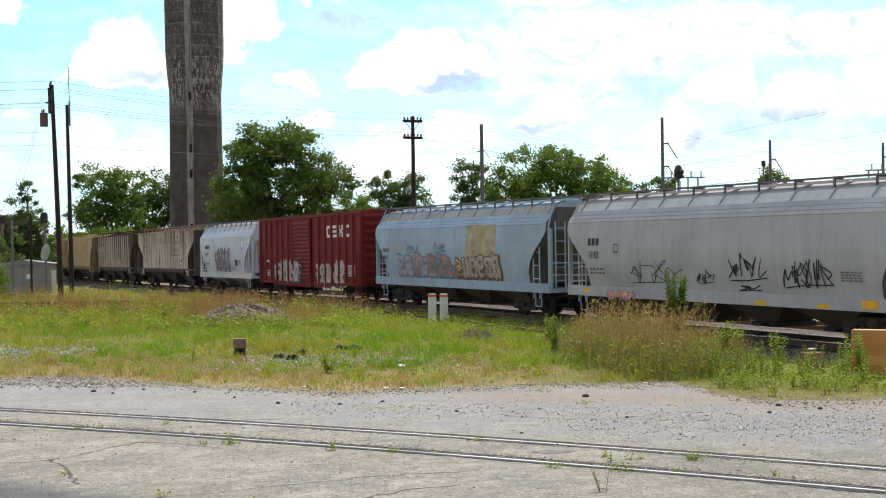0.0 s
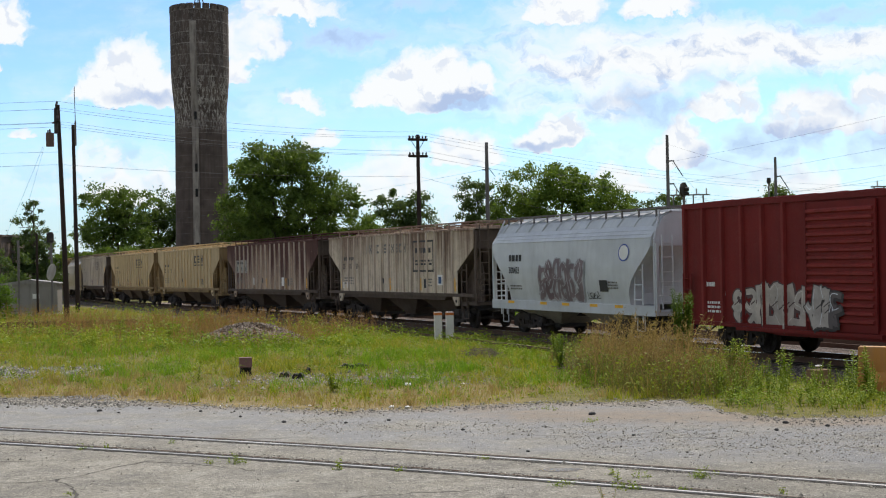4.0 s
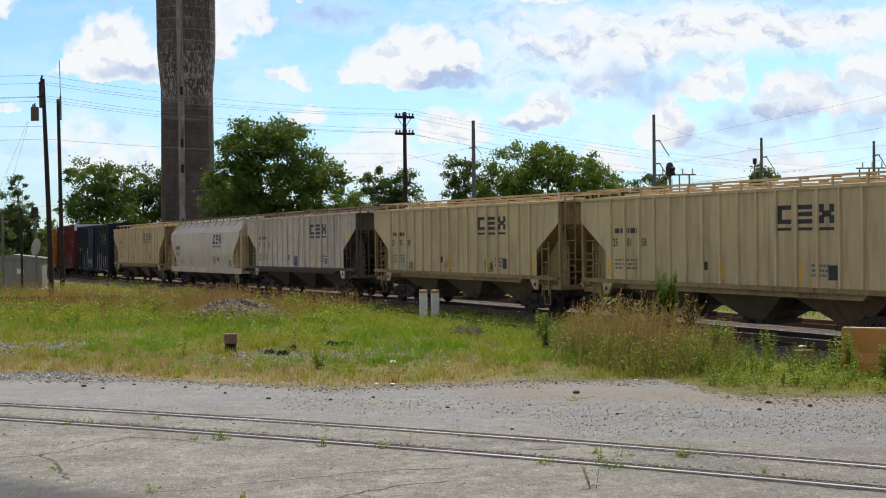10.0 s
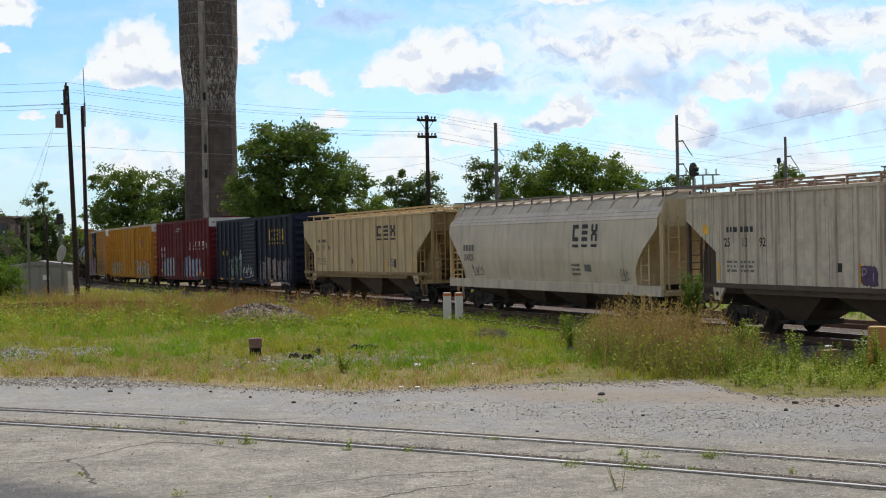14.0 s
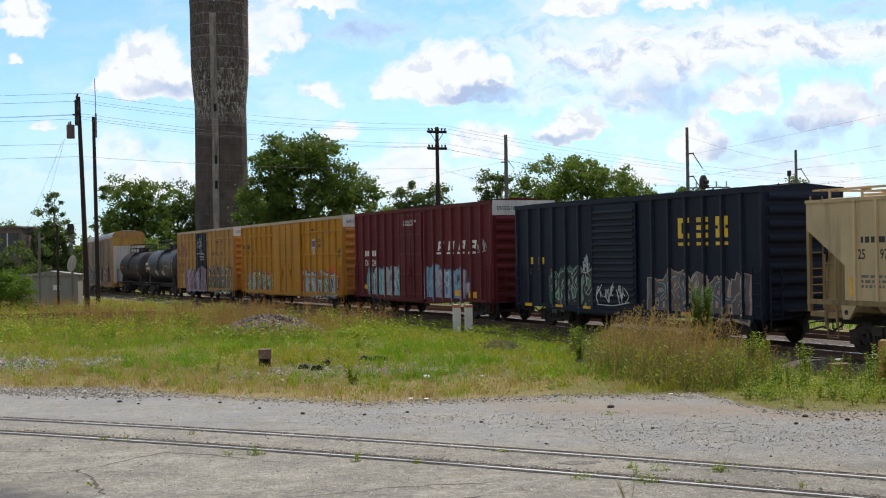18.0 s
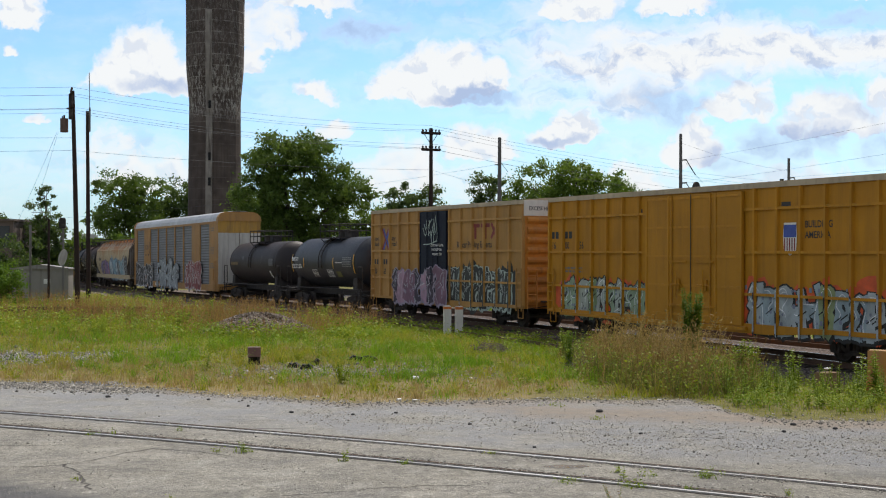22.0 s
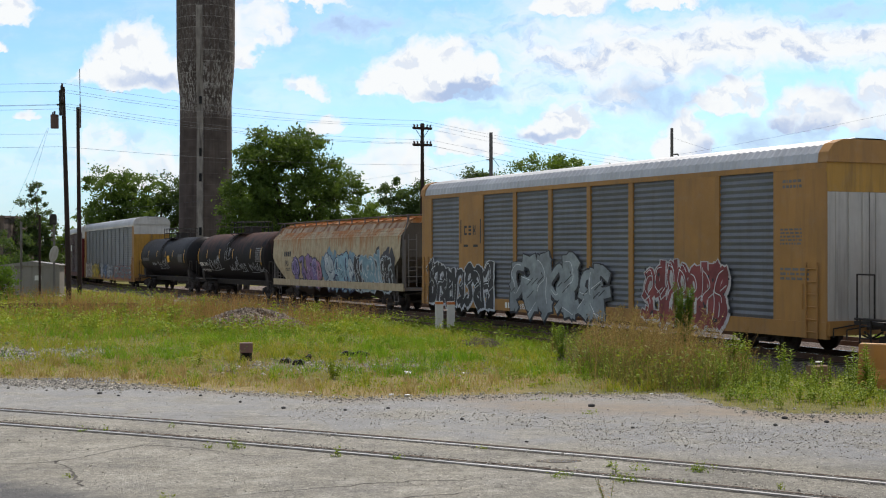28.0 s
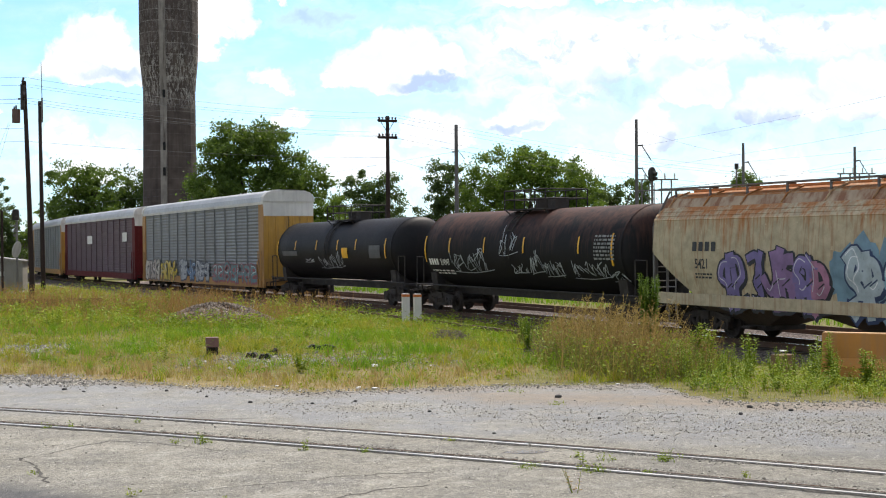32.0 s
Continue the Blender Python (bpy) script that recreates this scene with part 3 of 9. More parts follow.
LINE_S, LINE_X, LINE_Y = build_line()


def line_z(s):
    return LINE_FALL * min(140.0, max(0.0, -s))


def on_line(s, off=0.0, z=0.0):
    """A place on the main line; off is metres to the right of travel, which is the camera's side."""
    x, y = np.interp(s, LINE_S, LINE_X), np.interp(s, LINE_S, LINE_Y)
    x1, y1 = np.interp(s + 0.5, LINE_S, LINE_X), np.interp(s + 0.5, LINE_S, LINE_Y)
    d = math.hypot(x1 - x, y1 - y)
    ux, uy = (x1 - x) / d, (y1 - y) / d
    return Vector((x + off * uy, y - off * ux, line_z(s) + z))


def car_pose(mid, half):
    """Pose of a car whose bogies stand half metres before and behind arc length mid."""
    a, b = on_line(mid - half), on_line(mid + half)
    d = b - a
    return Matrix.Translation((a + b) / 2) @ pose(0, 0, 0, 0, -math.degrees(math.atan2(d.z, math.hypot(d.x, d.y))), math.degrees(math.atan2(d.y, d.x)))


def line_off(x, y):
    """Distance of a place from the main line, positive on the camera's side, and the arc length there."""
    d2 = (LINE_X - x) ** 2 + (LINE_Y - y) ** 2
    i = int(np.clip(np.argmin(d2), 0, len(LINE_S) - 2))
    ux, uy = LINE_X[i + 1] - LINE_X[i], LINE_Y[i + 1] - LINE_Y[i]
    return (x - LINE_X[i]) * uy - (y - LINE_Y[i]) * ux, float(LINE_S[i])


def smooth01(v):
    v = min(1.0, max(0.0, v))
    return v * v * (3 - 2 * v)


def ground_z(x, y):
    if y < 20:
        return -0.06
    d, s = line_off(x, y)
    low = line_z(s) - 0.34
    k = smooth01((d - 3.2) / 6.0)
    z = low + (-0.06 - low) * k
    if y > 25:
        z += 0.05 * noise.noise((x * 0.35, y * 0.35, 0)) * smooth01((y - 25) / 6)
    return z


# the edge between the yard's pavement and the weeds, as y over x
EDGE_X = (-40, -14, -10.5, -7.3, -2.2, 2.5, 4.9, 5.5, 6.4, 8.2, 12, 40)
EDGE_Y = (36, 32, 30.5, 29.2, 26.5, 27.4, 27.2, 24.6, 24.0, 24.2, 23.0, 10)


def edge(x):
    return float(np.interp(x, EDGE_X, EDGE_Y))


def build_ground():
    xs = np.concatenate([[-1800, -900, -450, -220, -130, -90, -65], np.arange(-50, -24, 2.0), np.arange(-24, 16, 0.35), np.arange(16, 50, 2.0), [65, 90, 130, 220, 450, 900, 1800]])
    ys = np.concatenate([[-300, -120, -50, -20, 0, 8], np.arange(12, 62, 0.35), np.arange(62, 130, 1.5), np.arange(130, 260, 8.0), [300, 450, 800, 1500, 3200]])
    nx, ny = len(xs), len(ys)
    verts, turf, sand, dark, stone, dry = [], [], [], [], [], []
    for y in ys:
        for x in xs:
            verts.append((x, y, ground_z(x, y)))
            d = y - edge(x) + 0.5 * noise.noise((x * 0.9, y * 0.9, 3))
            t = smooth01(d / 0.8 + 0.5)
            turf.append(t)
            band = math.exp(-((y - (25.6 - 0.22 * x)) / 1.3) ** 2) * smooth01((x + 1.0) / 3.0)
            sand.append(min(1.0, band * 0.9 + 0.8 * math.exp(-(d / 0.7) ** 2)))
            dark.append(smooth01((14.2 - y - 0.64 * (x + 1.3) + 0.3 * noise.noise((x, y, 9))) / 0.35 + 0.5))
            st = smooth01(1.5 - ((x + 13.8) / 3.4) ** 2 - ((y - 37.5) / 2.4) ** 2 + 0.9 * noise.noise((x * 0.7, y * 0.7, 2))) + 0.9 * smooth01(1.3 - ((x + 9.6) / 2.6) ** 2 - ((y - 30.3) / 0.9) ** 2) + 0.6 * smooth01(1.2 - ((x + 3.0) / 4.0) ** 2 - ((y - 33.8) / 2.4) ** 2)
            dry.append(min(1.0, math.exp(-((d - 1.2) / 1.8) ** 2) * smooth01((3 - x) / 3) + 0.7 * smooth01(1.2 - ((x - 0.6) / 2.6) ** 2 - ((y - 30.6) / 1.3) ** 2)))
            off = line_off(x, y)[0] if 50 < y < 130 and -50 < x < 5 else 99
            stone.append(min(1.0, st + smooth01((7.6 - off) / 1.6) * smooth01((y - 52) / 4)))
    faces = [(j * nx + i, j * nx + i + 1, (j + 1) * nx + i + 1, (j + 1) * nx + i) for j in range(ny - 1) for i in range(nx - 1)]
    me = bpy.data.meshes.new("ground")
    me.from_pydata(verts, [], faces)
    for nm, vals in (("turf", turf), ("sand", sand), ("dark", dark), ("stone", stone), ("dry", dry)):
        me.attributes.new(nm, "FLOAT", "POINT").data.foreach_set("value", vals)
    me.polygons.foreach_set("use_smooth", [True] * len(faces))
    n = Nodes("ground")
    v = n.coords(False)
    at = {k: n.node("ShaderNodeAttribute", attribute_name=k).outputs["Fac"] for k in ("turf", "sand", "dark", "stone", "dry")}
    grit = n.noise(v, 28, 5, 0.75)
    speck = n.noise(v, 85, 3, 0.7)
    big = n.noise(v, 0.45, 5, 0.6)
    mid = n.noise(v, 2.6, 6, 0.65)
    flow = n.noise(n.scaled(v, (0.8, 0.9, 1)), 0.9, 6, 0.65)
    pave = n.mix(n.ramp(big, 0.35, 0.65), (0.25, 0.236, 0.195), (0.33, 0.312, 0.262))
    pave = n.mix(n.ramp(flow, 0.45, 0.72, 0, 0.55), pave, (0.165, 0.162, 0.157))
    pave = n.mix(n.ramp(mid, 0.55, 0.75, 0, 0.5), pave, (0.40, 0.38, 0.31))
    pave = n.mix(n.ramp(grit, 0.48, 0.64, 0, 0.8), pave, (0.105, 0.10, 0.095))
    pave = n.mix(n.ramp(speck, 0.55, 0.70, 0, 0.75), pave, (0.56, 0.54, 0.47))
    rough = n.math(n.ramp(n.noise(v, 9, 9, 0.78), 0.36, 0.64, 0.66, 1.24), n.ramp(n.noise(v, 34, 5, 0.75), 0.36, 0.64, 0.66, 1.30))
    pave = n.node("ShaderNodeVectorMath", {0: pave, 1: rough}, operation="MULTIPLY").outputs[0]
    worn = n.noise(n.scaled(v, (0.75, 1.0, 1)), 1.9, 8, 0.72)
    pave = n.mix(n.ramp(worn, 0.52, 0.66, 0, 0.45), pave, (0.42, 0.405, 0.36))
    pave = n.mix(n.ramp(worn, 0.46, 0.34, 0, 0.45), pave, (0.155, 0.150, 0.142))
    tone = n.ramp(n.math(n.node("ShaderNodeSeparateXYZ", {0: v}).outputs[0], n.ramp(flow, 0.3, 0.7, -2.0, 2.0), "ADD"), 0.0, 8.0, 1.0, 0.80)
    pave = n.node("ShaderNodeVectorMath", {0: pave, 1: tone}, operation="MULTIPLY").outputs[0]
    # a cooler, smoother strip of old asphalt between the rails and the weeds
    yy = n.node("ShaderNodeSeparateXYZ", {0: v})
    strip = n.math(n.ramp(n.math(yy.outputs[1], n.math(yy.outputs[0], 0.42), "ADD"), 20.2, 21.6), n.ramp(flow, 0.36, 0.56, 0.25, 1.0))
    pave = n.mix(n.math(strip, 0.55), pave, n.mix(n.ramp(grit, 0.40, 0.62), (0.215, 0.226, 0.243), (0.315, 0.325, 0.34)))
    # exposed aggregate: dark and pale chips
    chip = n.node("ShaderNodeTexVoronoi", {"Vector": v, "Scale": 15.0})
    pick = n.node("ShaderNodeSeparateColor", {0: chip.outputs["Color"]})
    near = n.ramp(chip.outputs["Distance"], 0.20, 0.34, 1.0, 0.0)
    patchy = n.ramp(n.noise(v, 0.8, 5, 0.7), 0.42, 0.62)
    pave = n.mix(n.math(n.math(near, n.ramp(pick.outputs[0], 0.76, 0.80)), n.math(patchy, 0.6)), pave, (0.085, 0.083, 0.08))
    pave = n.mix(n.math(n.math(near, n.ramp(pick.outputs[1], 0.84, 0.88)), 0.6), pave, (0.58, 0.56, 0.50))
    # cracks that wander through the old concrete
    wv = n.node("ShaderNodeVectorMath", {0: v, 1: n.scaled(n.node("ShaderNodeTexNoise", {"Vector": v, "Scale": 1.3, "Detail": 4.0}).outputs["Color"], (0.9, 0.9, 0.0))}, operation="ADD").outputs[0]
    crack = n.node("ShaderNodeTexVoronoi", {"Vector": wv, "Scale": 0.17}, feature="DISTANCE_TO_EDGE").outputs["Distance"]
    cr = n.math(n.ramp(crack, 0.0, 0.007, 0.7, 0.0), n.ramp(big, 0.5, 0.62))
    pave = n.mix(cr, pave, (0.10, 0.095, 0.085))
    asph = n.mix(n.ramp(grit, 0.4, 0.65), (0.085, 0.084, 0.084), (0.15, 0.148, 0.145))
    pave = n.mix(at["dark"], pave, asph)
    sandc = n.mix(n.ramp(mid, 0.35, 0.65), (0.215, 0.182, 0.145), (0.285, 0.245, 0.20))
    sandc = n.mix(n.ramp(grit, 0.6, 0.72, 0, 0.6), sandc, (0.19, 0.17, 0.15))
    sf = n.ramp(n.math(at["sand"], n.ramp(mid, 0.3, 0.7, 0.5, 1.3)), 0.22, 0.8, 0, 0.92)
    col = n.mix(sf, pave, sandc)
    soil = n.mix(n.ramp(mid, 0.35, 0.7), (0.115, 0.122, 0.026), (0.215, 0.18, 0.064))
    soil = n.mix(n.math(at["dry"], n.ramp(mid, 0.3, 0.65, 0.25, 1.0)), soil, (0.33, 0.245, 0.125))
    soil = n.mix(n.ramp(grit, 0.50, 0.66, 0, 0.8), soil, (0.045, 0.040, 0.028))
    col = n.mix(n.ramp(n.math(at["turf"], n.ramp(mid, 0.3, 0.7, -0.15, 0.15), "ADD"), 0.4, 0.6), col, soil)
    peb = n.node("ShaderNodeTexVoronoi", {"Vector": v, "Scale": 11.0})
    pebc = n.mix(n.ramp(peb.outputs["Distance"], 0.15, 0.6), n.mix(n.node("ShaderNodeSeparateColor", {0: peb.outputs["Color"]}).outputs[0], (0.22, 0.21, 0.20), (0.50, 0.49, 0.47)), (0.08, 0.075, 0.07))
    far = n.ramp(n.node("ShaderNodeSeparateXYZ", {0: v}).outputs[1], 49, 55, 0, 0.7)
    pebc = n.mix(far, pebc, n.mix(n.ramp(peb.outputs["Distance"], 0.2, 0.6), (0.25, 0.175, 0.145), (0.085, 0.06, 0.05)))
    col = n.mix(n.ramp(n.math(at["stone"], n.ramp(mid, 0.3, 0.7, 0.3, 1.2)), 0.35, 0.6), col, pebc)
    n.bump(n.math(n.math(grit, 0.6), n.math(speck, 0.3), "ADD"), 0.8, 0.04)
    n.done(col, 0.9, 0, 0.2)
    me.materials.append(n.m)
    tagged(new("ground", me), "pale cracked yard pavement giving way to weedy soil", "ground", kind="structure")


build_ground()
BRIGHT_RAIL = paint("worn_rail_head", (0.42, 0.41, 0.40), 0.5, 0.5, vary=0.35, scale=0.8)
STEEL_TOP = paint("polished_rail", (0.55, 0.53, 0.52), 0.22, 1.0, vary=0.1)
RUST_RAIL = weathered("rusty_rail", (0.11, 0.065, 0.045), (0.07, 0.045, 0.03), 0.3, 0.2, rust=0.3, rough=0.8)


def rail_strip(bm, pts, w, z0, z1):
    """A bar of rectangular section along a line of places."""
    prev = None
    for i, p in enumerate(pts):
        q = pts[min(i + 1, len(pts) - 1)] - pts[max(i - 1, 0)]
        nrm = Vector((q.y, -q.x, 0)).normalized() * w / 2
        cur = [bm.verts.new(p + nrm * a + Vector((0, 0, b))) for a, b in ((-1, z0), (1, z0), (1, z1), (-1, z1))]
        if prev:
            for k in range(4):
                bm.faces.new((prev[k], prev[(k + 1) % 4], cur[(k + 1) % 4], cur[k]))
        else:
            bm.faces.new(cur[::-1])
        prev = cur
    bm.faces.new(prev)
    return bm


def build_main_track():
    arcs = [float(v) for v in np.arange(-210, 62, 2.0)]
    t = tagged(new("railway_track"), "main line track with rusty rails on dark sleepers and ballast", "railway track", kind="structure")
    # ballast bed
    n = Nodes("ballast")
    v = n.coords(False)
    peb = n.node("ShaderNodeTexVoronoi", {"Vector": v, "Scale": 13.0})
    rnd = n.node("ShaderNodeSeparateColor", {0: peb.outputs["Color"]}).outputs[0]
    c = n.mix(rnd, (0.13, 0.10, 0.085), (0.31, 0.265, 0.235))
    c = n.mix(n.ramp(peb.outputs["Distance"], 0.3, 0.7), c, (0.05, 0.042, 0.038))
    c = n.mix(n.ramp(n.noise(v, 0.7, 4), 0.4, 0.7, 0, 0.5), c, (0.12, 0.085, 0.065))
    n.bump(peb.outputs["Distance"], 1.0, -0.06)
    n.done(c, 0.95, 0, 0.2)
    bm = bmesh.new()
    prof = [(-4.4, -0.7), (-3.0, -0.36), (-1.75, -0.21), (-0.9, -0.20), (0.9, -0.20), (1.75, -0.21), (3.0, -0.36), (4.4, -0.7)]
    prev = None
    rnd_ = random.Random(2)
    for s in np.arange(-210, 62, 0.5):
        cur = [bm.verts.new(on_line(float(s), o, z + rnd_.uniform(-0.03, 0.03))) for o, z in prof]
        if prev:
            for k in range(len(prof) - 1):
                bm.faces.new((prev[k], cur[k], cur[k + 1], prev[k + 1]))
        prev = cur
    part("ballast", bm, n.m, t)
    for o in (-0.7525, 0.7525):
        r = part("rail", rail_strip(bmesh.new(), [on_line(s, o) for s in arcs], 0.07, -0.045, -0.004), RUST_RAIL, t)
        part("rail_web", rail_strip(bmesh.new(), [on_line(s, o) for s in arcs], 0.02, -0.15, -0.045), RUST_RAIL, r)
        part("rail_foot", rail_strip(bmesh.new(), [on_line(s, o) for s in arcs], 0.14, -0.17, -0.15), RUST_RAIL, r)
        part("rail_tread", rail_strip(bmesh.new(), [on_line(s, o) for s in arcs], 0.055, -0.004, 0.0), STEEL_TOP, r)
    tie = weathered("creosoted_sleeper", (0.055, 0.042, 0.034), (0.12, 0.10, 0.085), 0.4, 0.3, rough=0.9)
    for i in range(260):
        s = -92 + i * 0.52
        a, b = on_line(s), on_line(s + 0.3)
        shared("sleeper", "sleeper", lambda: boxes([(-0.115, 0.115, -1.3, 1.3, -0.36, -0.175)]), tie, t, Matrix.Translation(a) @ pose(0, 0, rnd_.uniform(-0.01, 0.005), 0, 0, math.degrees(math.atan2(b.y - a.y, b.x - a.x)) + rnd_.uniform(-1, 1)))
    # a second track beyond the train and a turnout lead on the near side
    t2 = tagged(new("siding_track"), "rusty siding track beside the main line in ballast", "railway track", kind="structure")
    bm = bmesh.new()
    prev = None
    for s in np.arange(-60, 62, 1.0):
        cur = [bm.verts.new(on_line(float(s), o, z + rnd_.uniform(-0.03, 0.03))) for o, z in ((-8.2, -0.6), (-6.5, -0.27), (-3.4, -0.27), (-2.2, -0.45))]
        if prev:
            for k in range(3):
                bm.faces.new((prev[k], cur[k], cur[k + 1], prev[k + 1]))
        prev = cur
    part("ballast", bm, n.m, t2)
    for o in (-5.75, -4.25):
        part("rail", rail_strip(bmesh.new(), [on_line(float(s), o) for s in np.arange(-60, 60, 2.0)], 0.07, -0.22, -0.06), RUST_RAIL, t2)
    t3 = tagged(new("turnout_lead"), "disused rusty rails that run off through the weeds", "railway track", kind="structure")
    for o in (1.55, 3.05):
        part("rail", rail_strip(bmesh.new(), [on_line(float(s), o + 0.0009 * (s + 14) ** 2 if s < 20 else o, -0.07) for s in np.arange(-14, 26, 1.0)], 0.07, -0.14, -0.02), RUST_RAIL, t3)


def near_place(u, off=0.0, z=0.0):
    """A place on the track set in the yard pavement."""
    th, t2 = -0.5123 - 0.0046 * u, -0.5123 - 0.0092 * u
    return Vector((u * math.cos(th) + off * math.sin(t2), 19.51 + u * math.sin(th) - off * math.cos(t2), -0.06 + z))


def build_yard_track():
    t = tagged(new("yard_track"), "yard rails sunk flush into the pavement", "railway track", kind="structure")
    us = [float(v) for v in np.arange(-40, 24, 1.0)]
    n = Nodes("flangeway_dirt")
    v = n.coords(False)
    n.done(n.mix(n.ramp(n.noise(v, 16, 5, 0.7), 0.38, 0.62), (0.016, 0.015, 0.014), (0.095, 0.09, 0.08)), 0.95, 0, 0.1)
    steps = [-40 + 0.14 * k for k in range(458)]
    rnd = random.Random(31)

    def ragged(off, w, h):
        """A strip of dirt whose edges wander."""
        bm, prev = bmesh.new(), None
        for u in steps:
            k = 0.55 + 0.55 * noise.noise((u * 0.5, off * 9, 1)) + rnd.uniform(-0.28, 0.28)
            k = max(0.15, k) * (1.0 + 0.6 * smooth01((u - 2) / 6))
            cur = [bm.verts.new(near_place(u, off + q * w * 0.5 * k + rnd.uniform(-0.008, 0.008), h)) for q in (-1, 1)]
            if prev:
                bm.faces.new((prev[0], prev[1], cur[1], cur[0]))
            prev = cur
        return bm
    for o in (-0.7525, 0.7525):
        pts = [near_place(u, o) for u in us]
        r = part("rail", rail_strip(bmesh.new(), pts, 0.068, -0.05, 0.014), BRIGHT_RAIL, t, "worn bright rail head")
        for off, w, h in ((o - 0.135, 0.28, 0.005), (o + 0.085, 0.15, 0.0055)):
            part("flangeway", ragged(off, w, h), n.m, r)
        part("guard_rail_strip", rail_strip(bmesh.new(), [near_place(u, o - 0.235) for u in us], 0.028, -0.03, 0.007), RUST_RAIL, r)


build_main_track()
build_yard_track()


def build_cracks():
    """Open cracks in the old concrete, as thin jagged dark strips."""
    mat = paint("crack_dirt", (0.07, 0.064, 0.055), 0.95)
    rnd = random.Random(21)
    for pts, w in (([(-2.9, 19.2), (-4.0, 20.0), (-4.8, 20.3), (-5.7, 18.7), (-6.4, 18.5), (-8, 18.2)], 0.028), ([(-5.7, 18.7), (-5.3, 18.1), (-4.85, 17.0), (-4.6, 16.6)], 0.05),
                   ([(-3.5, 15.8), (-2.6, 16.2), (-1.0, 17.0), (0.4, 17.3)], 0.022), ([(-1.3, 15.3), (-0.6, 16.0), (0.3, 16.4)], 0.03), ([(-9, 21.0), (-7.2, 20.6), (-6.4, 20.5)], 0.025), ([(1.0, 22.6), (2.8, 22.0), (5.4, 21.6)], 0.02), ([(-8, 24.6), (-5.2, 23.9), (-2.8, 23.7)], 0.02)):
        bm = bmesh.new()
        fine = []
        for (ax, ay), (bx, by) in zip(pts, pts[1:]):
            k = max(3, int(math.hypot(bx - ax, by - ay) / 0.16))
            fine += [Vector((ax + (bx - ax) * i / k + rnd.gauss(0, 0.03), ay + (by - ay) * i / k + rnd.gauss(0, 0.03), -0.056)) for i in range(k)]
        prev = None
        for i, p in enumerate(fine):
            q = fine[min(i + 1, len(fine) - 1)] - fine[max(i - 1, 0)]
            nrm = Vector((q.y, -q.x, 0)).normalized() * w * rnd.uniform(0.25, 0.7)
            cur = (bm.verts.new(p + nrm), bm.verts.new(p - nrm))
            if prev:
                bm.faces.new((prev[0], prev[1], cur[1], cur[0]))
            prev = cur
        tagged(part("pavement_crack", bm, mat), "dark open crack in the pale pavement", "crack", "cracks in the pavement", "structure")
    k = thing("kerb_slab", "pale sand-coloured concrete kerb slab at the asphalt edge", "kerb", at=pose(-2.42, 13.82, -0.06, 0, 0, 14))
    part("slab", prism(bmesh.new(), [(-0.42, -0.8), (0.42, -0.8), (0.42, 0.55), (0.34, 0.72), (0.12, 0.8), (-0.2, 0.76), (-0.42, 0.6)], -0.05, 0.09, "z"), weathered("sand_concrete", (0.46, 0.38, 0.28), GRIME_TONE, 0.15, 0.15, rough=0.9), k)


GRIME_TONE = (0.12, 0.10, 0.08)
build_cracks()


def loose_stones(name, label, rows, mat, seed):
    """Many small angular stones as one mesh; rows of (x0, x1, y of x, spread, count, size)."""
    rng = np.random.default_rng(seed)
    base = np.array([(1, 0, 0), (-1, 0, 0), (0, 1, 0), (0, -1, 0), (0, 0, 1), (0, 0, -1)], float)
    tri = np.array([(0, 2, 4), (2, 1, 4), (1, 3, 4), (3, 0, 4), (2, 0, 5), (1, 2, 5), (3, 1, 5), (0, 3, 5)])
    vs, fs, k = [], [], 0
    for x0, x1, fy, spread, count, size in rows:
        for _ in range(count):
            x = rng.uniform(x0, x1)
            y = fy(x) + rng.normal() * spread
            s = size * rng.uniform(0.4, 1.3) * (1.0 if rng.random() < 0.9 else 1.7)
            a = rng.uniform(0, 6.28)
            p = base * s * rng.uniform(0.6, 1.2, 3) * (1, 1, 0.7)
            c, sn = math.cos(a), math.sin(a)
            p = np.stack([p[:, 0] * c - p[:, 1] * sn, p[:, 0] * sn + p[:, 1] * c, p[:, 2]], 1) + (x, y, ground_z(x, y) + s * 0.3)
            vs.append(p)
            fs.append(tri + k)
            k += 6
    me = bpy.data.meshes.new(name)
    me.from_pydata(np.concatenate(vs).tolist(), [], np.concatenate(fs).tolist())
    me.materials.append(mat)
    tagged(new(name, me), label, "gravel", kind="stuff")


def stone_tone(name, dark, pale):
    n = Nodes(name)
    r = n.node("ShaderNodeNewGeometry").outputs["Random Per Island"]
    return n.done(n.mix(r, dark, pale), 0.9, 0, 0.2)


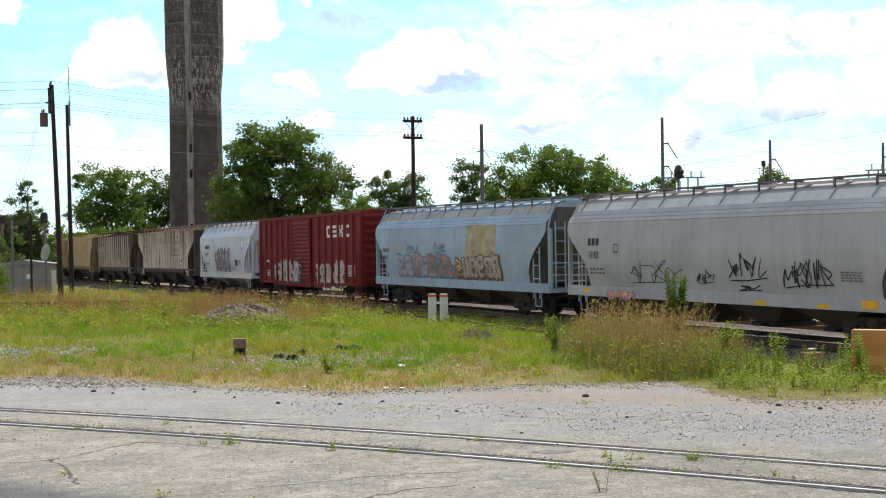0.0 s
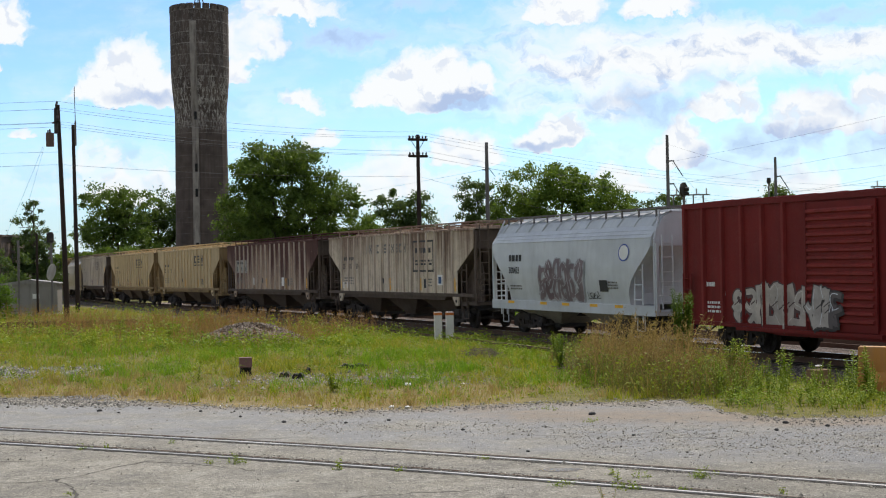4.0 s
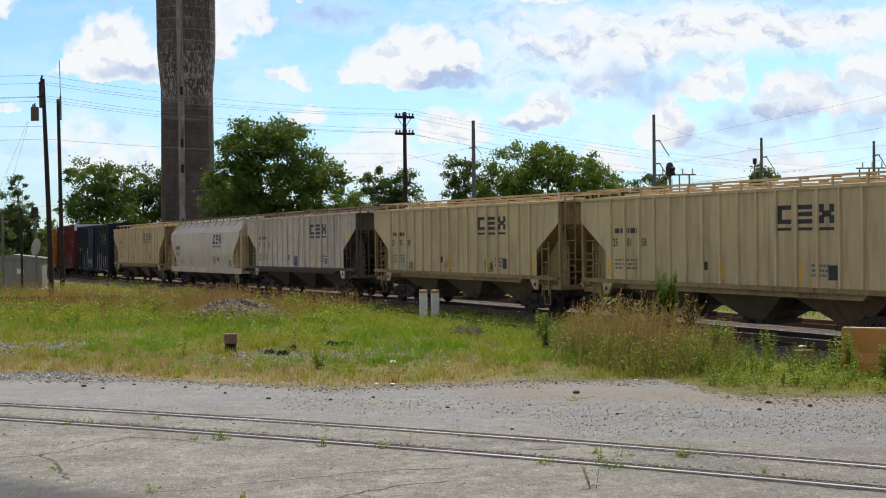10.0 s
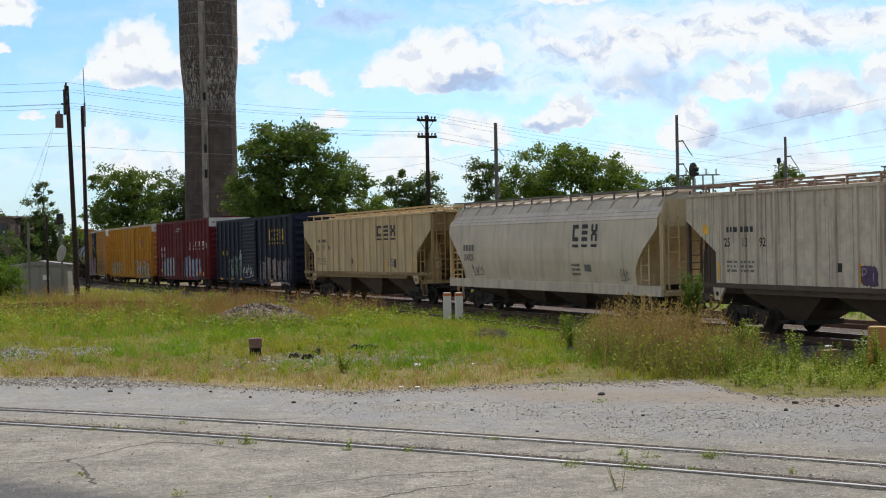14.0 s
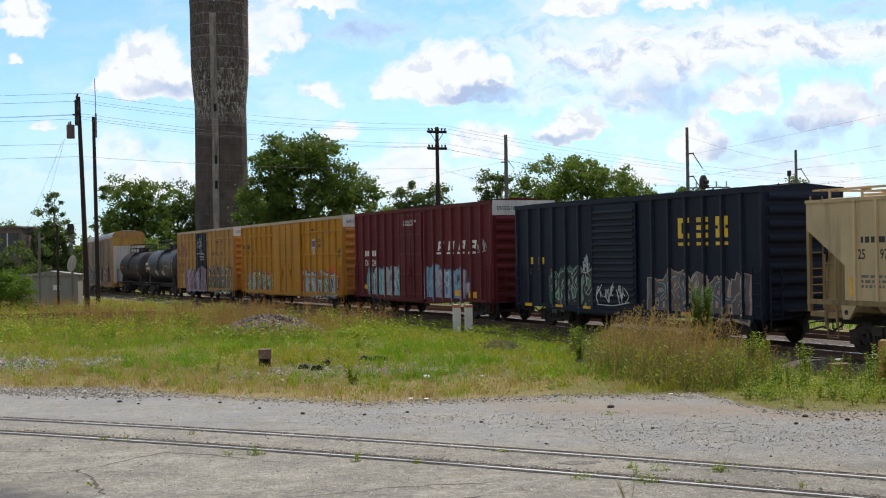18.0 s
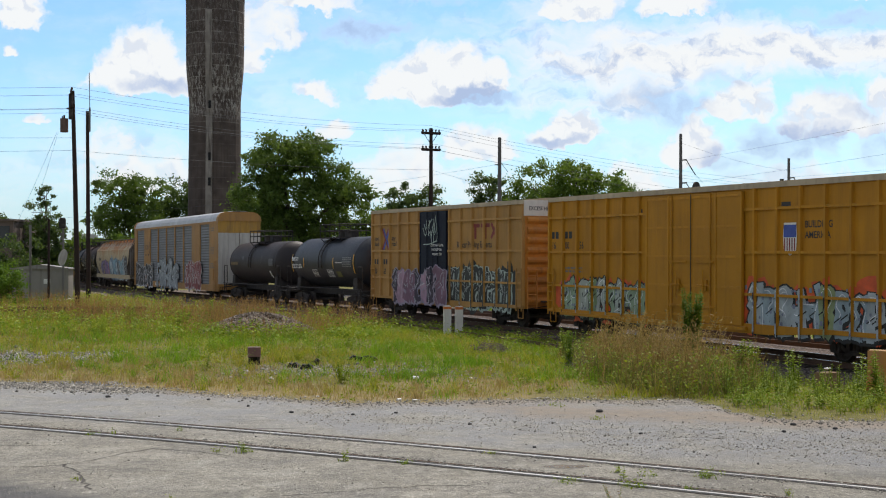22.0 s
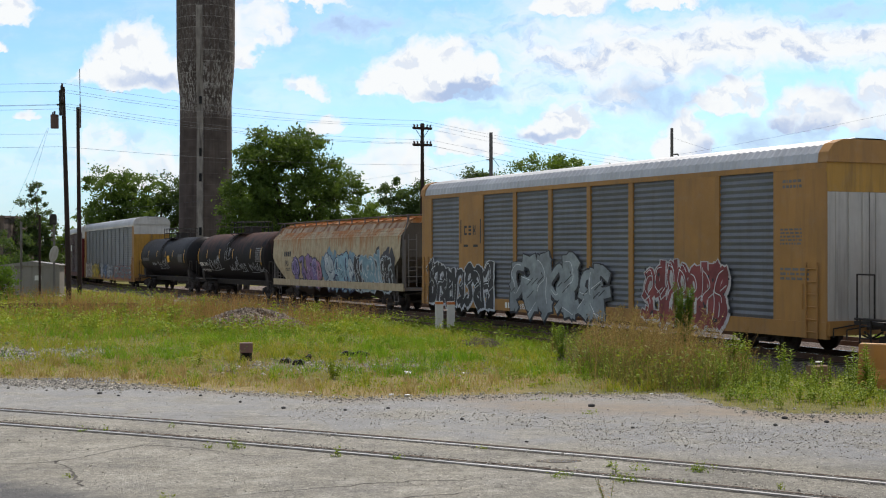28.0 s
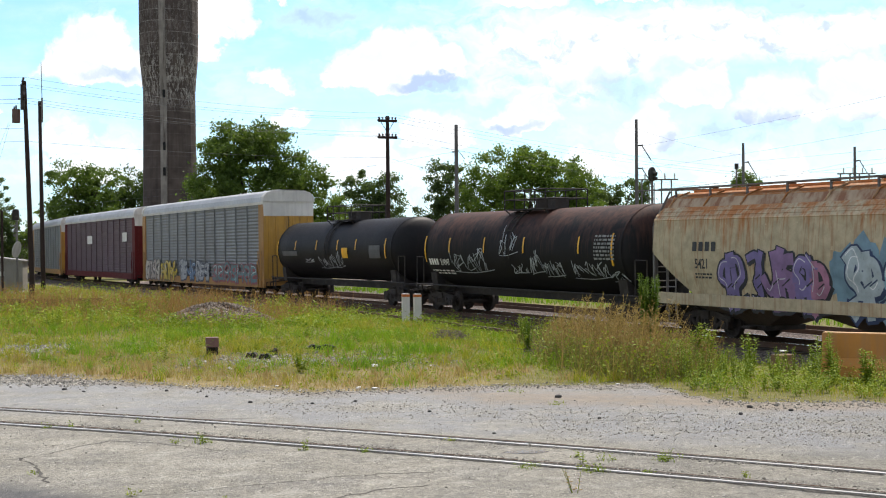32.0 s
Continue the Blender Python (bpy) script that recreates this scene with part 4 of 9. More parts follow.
STONES = stone_tone("loose_stone", (0.11, 0.105, 0.095), (0.46, 0.43, 0.37))
loose_stones("loose_gravel", "scattered small grey gravel on the pavement", [
    (-13, -7, lambda x: edge(x) - 0.5, 0.45, 2600, 0.028), (-7, 3, lambda x: edge(x) - 0.15, 0.35, 1800, 0.022),
    (-3, 9, lambda x: 23.6 - 0.28 * x, 0.8, 2200, 0.015), (-12, 9, lambda x: 22.5, 2.2, 2200, 0.012), (-8, 6, lambda x: 17.5, 1.6, 1600, 0.010), (3, 9, lambda x: edge(x) - 0.3, 0.4, 1200, 0.02),
    (-14, 8, lambda x: near_place(x / 0.86, -0.9).y, 0.10, 2400, 0.014), (-14, 8, lambda x: near_place(x / 0.86, 0.62).y, 0.10, 2400, 0.014), (2, 9, lambda x: 21.5 - 0.2 * x, 0.7, 1800, 0.014),
    (-17, -10, lambda x: 37.5, 1.3, 1800, 0.045), (-6, 1, lambda x: 33.6, 1.2, 1100, 0.035)], STONES, 5)

CARS = []


def freight_car(name, label, mid, L, half):
    c = thing(name, label, name.replace("_", " "), "cars of the freight train")
    underframe(c, L)
    for s in (-1, 1):
        bogie(c, s * half)
    CARS.append((c, mid, half))
    return c


def wrapped(ob, fn, base=-1.53):
    """Lay a flat painted mark onto a bowed side: fn gives the side's y at a height."""
    if isinstance(ob, list):
        return [wrapped(o, fn, base) for o in ob]
    bm = bmesh.new()
    bm.from_mesh(ob.data)
    zs = [v.co.z for v in bm.verts]
    z = math.ceil(min(zs) / 0.2) * 0.2
    while z < max(zs):
        bmesh.ops.bisect_plane(bm, geom=bm.verts[:] + bm.edges[:] + bm.faces[:], plane_co=(0, 0, z), plane_no=(0, 0, 1))
        z += 0.2
    for v in bm.verts:
        v.co.y = fn(v.co.z) + (v.co.y - base) - 0.018
    bm.to_mesh(ob.data)
    bm.free()
    return ob


def hopper_bays(c, xs, top, z0, z1, mat, width=2.1, ytop=1.25):
    """Discharge bays below the side sills: sloping sheets and an outlet gate each."""
    for x in xs:
        bm = bmesh.new()
        a = [(x - top / 2, z1), (x + top / 2, z1), (x + 0.42, z0), (x - 0.42, z0)]
        lo, hi = [], []
        for u, z in a:
            yy = ytop if z == z1 else width * 0.28
            lo.append(bm.verts.new((u, -yy, z)))
            hi.append(bm.verts.new((u, yy, z)))
        for i in range(4):
            bm.faces.new((lo[i], lo[(i + 1) % 4], hi[(i + 1) % 4], hi[i]))
        bm.faces.new(lo[::-1])
        bm.faces.new(hi)
        bay = part("hopper_bay", bm, mat, c)
        part("outlet_gate", boxes([(x - 0.55, x + 0.55, -0.75, 0.75, z0 - 0.12, z0 + 0.02), (x - 0.2, x + 0.2, -1.05, 1.05, z0 - 0.06, z0)]), BLACK, bay)


def running_boards(c, L, z, mat, y=0.95, zroof=4.25, posts=10):
    """Gratings along both roof edges on raking brackets, and a cross walk at each end."""
    for s in (-1, 1):
        part("running_board", boxes([(-L / 2, L / 2, s * y - 0.17, s * y + 0.17, z - 0.045, z)]), mat, c)
        for i in range(posts):
            x = -L / 2 + 0.3 + (L - 0.6) * i / (posts - 1)
            shared("roof_walk_bracket", ("walk_bracket", mat.name, round(y, 2), zroof, z), lambda: boxes([(-0.03, 0.03, -(y + 0.16), -(y + 0.11), zroof, z - 0.045), (-0.03, 0.03, -(y + 0.11), -(y - 0.17), z - 0.085, z - 0.045)]), mat, c, pose(x, 0, 0, 0, 0, 0 if s < 0 else 180))
    for a, b in ((-L / 2 - 0.3, -L / 2), (L / 2, L / 2 + 0.3)):
        part("roof_walk_end", boxes([(a, b, -1.2, 1.2, z - 0.05, z)]), mat, c)


def roof_hatches(c, L, z, mat, n=6):
    for i in range(n):
        x = -L / 2 + L * (i + 0.5) / n
        part("roof_hatch", boxes([(x - L / n * 0.46, x + L / n * 0.46, -0.4, 0.4, z, z + 0.10), (x - 0.05, x + 0.05, -0.45, 0.45, z + 0.1, z + 0.14)]), mat, c)


def end_gear(c, L, mat, z_top, z_deck=1.15, wide=1.42, diag=True):
    """Ladders, posts, platform and brake wheel at both ends."""
    for s in (-1, 1):
        x = s * L / 2
        part("end_platform", boxes([(min(x, x - s * 1.3), max(x, x - s * 1.3), -wide, wide, z_deck - 0.14, z_deck)]), mat, c)
        for q in (-1, 1):
            part("corner_post", boxes([(x - 0.06, x + 0.06, q * wide - 0.05, q * wide + 0.05, z_deck, z_top)]), mat, c)
            ladder(c, x - s * 0.95, 0.46, 0.75, 2.75, q * (wide + 0.07), mat)
            ladder(c, x + s * 0.10, 0.42, 1.2, z_top + 0.25, q * (wide - 0.36), mat, axis="y")
            part("sill_step", rods([((x - s * 1.15, q * wide, z_deck), (x - s * 1.15, q * wide, 0.45), 0.02), ((x - s * 0.72, q * wide, z_deck), (x - s * 0.72, q * wide, 0.45), 0.02), ((x - s * 1.15, q * wide, 0.45), (x - s * 0.72, q * wide, 0.45), 0.02)]), mat, c)
        part("grab_rail", rods([((x + s * 0.12, -wide, 2.1), (x + s * 0.12, wide, 2.1), 0.022), ((x + s * 0.12, -wide, 1.65), (x + s * 0.12, wide, 1.65), 0.022)]), mat, c)
    bm = bmesh.new()
    for k in range(16):
        a, b = 2 * math.pi * k / 16, 2 * math.pi * (k + 1) / 16
        rod(bm, (L / 2 + 0.2, 0.7 + 0.28 * math.cos(a), 2.5 + 0.28 * math.sin(a)), (L / 2 + 0.2, 0.7 + 0.28 * math.cos(b), 2.5 + 0.28 * math.sin(b)), 0.02, 5)
    part("brake_wheel", bm, BLACK, c)


RIB_STEP = 0.84


def ribbed_hopper(mid, label, coat, bay_mat, rib_mat=None, L=16.5, boards=None, number="", reflect=True, big_mark=None, mark_x=3.3, seed=0, end_mat=None):
    """A three-bay covered hopper with outside posts."""
    c = freight_car("hopper_car", label, mid, L, L / 2 - 2.35)
    rib_mat, end_mat = rib_mat or coat, end_mat or coat
    e, z0, z1 = L / 2, 1.5, 4.2
    prof = [(-e + 1.55, z0), (e - 1.55, z0), (e - 1.55, 2.45), (e, 3.45), (e, z1), (-e, z1), (-e, 3.45), (-e + 1.55, 2.45)]
    for s in (-1, 1):
        part("side_sheet", prism(bmesh.new(), prof, s * 1.50 - 0.015, s * 1.50 + 0.015), coat, c)
        part("top_chord", boxes([(-e, e, s * 1.5 - 0.06, s * 1.5 + 0.06, z1 - 0.02, z1 + 0.07)]), coat, c)
        part("side_sill", boxes([(-e + 0.02, e - 0.02, s * 1.5 - 0.05, s * 1.5 + 0.05, z0 - 0.14, z0 - 0.005)]), end_mat, c)
        for q in (-1, 1):
            bm = bmesh.new()
            x = q * (e - 1.7)
            prism(bm, [(x - q * 0.3, 1.36), (x + q * 0.3, 1.36), (x + q * 0.22, 0.98), (x - q * 0.02, 0.98)], s * 1.5 - 0.04, s * 1.5 + 0.04)
            jp = part("jacking_pad", bm, coat, c)
            part("pad_hole", rods([((x + q * 0.08, s * 1.5 - 0.055, 1.17), (x + q * 0.08, s * 1.5 + 0.055, 1.17), 0.07)], 10), BLACK, jp)
    # roof and the inner hopper, closed
    part("roof", prism(bmesh.new(), [(-1.5, z1 + 0.03), (1.5, z1 + 0.03), (0.75, 4.33), (-0.75, 4.33)], -e, e, "x"), coat, c)
    bm = bmesh.new()
    prism(bm, [(-e + 2.9, z0 - 0.3), (e - 2.9, z0 - 0.3), (e - 0.25, 3.4), (e - 0.25, z1), (-e + 0.25, z1), (-e + 0.25, 3.4)], -1.46, 1.46)
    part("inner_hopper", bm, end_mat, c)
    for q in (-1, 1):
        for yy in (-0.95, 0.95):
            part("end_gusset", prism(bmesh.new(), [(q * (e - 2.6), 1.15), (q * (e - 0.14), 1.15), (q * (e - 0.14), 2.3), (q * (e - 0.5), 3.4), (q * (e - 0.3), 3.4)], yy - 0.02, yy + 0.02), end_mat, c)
    n = int((L - 3.2) / RIB_STEP)
    ribs = []
    for i in range(n + 1):
        x = -(n / 2) * RIB_STEP + i * RIB_STEP
        ribs.append((x - 0.04, x + 0.04))
        for s in (-1, 1):
            shared("rib", ("hop_rib", rib_mat.name), lambda: boxes([(-0.035, 0.035, -0.04, 0.04, z0, z1)]), rib_mat, c, pose(x, s * 1.55, 0))
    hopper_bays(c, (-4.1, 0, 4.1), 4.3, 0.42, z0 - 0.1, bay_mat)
    running_boards(c, L - 0.4, 4.58, boards or coat, zroof=4.24, posts=13)
    roof_hatches(c, L - 2, 4.32, boards or coat)
    end_gear(c, L, end_mat, 4.15)
    y = -1.522
    if number:
        bars(c, small_print(-6.1, 3.05, 1.3, 0.3, 1, seed), BLACK_STENCIL, y, "reporting_mark")
        for i in range(0, 6, 2):
            letters(c, number[i:i + 2], -6.22 + i / 2 * RIB_STEP, 2.62, 0.27, BLACK_STENCIL, y, squeeze=0.8, name="car_number")
    bars(c, small_print(-6.1, 1.85, 1.3, 0.4, 3, seed + 3) + small_print(3.5, 1.8, 0.7, 0.4, 3, seed + 4), GREY_STENCIL, y)
    bars(c, [(mark_x + 0.05, mark_x + 0.5, 1.72, 2.12)], BLACK_STENCIL, y, "data_plate")
    bars(c, [(-1.3, -1.05, 1.9, 2.15)], BLACK_STENCIL, y, "placard")
    if big_mark:
        for i in range(3):
            bars(c, mark_blocks(mark_x - 2 * RIB_STEP + i * RIB_STEP - 0.28, 3.25, 0.92, 0.52, 1, True, i), big_mark, y, "company_mark")
    if reflect:
        bars(c, [(x, x + 0.1, 1.6, 2.15) for x in (-6.55, -3.9, -0.4, 3.0, 6.4)], YELLOW_TAPE, y - 0.001, "reflector")
    return c, ribs


SMOOTH = ((1.30, 1.42), (1.7, 1.50), (2.15, 1.565), (2.6, 1.58), (3.05, 1.55), (3.45, 1.51), (3.56, 1.50))


def smooth_y(z):
    return -float(np.interp(z, [p[0] for p in SMOOTH], [p[1] for p in SMOOTH]))


def smooth_hopper(mid, label, coat, under, L=16.1, cut="round", bays=(-4.6, -1.5, 1.5, 4.6), bay_top=2.9, roof_mat=None, sill_mat=None, end_mat=None, ladder_mat=None, depth=1.35):
    """A covered hopper with smooth bowed sides and round or straight-cut ends."""
    c = freight_car("hopper_car", label, mid, L, L / 2 - 2.2)
    e = L / 2
    prof = [*SMOOTH, (3.58, 1.515), (3.69, 1.43), (3.70, 1.44), (3.82, 1.32), (3.83, 1.33), (3.97, 1.18)]

    def end_x(z):
        if z >= 3.3:
            return e - 0.12
        u = (3.3 - z) / 2.0
        if cut == "round":
            k = math.sin(min(1.0, u * 1.15) * math.pi / 2) ** 1.3
        else:
            k = max(0.0, (2.55 - z) / 1.25)
        return e - 0.12 - depth * min(1.0, k)
    zz = sorted({round(v, 3) for v in np.linspace(1.3, 3.69, 13)} | {p[0] for p in prof})
    yv = [float(np.interp(z, [p[0] for p in prof], [p[1] for p in prof])) for z in zz]
    nx = 24
    for s in (-1, 1):
        bm = bmesh.new()
        grid = []
        for z, y in zip(zz, yv):
            ex = end_x(z)
            row = []
            for i in range(nx + 1):
                x = -ex + 2 * ex * i / nx
                dent = 0.012 * math.sin(x * 2 * math.pi / 1.72) * (1 if z < 3.5 else 0)  # sheets pulled in at the inner posts
                row.append(bm.verts.new((x, s * (y + dent), z)))
            grid.append(row)
        for a, b in zip(grid, grid[1:]):
            for i in range(nx):
                bm.faces.new((a[i], a[i + 1], b[i + 1], b[i]) if s < 0 else (a[i + 1], a[i], b[i], b[i + 1]))
        part("side_sheet", bm, coat, c, smooth=35)
        part("side_sill", boxes([(-e, e, s * 1.44 - 0.05, s * 1.44 + 0.05, 0.97, 1.32)]), sill_mat or coat, c)
        bm = bmesh.new()
        ex = e - 0.12
        quad = [(-ex, s * 1.18, 3.97), (ex, s * 1.18, 3.97), (ex, s * 1.02, 4.24), (-ex, s * 1.02, 4.24)]
        bm.faces.new([bm.verts.new(p) for p in (quad if s < 0 else quad[::-1])])
        part("roof_edge", bm, roof_mat or coat, c)
    for s in (-1, 1):  # slope sheets that close the ends
        bm = bmesh.new()
        prev = None
        for z, y in zip(zz, yv):
            x = s * (end_x(z) - 0.02)
            cur = (bm.verts.new((x, -y + 0.005, z)), bm.verts.new((x, y - 0.005, z)))
            if prev:
                bm.faces.new((prev[0], prev[1], cur[1], cur[0]) if s > 0 else (prev[1], prev[0], cur[0], cur[1]))
            prev = cur
        top = [bm.verts.new((s * (e - 0.14), v, w)) for v, w in ((1.02, 4.23), (-1.02, 4.23))]
        bm.faces.new((prev[0], prev[1], *top) if s > 0 else (prev[1], prev[0], *top[::-1]))
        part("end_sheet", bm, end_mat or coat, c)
        for q in (-1, 1):
            part("roof_corner_brace", rods([((s * (e - 0.05), q * 1.44, 1.3), (s * (e - 0.05), q * 1.44, 3.5), 0.035), ((s * (e - 0.05), q * 1.44, 3.5), (s * (e - 0.3), q * 1.0, 4.5), 0.035)]), ladder_mat or coat, c)
    part("roof", prism(bmesh.new(), [(-1.02, 4.2), (1.02, 4.2), (0.98, 4.28), (0.6, 4.44), (-0.6, 4.44), (-0.98, 4.28)], -e + 0.13, e - 0.13, "x"), coat, c)
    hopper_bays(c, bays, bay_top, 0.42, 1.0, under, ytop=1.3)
    running_boards(c, L - 0.5, 4.60, GALV, y=0.82, zroof=4.22, posts=11)
    for i in range(11):
        x = -e + 0.5 + (L - 1.0) * i / 10
        bm = bmesh.new()
        tube(bm, [(x, -1.19, 3.98), (x + 0.12, -1.05, 4.26), (x + 0.3, -0.6, 4.47)], 0.03, 5)
        part("roof_rib", bm, coat, c)
    part("hatch_trough", boxes([(-e + 0.6, e - 0.6, -0.3, 0.3, 4.44, 4.54)]), coat, c)
    end_gear(c, L, ladder_mat or coat, 3.4, 1.12, 1.38)
    return c


GALV = weathered("galvanised_walk", (0.17, 0.16, 0.155), amount=0.3, rough=0.6, metal=0.3)


def boxcar(mid, label, coat, L, H, ribs, door, grid=(), door_mat=None, door_kind="plug", roof_mat=None, end_mat=None, cap_mat=None, z0=0.8, rib_w=0.07, rib_mat=None):
    """ribs: places of the side posts; door: (x0, x1); grid: heights of the horizontal stiffeners."""
    c = freight_car("boxcar", label, mid, L, L / 2 - 2.3)
    e = L / 2
    d0, d1 = door
    for s in (-1, 1):
        part("side_wall", boxes([(-e, e, s * 1.46 - 0.02, s * 1.46 + 0.02, z0 + 0.1, H - 0.1)]), coat, c)
        part("side_sill", prism(bmesh.new(), [(-e, z0 + 0.13), (-e, z0), (-e + 2.9, z0), (d0 - 1.2, z0 - 0.16), (d1 + 1.2, z0 - 0.16), (e - 2.9, z0), (e, z0), (e, z0 + 0.13)], s * 1.49 - 0.05, s * 1.49 + 0.05), coat, c)
        part("eave_rail", boxes([(-e, e, s * 1.49 - 0.06, s * 1.49 + 0.06, H - 0.16, H)]), roof_mat or coat, c)
        for x in ribs:
            key = ("box_rib", coat.name, rib_w, H)
            shared("rib", key, lambda: prism(bmesh.new(), [(-rib_w, 0.0), (rib_w, 0.0), (rib_w * 0.7, 0.10), (-rib_w * 0.7, 0.10)], z0 + 0.13, H - 0.16, "z"), rib_mat or coat, c, pose(x, s * 1.478, 0, 0, 0, 180 if s < 0 else 0))
        for z in grid:
            for a, b in ((-e, d0), (d1, e)):
                part("stiffener", boxes([(a + 0.05, b - 0.05, s * 1.48 - 0.085, s * 1.48 + 0.085, z - 0.04, z + 0.04)]), rib_mat or coat, c)
        dm = door_mat or coat
        dz0, dz1 = z0 + 0.06, H - 0.22
        bm = bmesh.new()
        yo = s * 1.56
        ribbing = []
        box(bm, d0, d1, yo - 0.03, yo + 0.03, dz0, dz1)
        if door_kind == "corrugated":
            k = 15
            for i in range(k):
                z = dz0 + 0.2 + (dz1 - dz0 - 0.3) * i / k
                ribbing.append(prism(bmesh.new(), [(yo + s * 0.028, z), (yo + s * 0.08, z + 0.04), (yo + s * 0.08, z + 0.1), (yo + s * 0.028, z + 0.14)], d0 + 0.1, d1 - 0.1, "x"))
        else:
            for z in np.linspace(dz0 + 0.2, dz1 - 0.1, 5):
                ribbing.append(boxes([(d0 + 0.03, d1 - 0.03, yo - 0.05, yo + 0.05, z - 0.035, z + 0.035)]))
            for x in np.linspace(d0 + 0.05, d1 - 0.05, 3 if door_kind == "plug" else 5):
                ribbing.append(boxes([(x - 0.04, x + 0.04, yo - 0.055, yo + 0.055, dz0, dz1)]))
        dr = part("door", bm, dm, c)
        for b in ribbing:
            part("door_rib", b, (rib_mat or dm) if dm is coat else dm, dr)
        for k in (0.3, 0.7) if door_kind != "corrugated" else (0.04,):
            part("lock_rod", rods([((d0 + (d1 - d0) * k, s * 1.63, dz0), (d0 + (d1 - d0) * k, s * 1.63, dz1), 0.025)]), dm, dr)
        for k in (0.36, 0.64) if door_kind == "double" else (0.5,) if door_kind == "plug" else ():
            x = d0 + (d1 - d0) * k
            part("latch_box", boxes([(x - 0.13, x + 0.13, min(s * 1.61, s * 1.66), max(s * 1.61, s * 1.66), 1.85, 2.2)]), dm, dr)
            part("door_handle", rods([((x, s * 1.68, 1.55), (x, s * 1.68, 2.5), 0.022), ((x - 0.3, s * 1.68, 2.02), (x + 0.3, s * 1.68, 2.02), 0.022)]), dm, dr)
            for z in (1.35, 2.75):
                part("hinge_arm", boxes([(x - 0.5, x + 0.5, min(s * 1.61, s * 1.645), max(s * 1.61, s * 1.645), z - 0.03, z + 0.03)]), dm, dr)
        if door_kind == "double":
            part("door_seam", boxes([((d0 + d1) / 2 - 0.02, (d0 + d1) / 2 + 0.02, min(s * 1.60, s * 1.622), max(s * 1.60, s * 1.622), dz0, dz1)]), BLACK, dr)
        part("door_track", boxes([(d0 - (d1 - d0) * 1.1, d1 + 0.2, s * 1.58 - 0.06, s * 1.58 + 0.06, dz0 - 0.14, dz0 - 0.03)]), coat, c)
        for q in (-1, 1):
            ladder(c, q * (e - 0.28), 0.42, 0.7, 2.4, s * 1.58, coat, 5)
            part("sill_step", rods([((q * (e - 0.1), s * 1.48, z0), (q * (e - 0.1), s * 1.48, 0.42), 0.02), ((q * (e - 0.5), s * 1.48, z0), (q * (e - 0.5), s * 1.48, 0.42), 0.02), ((q * (e - 0.1), s * 1.48, 0.42), (q * (e - 0.5), s * 1.48, 0.42), 0.02)]), coat, c)
    em = end_mat or coat
    for s in (-1, 1):
        x = s * (e - 0.03)
        part("end_wall", boxes([(x - 0.03, x + 0.03, -1.46, 1.46, z0, H - 0.62 if cap_mat else H)]), em, c)
        if cap_mat:
            part("end_cap", boxes([(x - 0.03, x + 0.05, -1.5, 1.5, H - 0.62, H)]), cap_mat, c, "white painted top of the end wall")
            if s > 0:
                end_letters(c, "EXCESS HEIGHT CAR", x + 0.054, -1.3, H - 0.4, 0.16, BLACK_STENCIL)
        k = 9
        top = H - (0.8 if cap_mat else 0.3)
        for i in range(k):
            z = z0 + 0.3 + (top - z0 - 0.3) * i / (k - 1)
            shared("end_rib", ("end_rib", em.name), lambda: prism(bmesh.new(), [(0, -0.15), (0.09, -0.04), (0.09, 0.04), (0, 0.15)], -1.35, 1.35, "y"), em, c, pose(x + s * 0.03, 0, z, 0, 0, 0 if s > 0 else 180))
        ladder(c, x + s * 0.16, 0.42, 0.8, 2.3, -1.2, em, 4, "y")
        part("crossover_platform", boxes([(x + (0.05 if s > 0 else -0.4), x + (0.4 if s > 0 else -0.05), -0.8, 0.8, 1.05, 1.1)]), BLACK, c)
    rm = roof_mat or coat
    part("roof", prism(bmesh.new(), [(-1.5, H - 0.02), (1.5, H - 0.02), (0, H + 0.11)], -e, e, "x"), rm, c)
    for i in range(int(L / 1.25)):
        x = -e + 0.6 + i * (L - 1.2) / (int(L / 1.25) - 1)
        shared("roof_rib", ("roof_rib", rm.name), lambda: prism(bmesh.new(), [(-1.47, 0), (1.47, 0), (0, 0.125)], -0.05, 0.05, "x"), rm, c, pose(x, 0, H + 0.015))
    return c


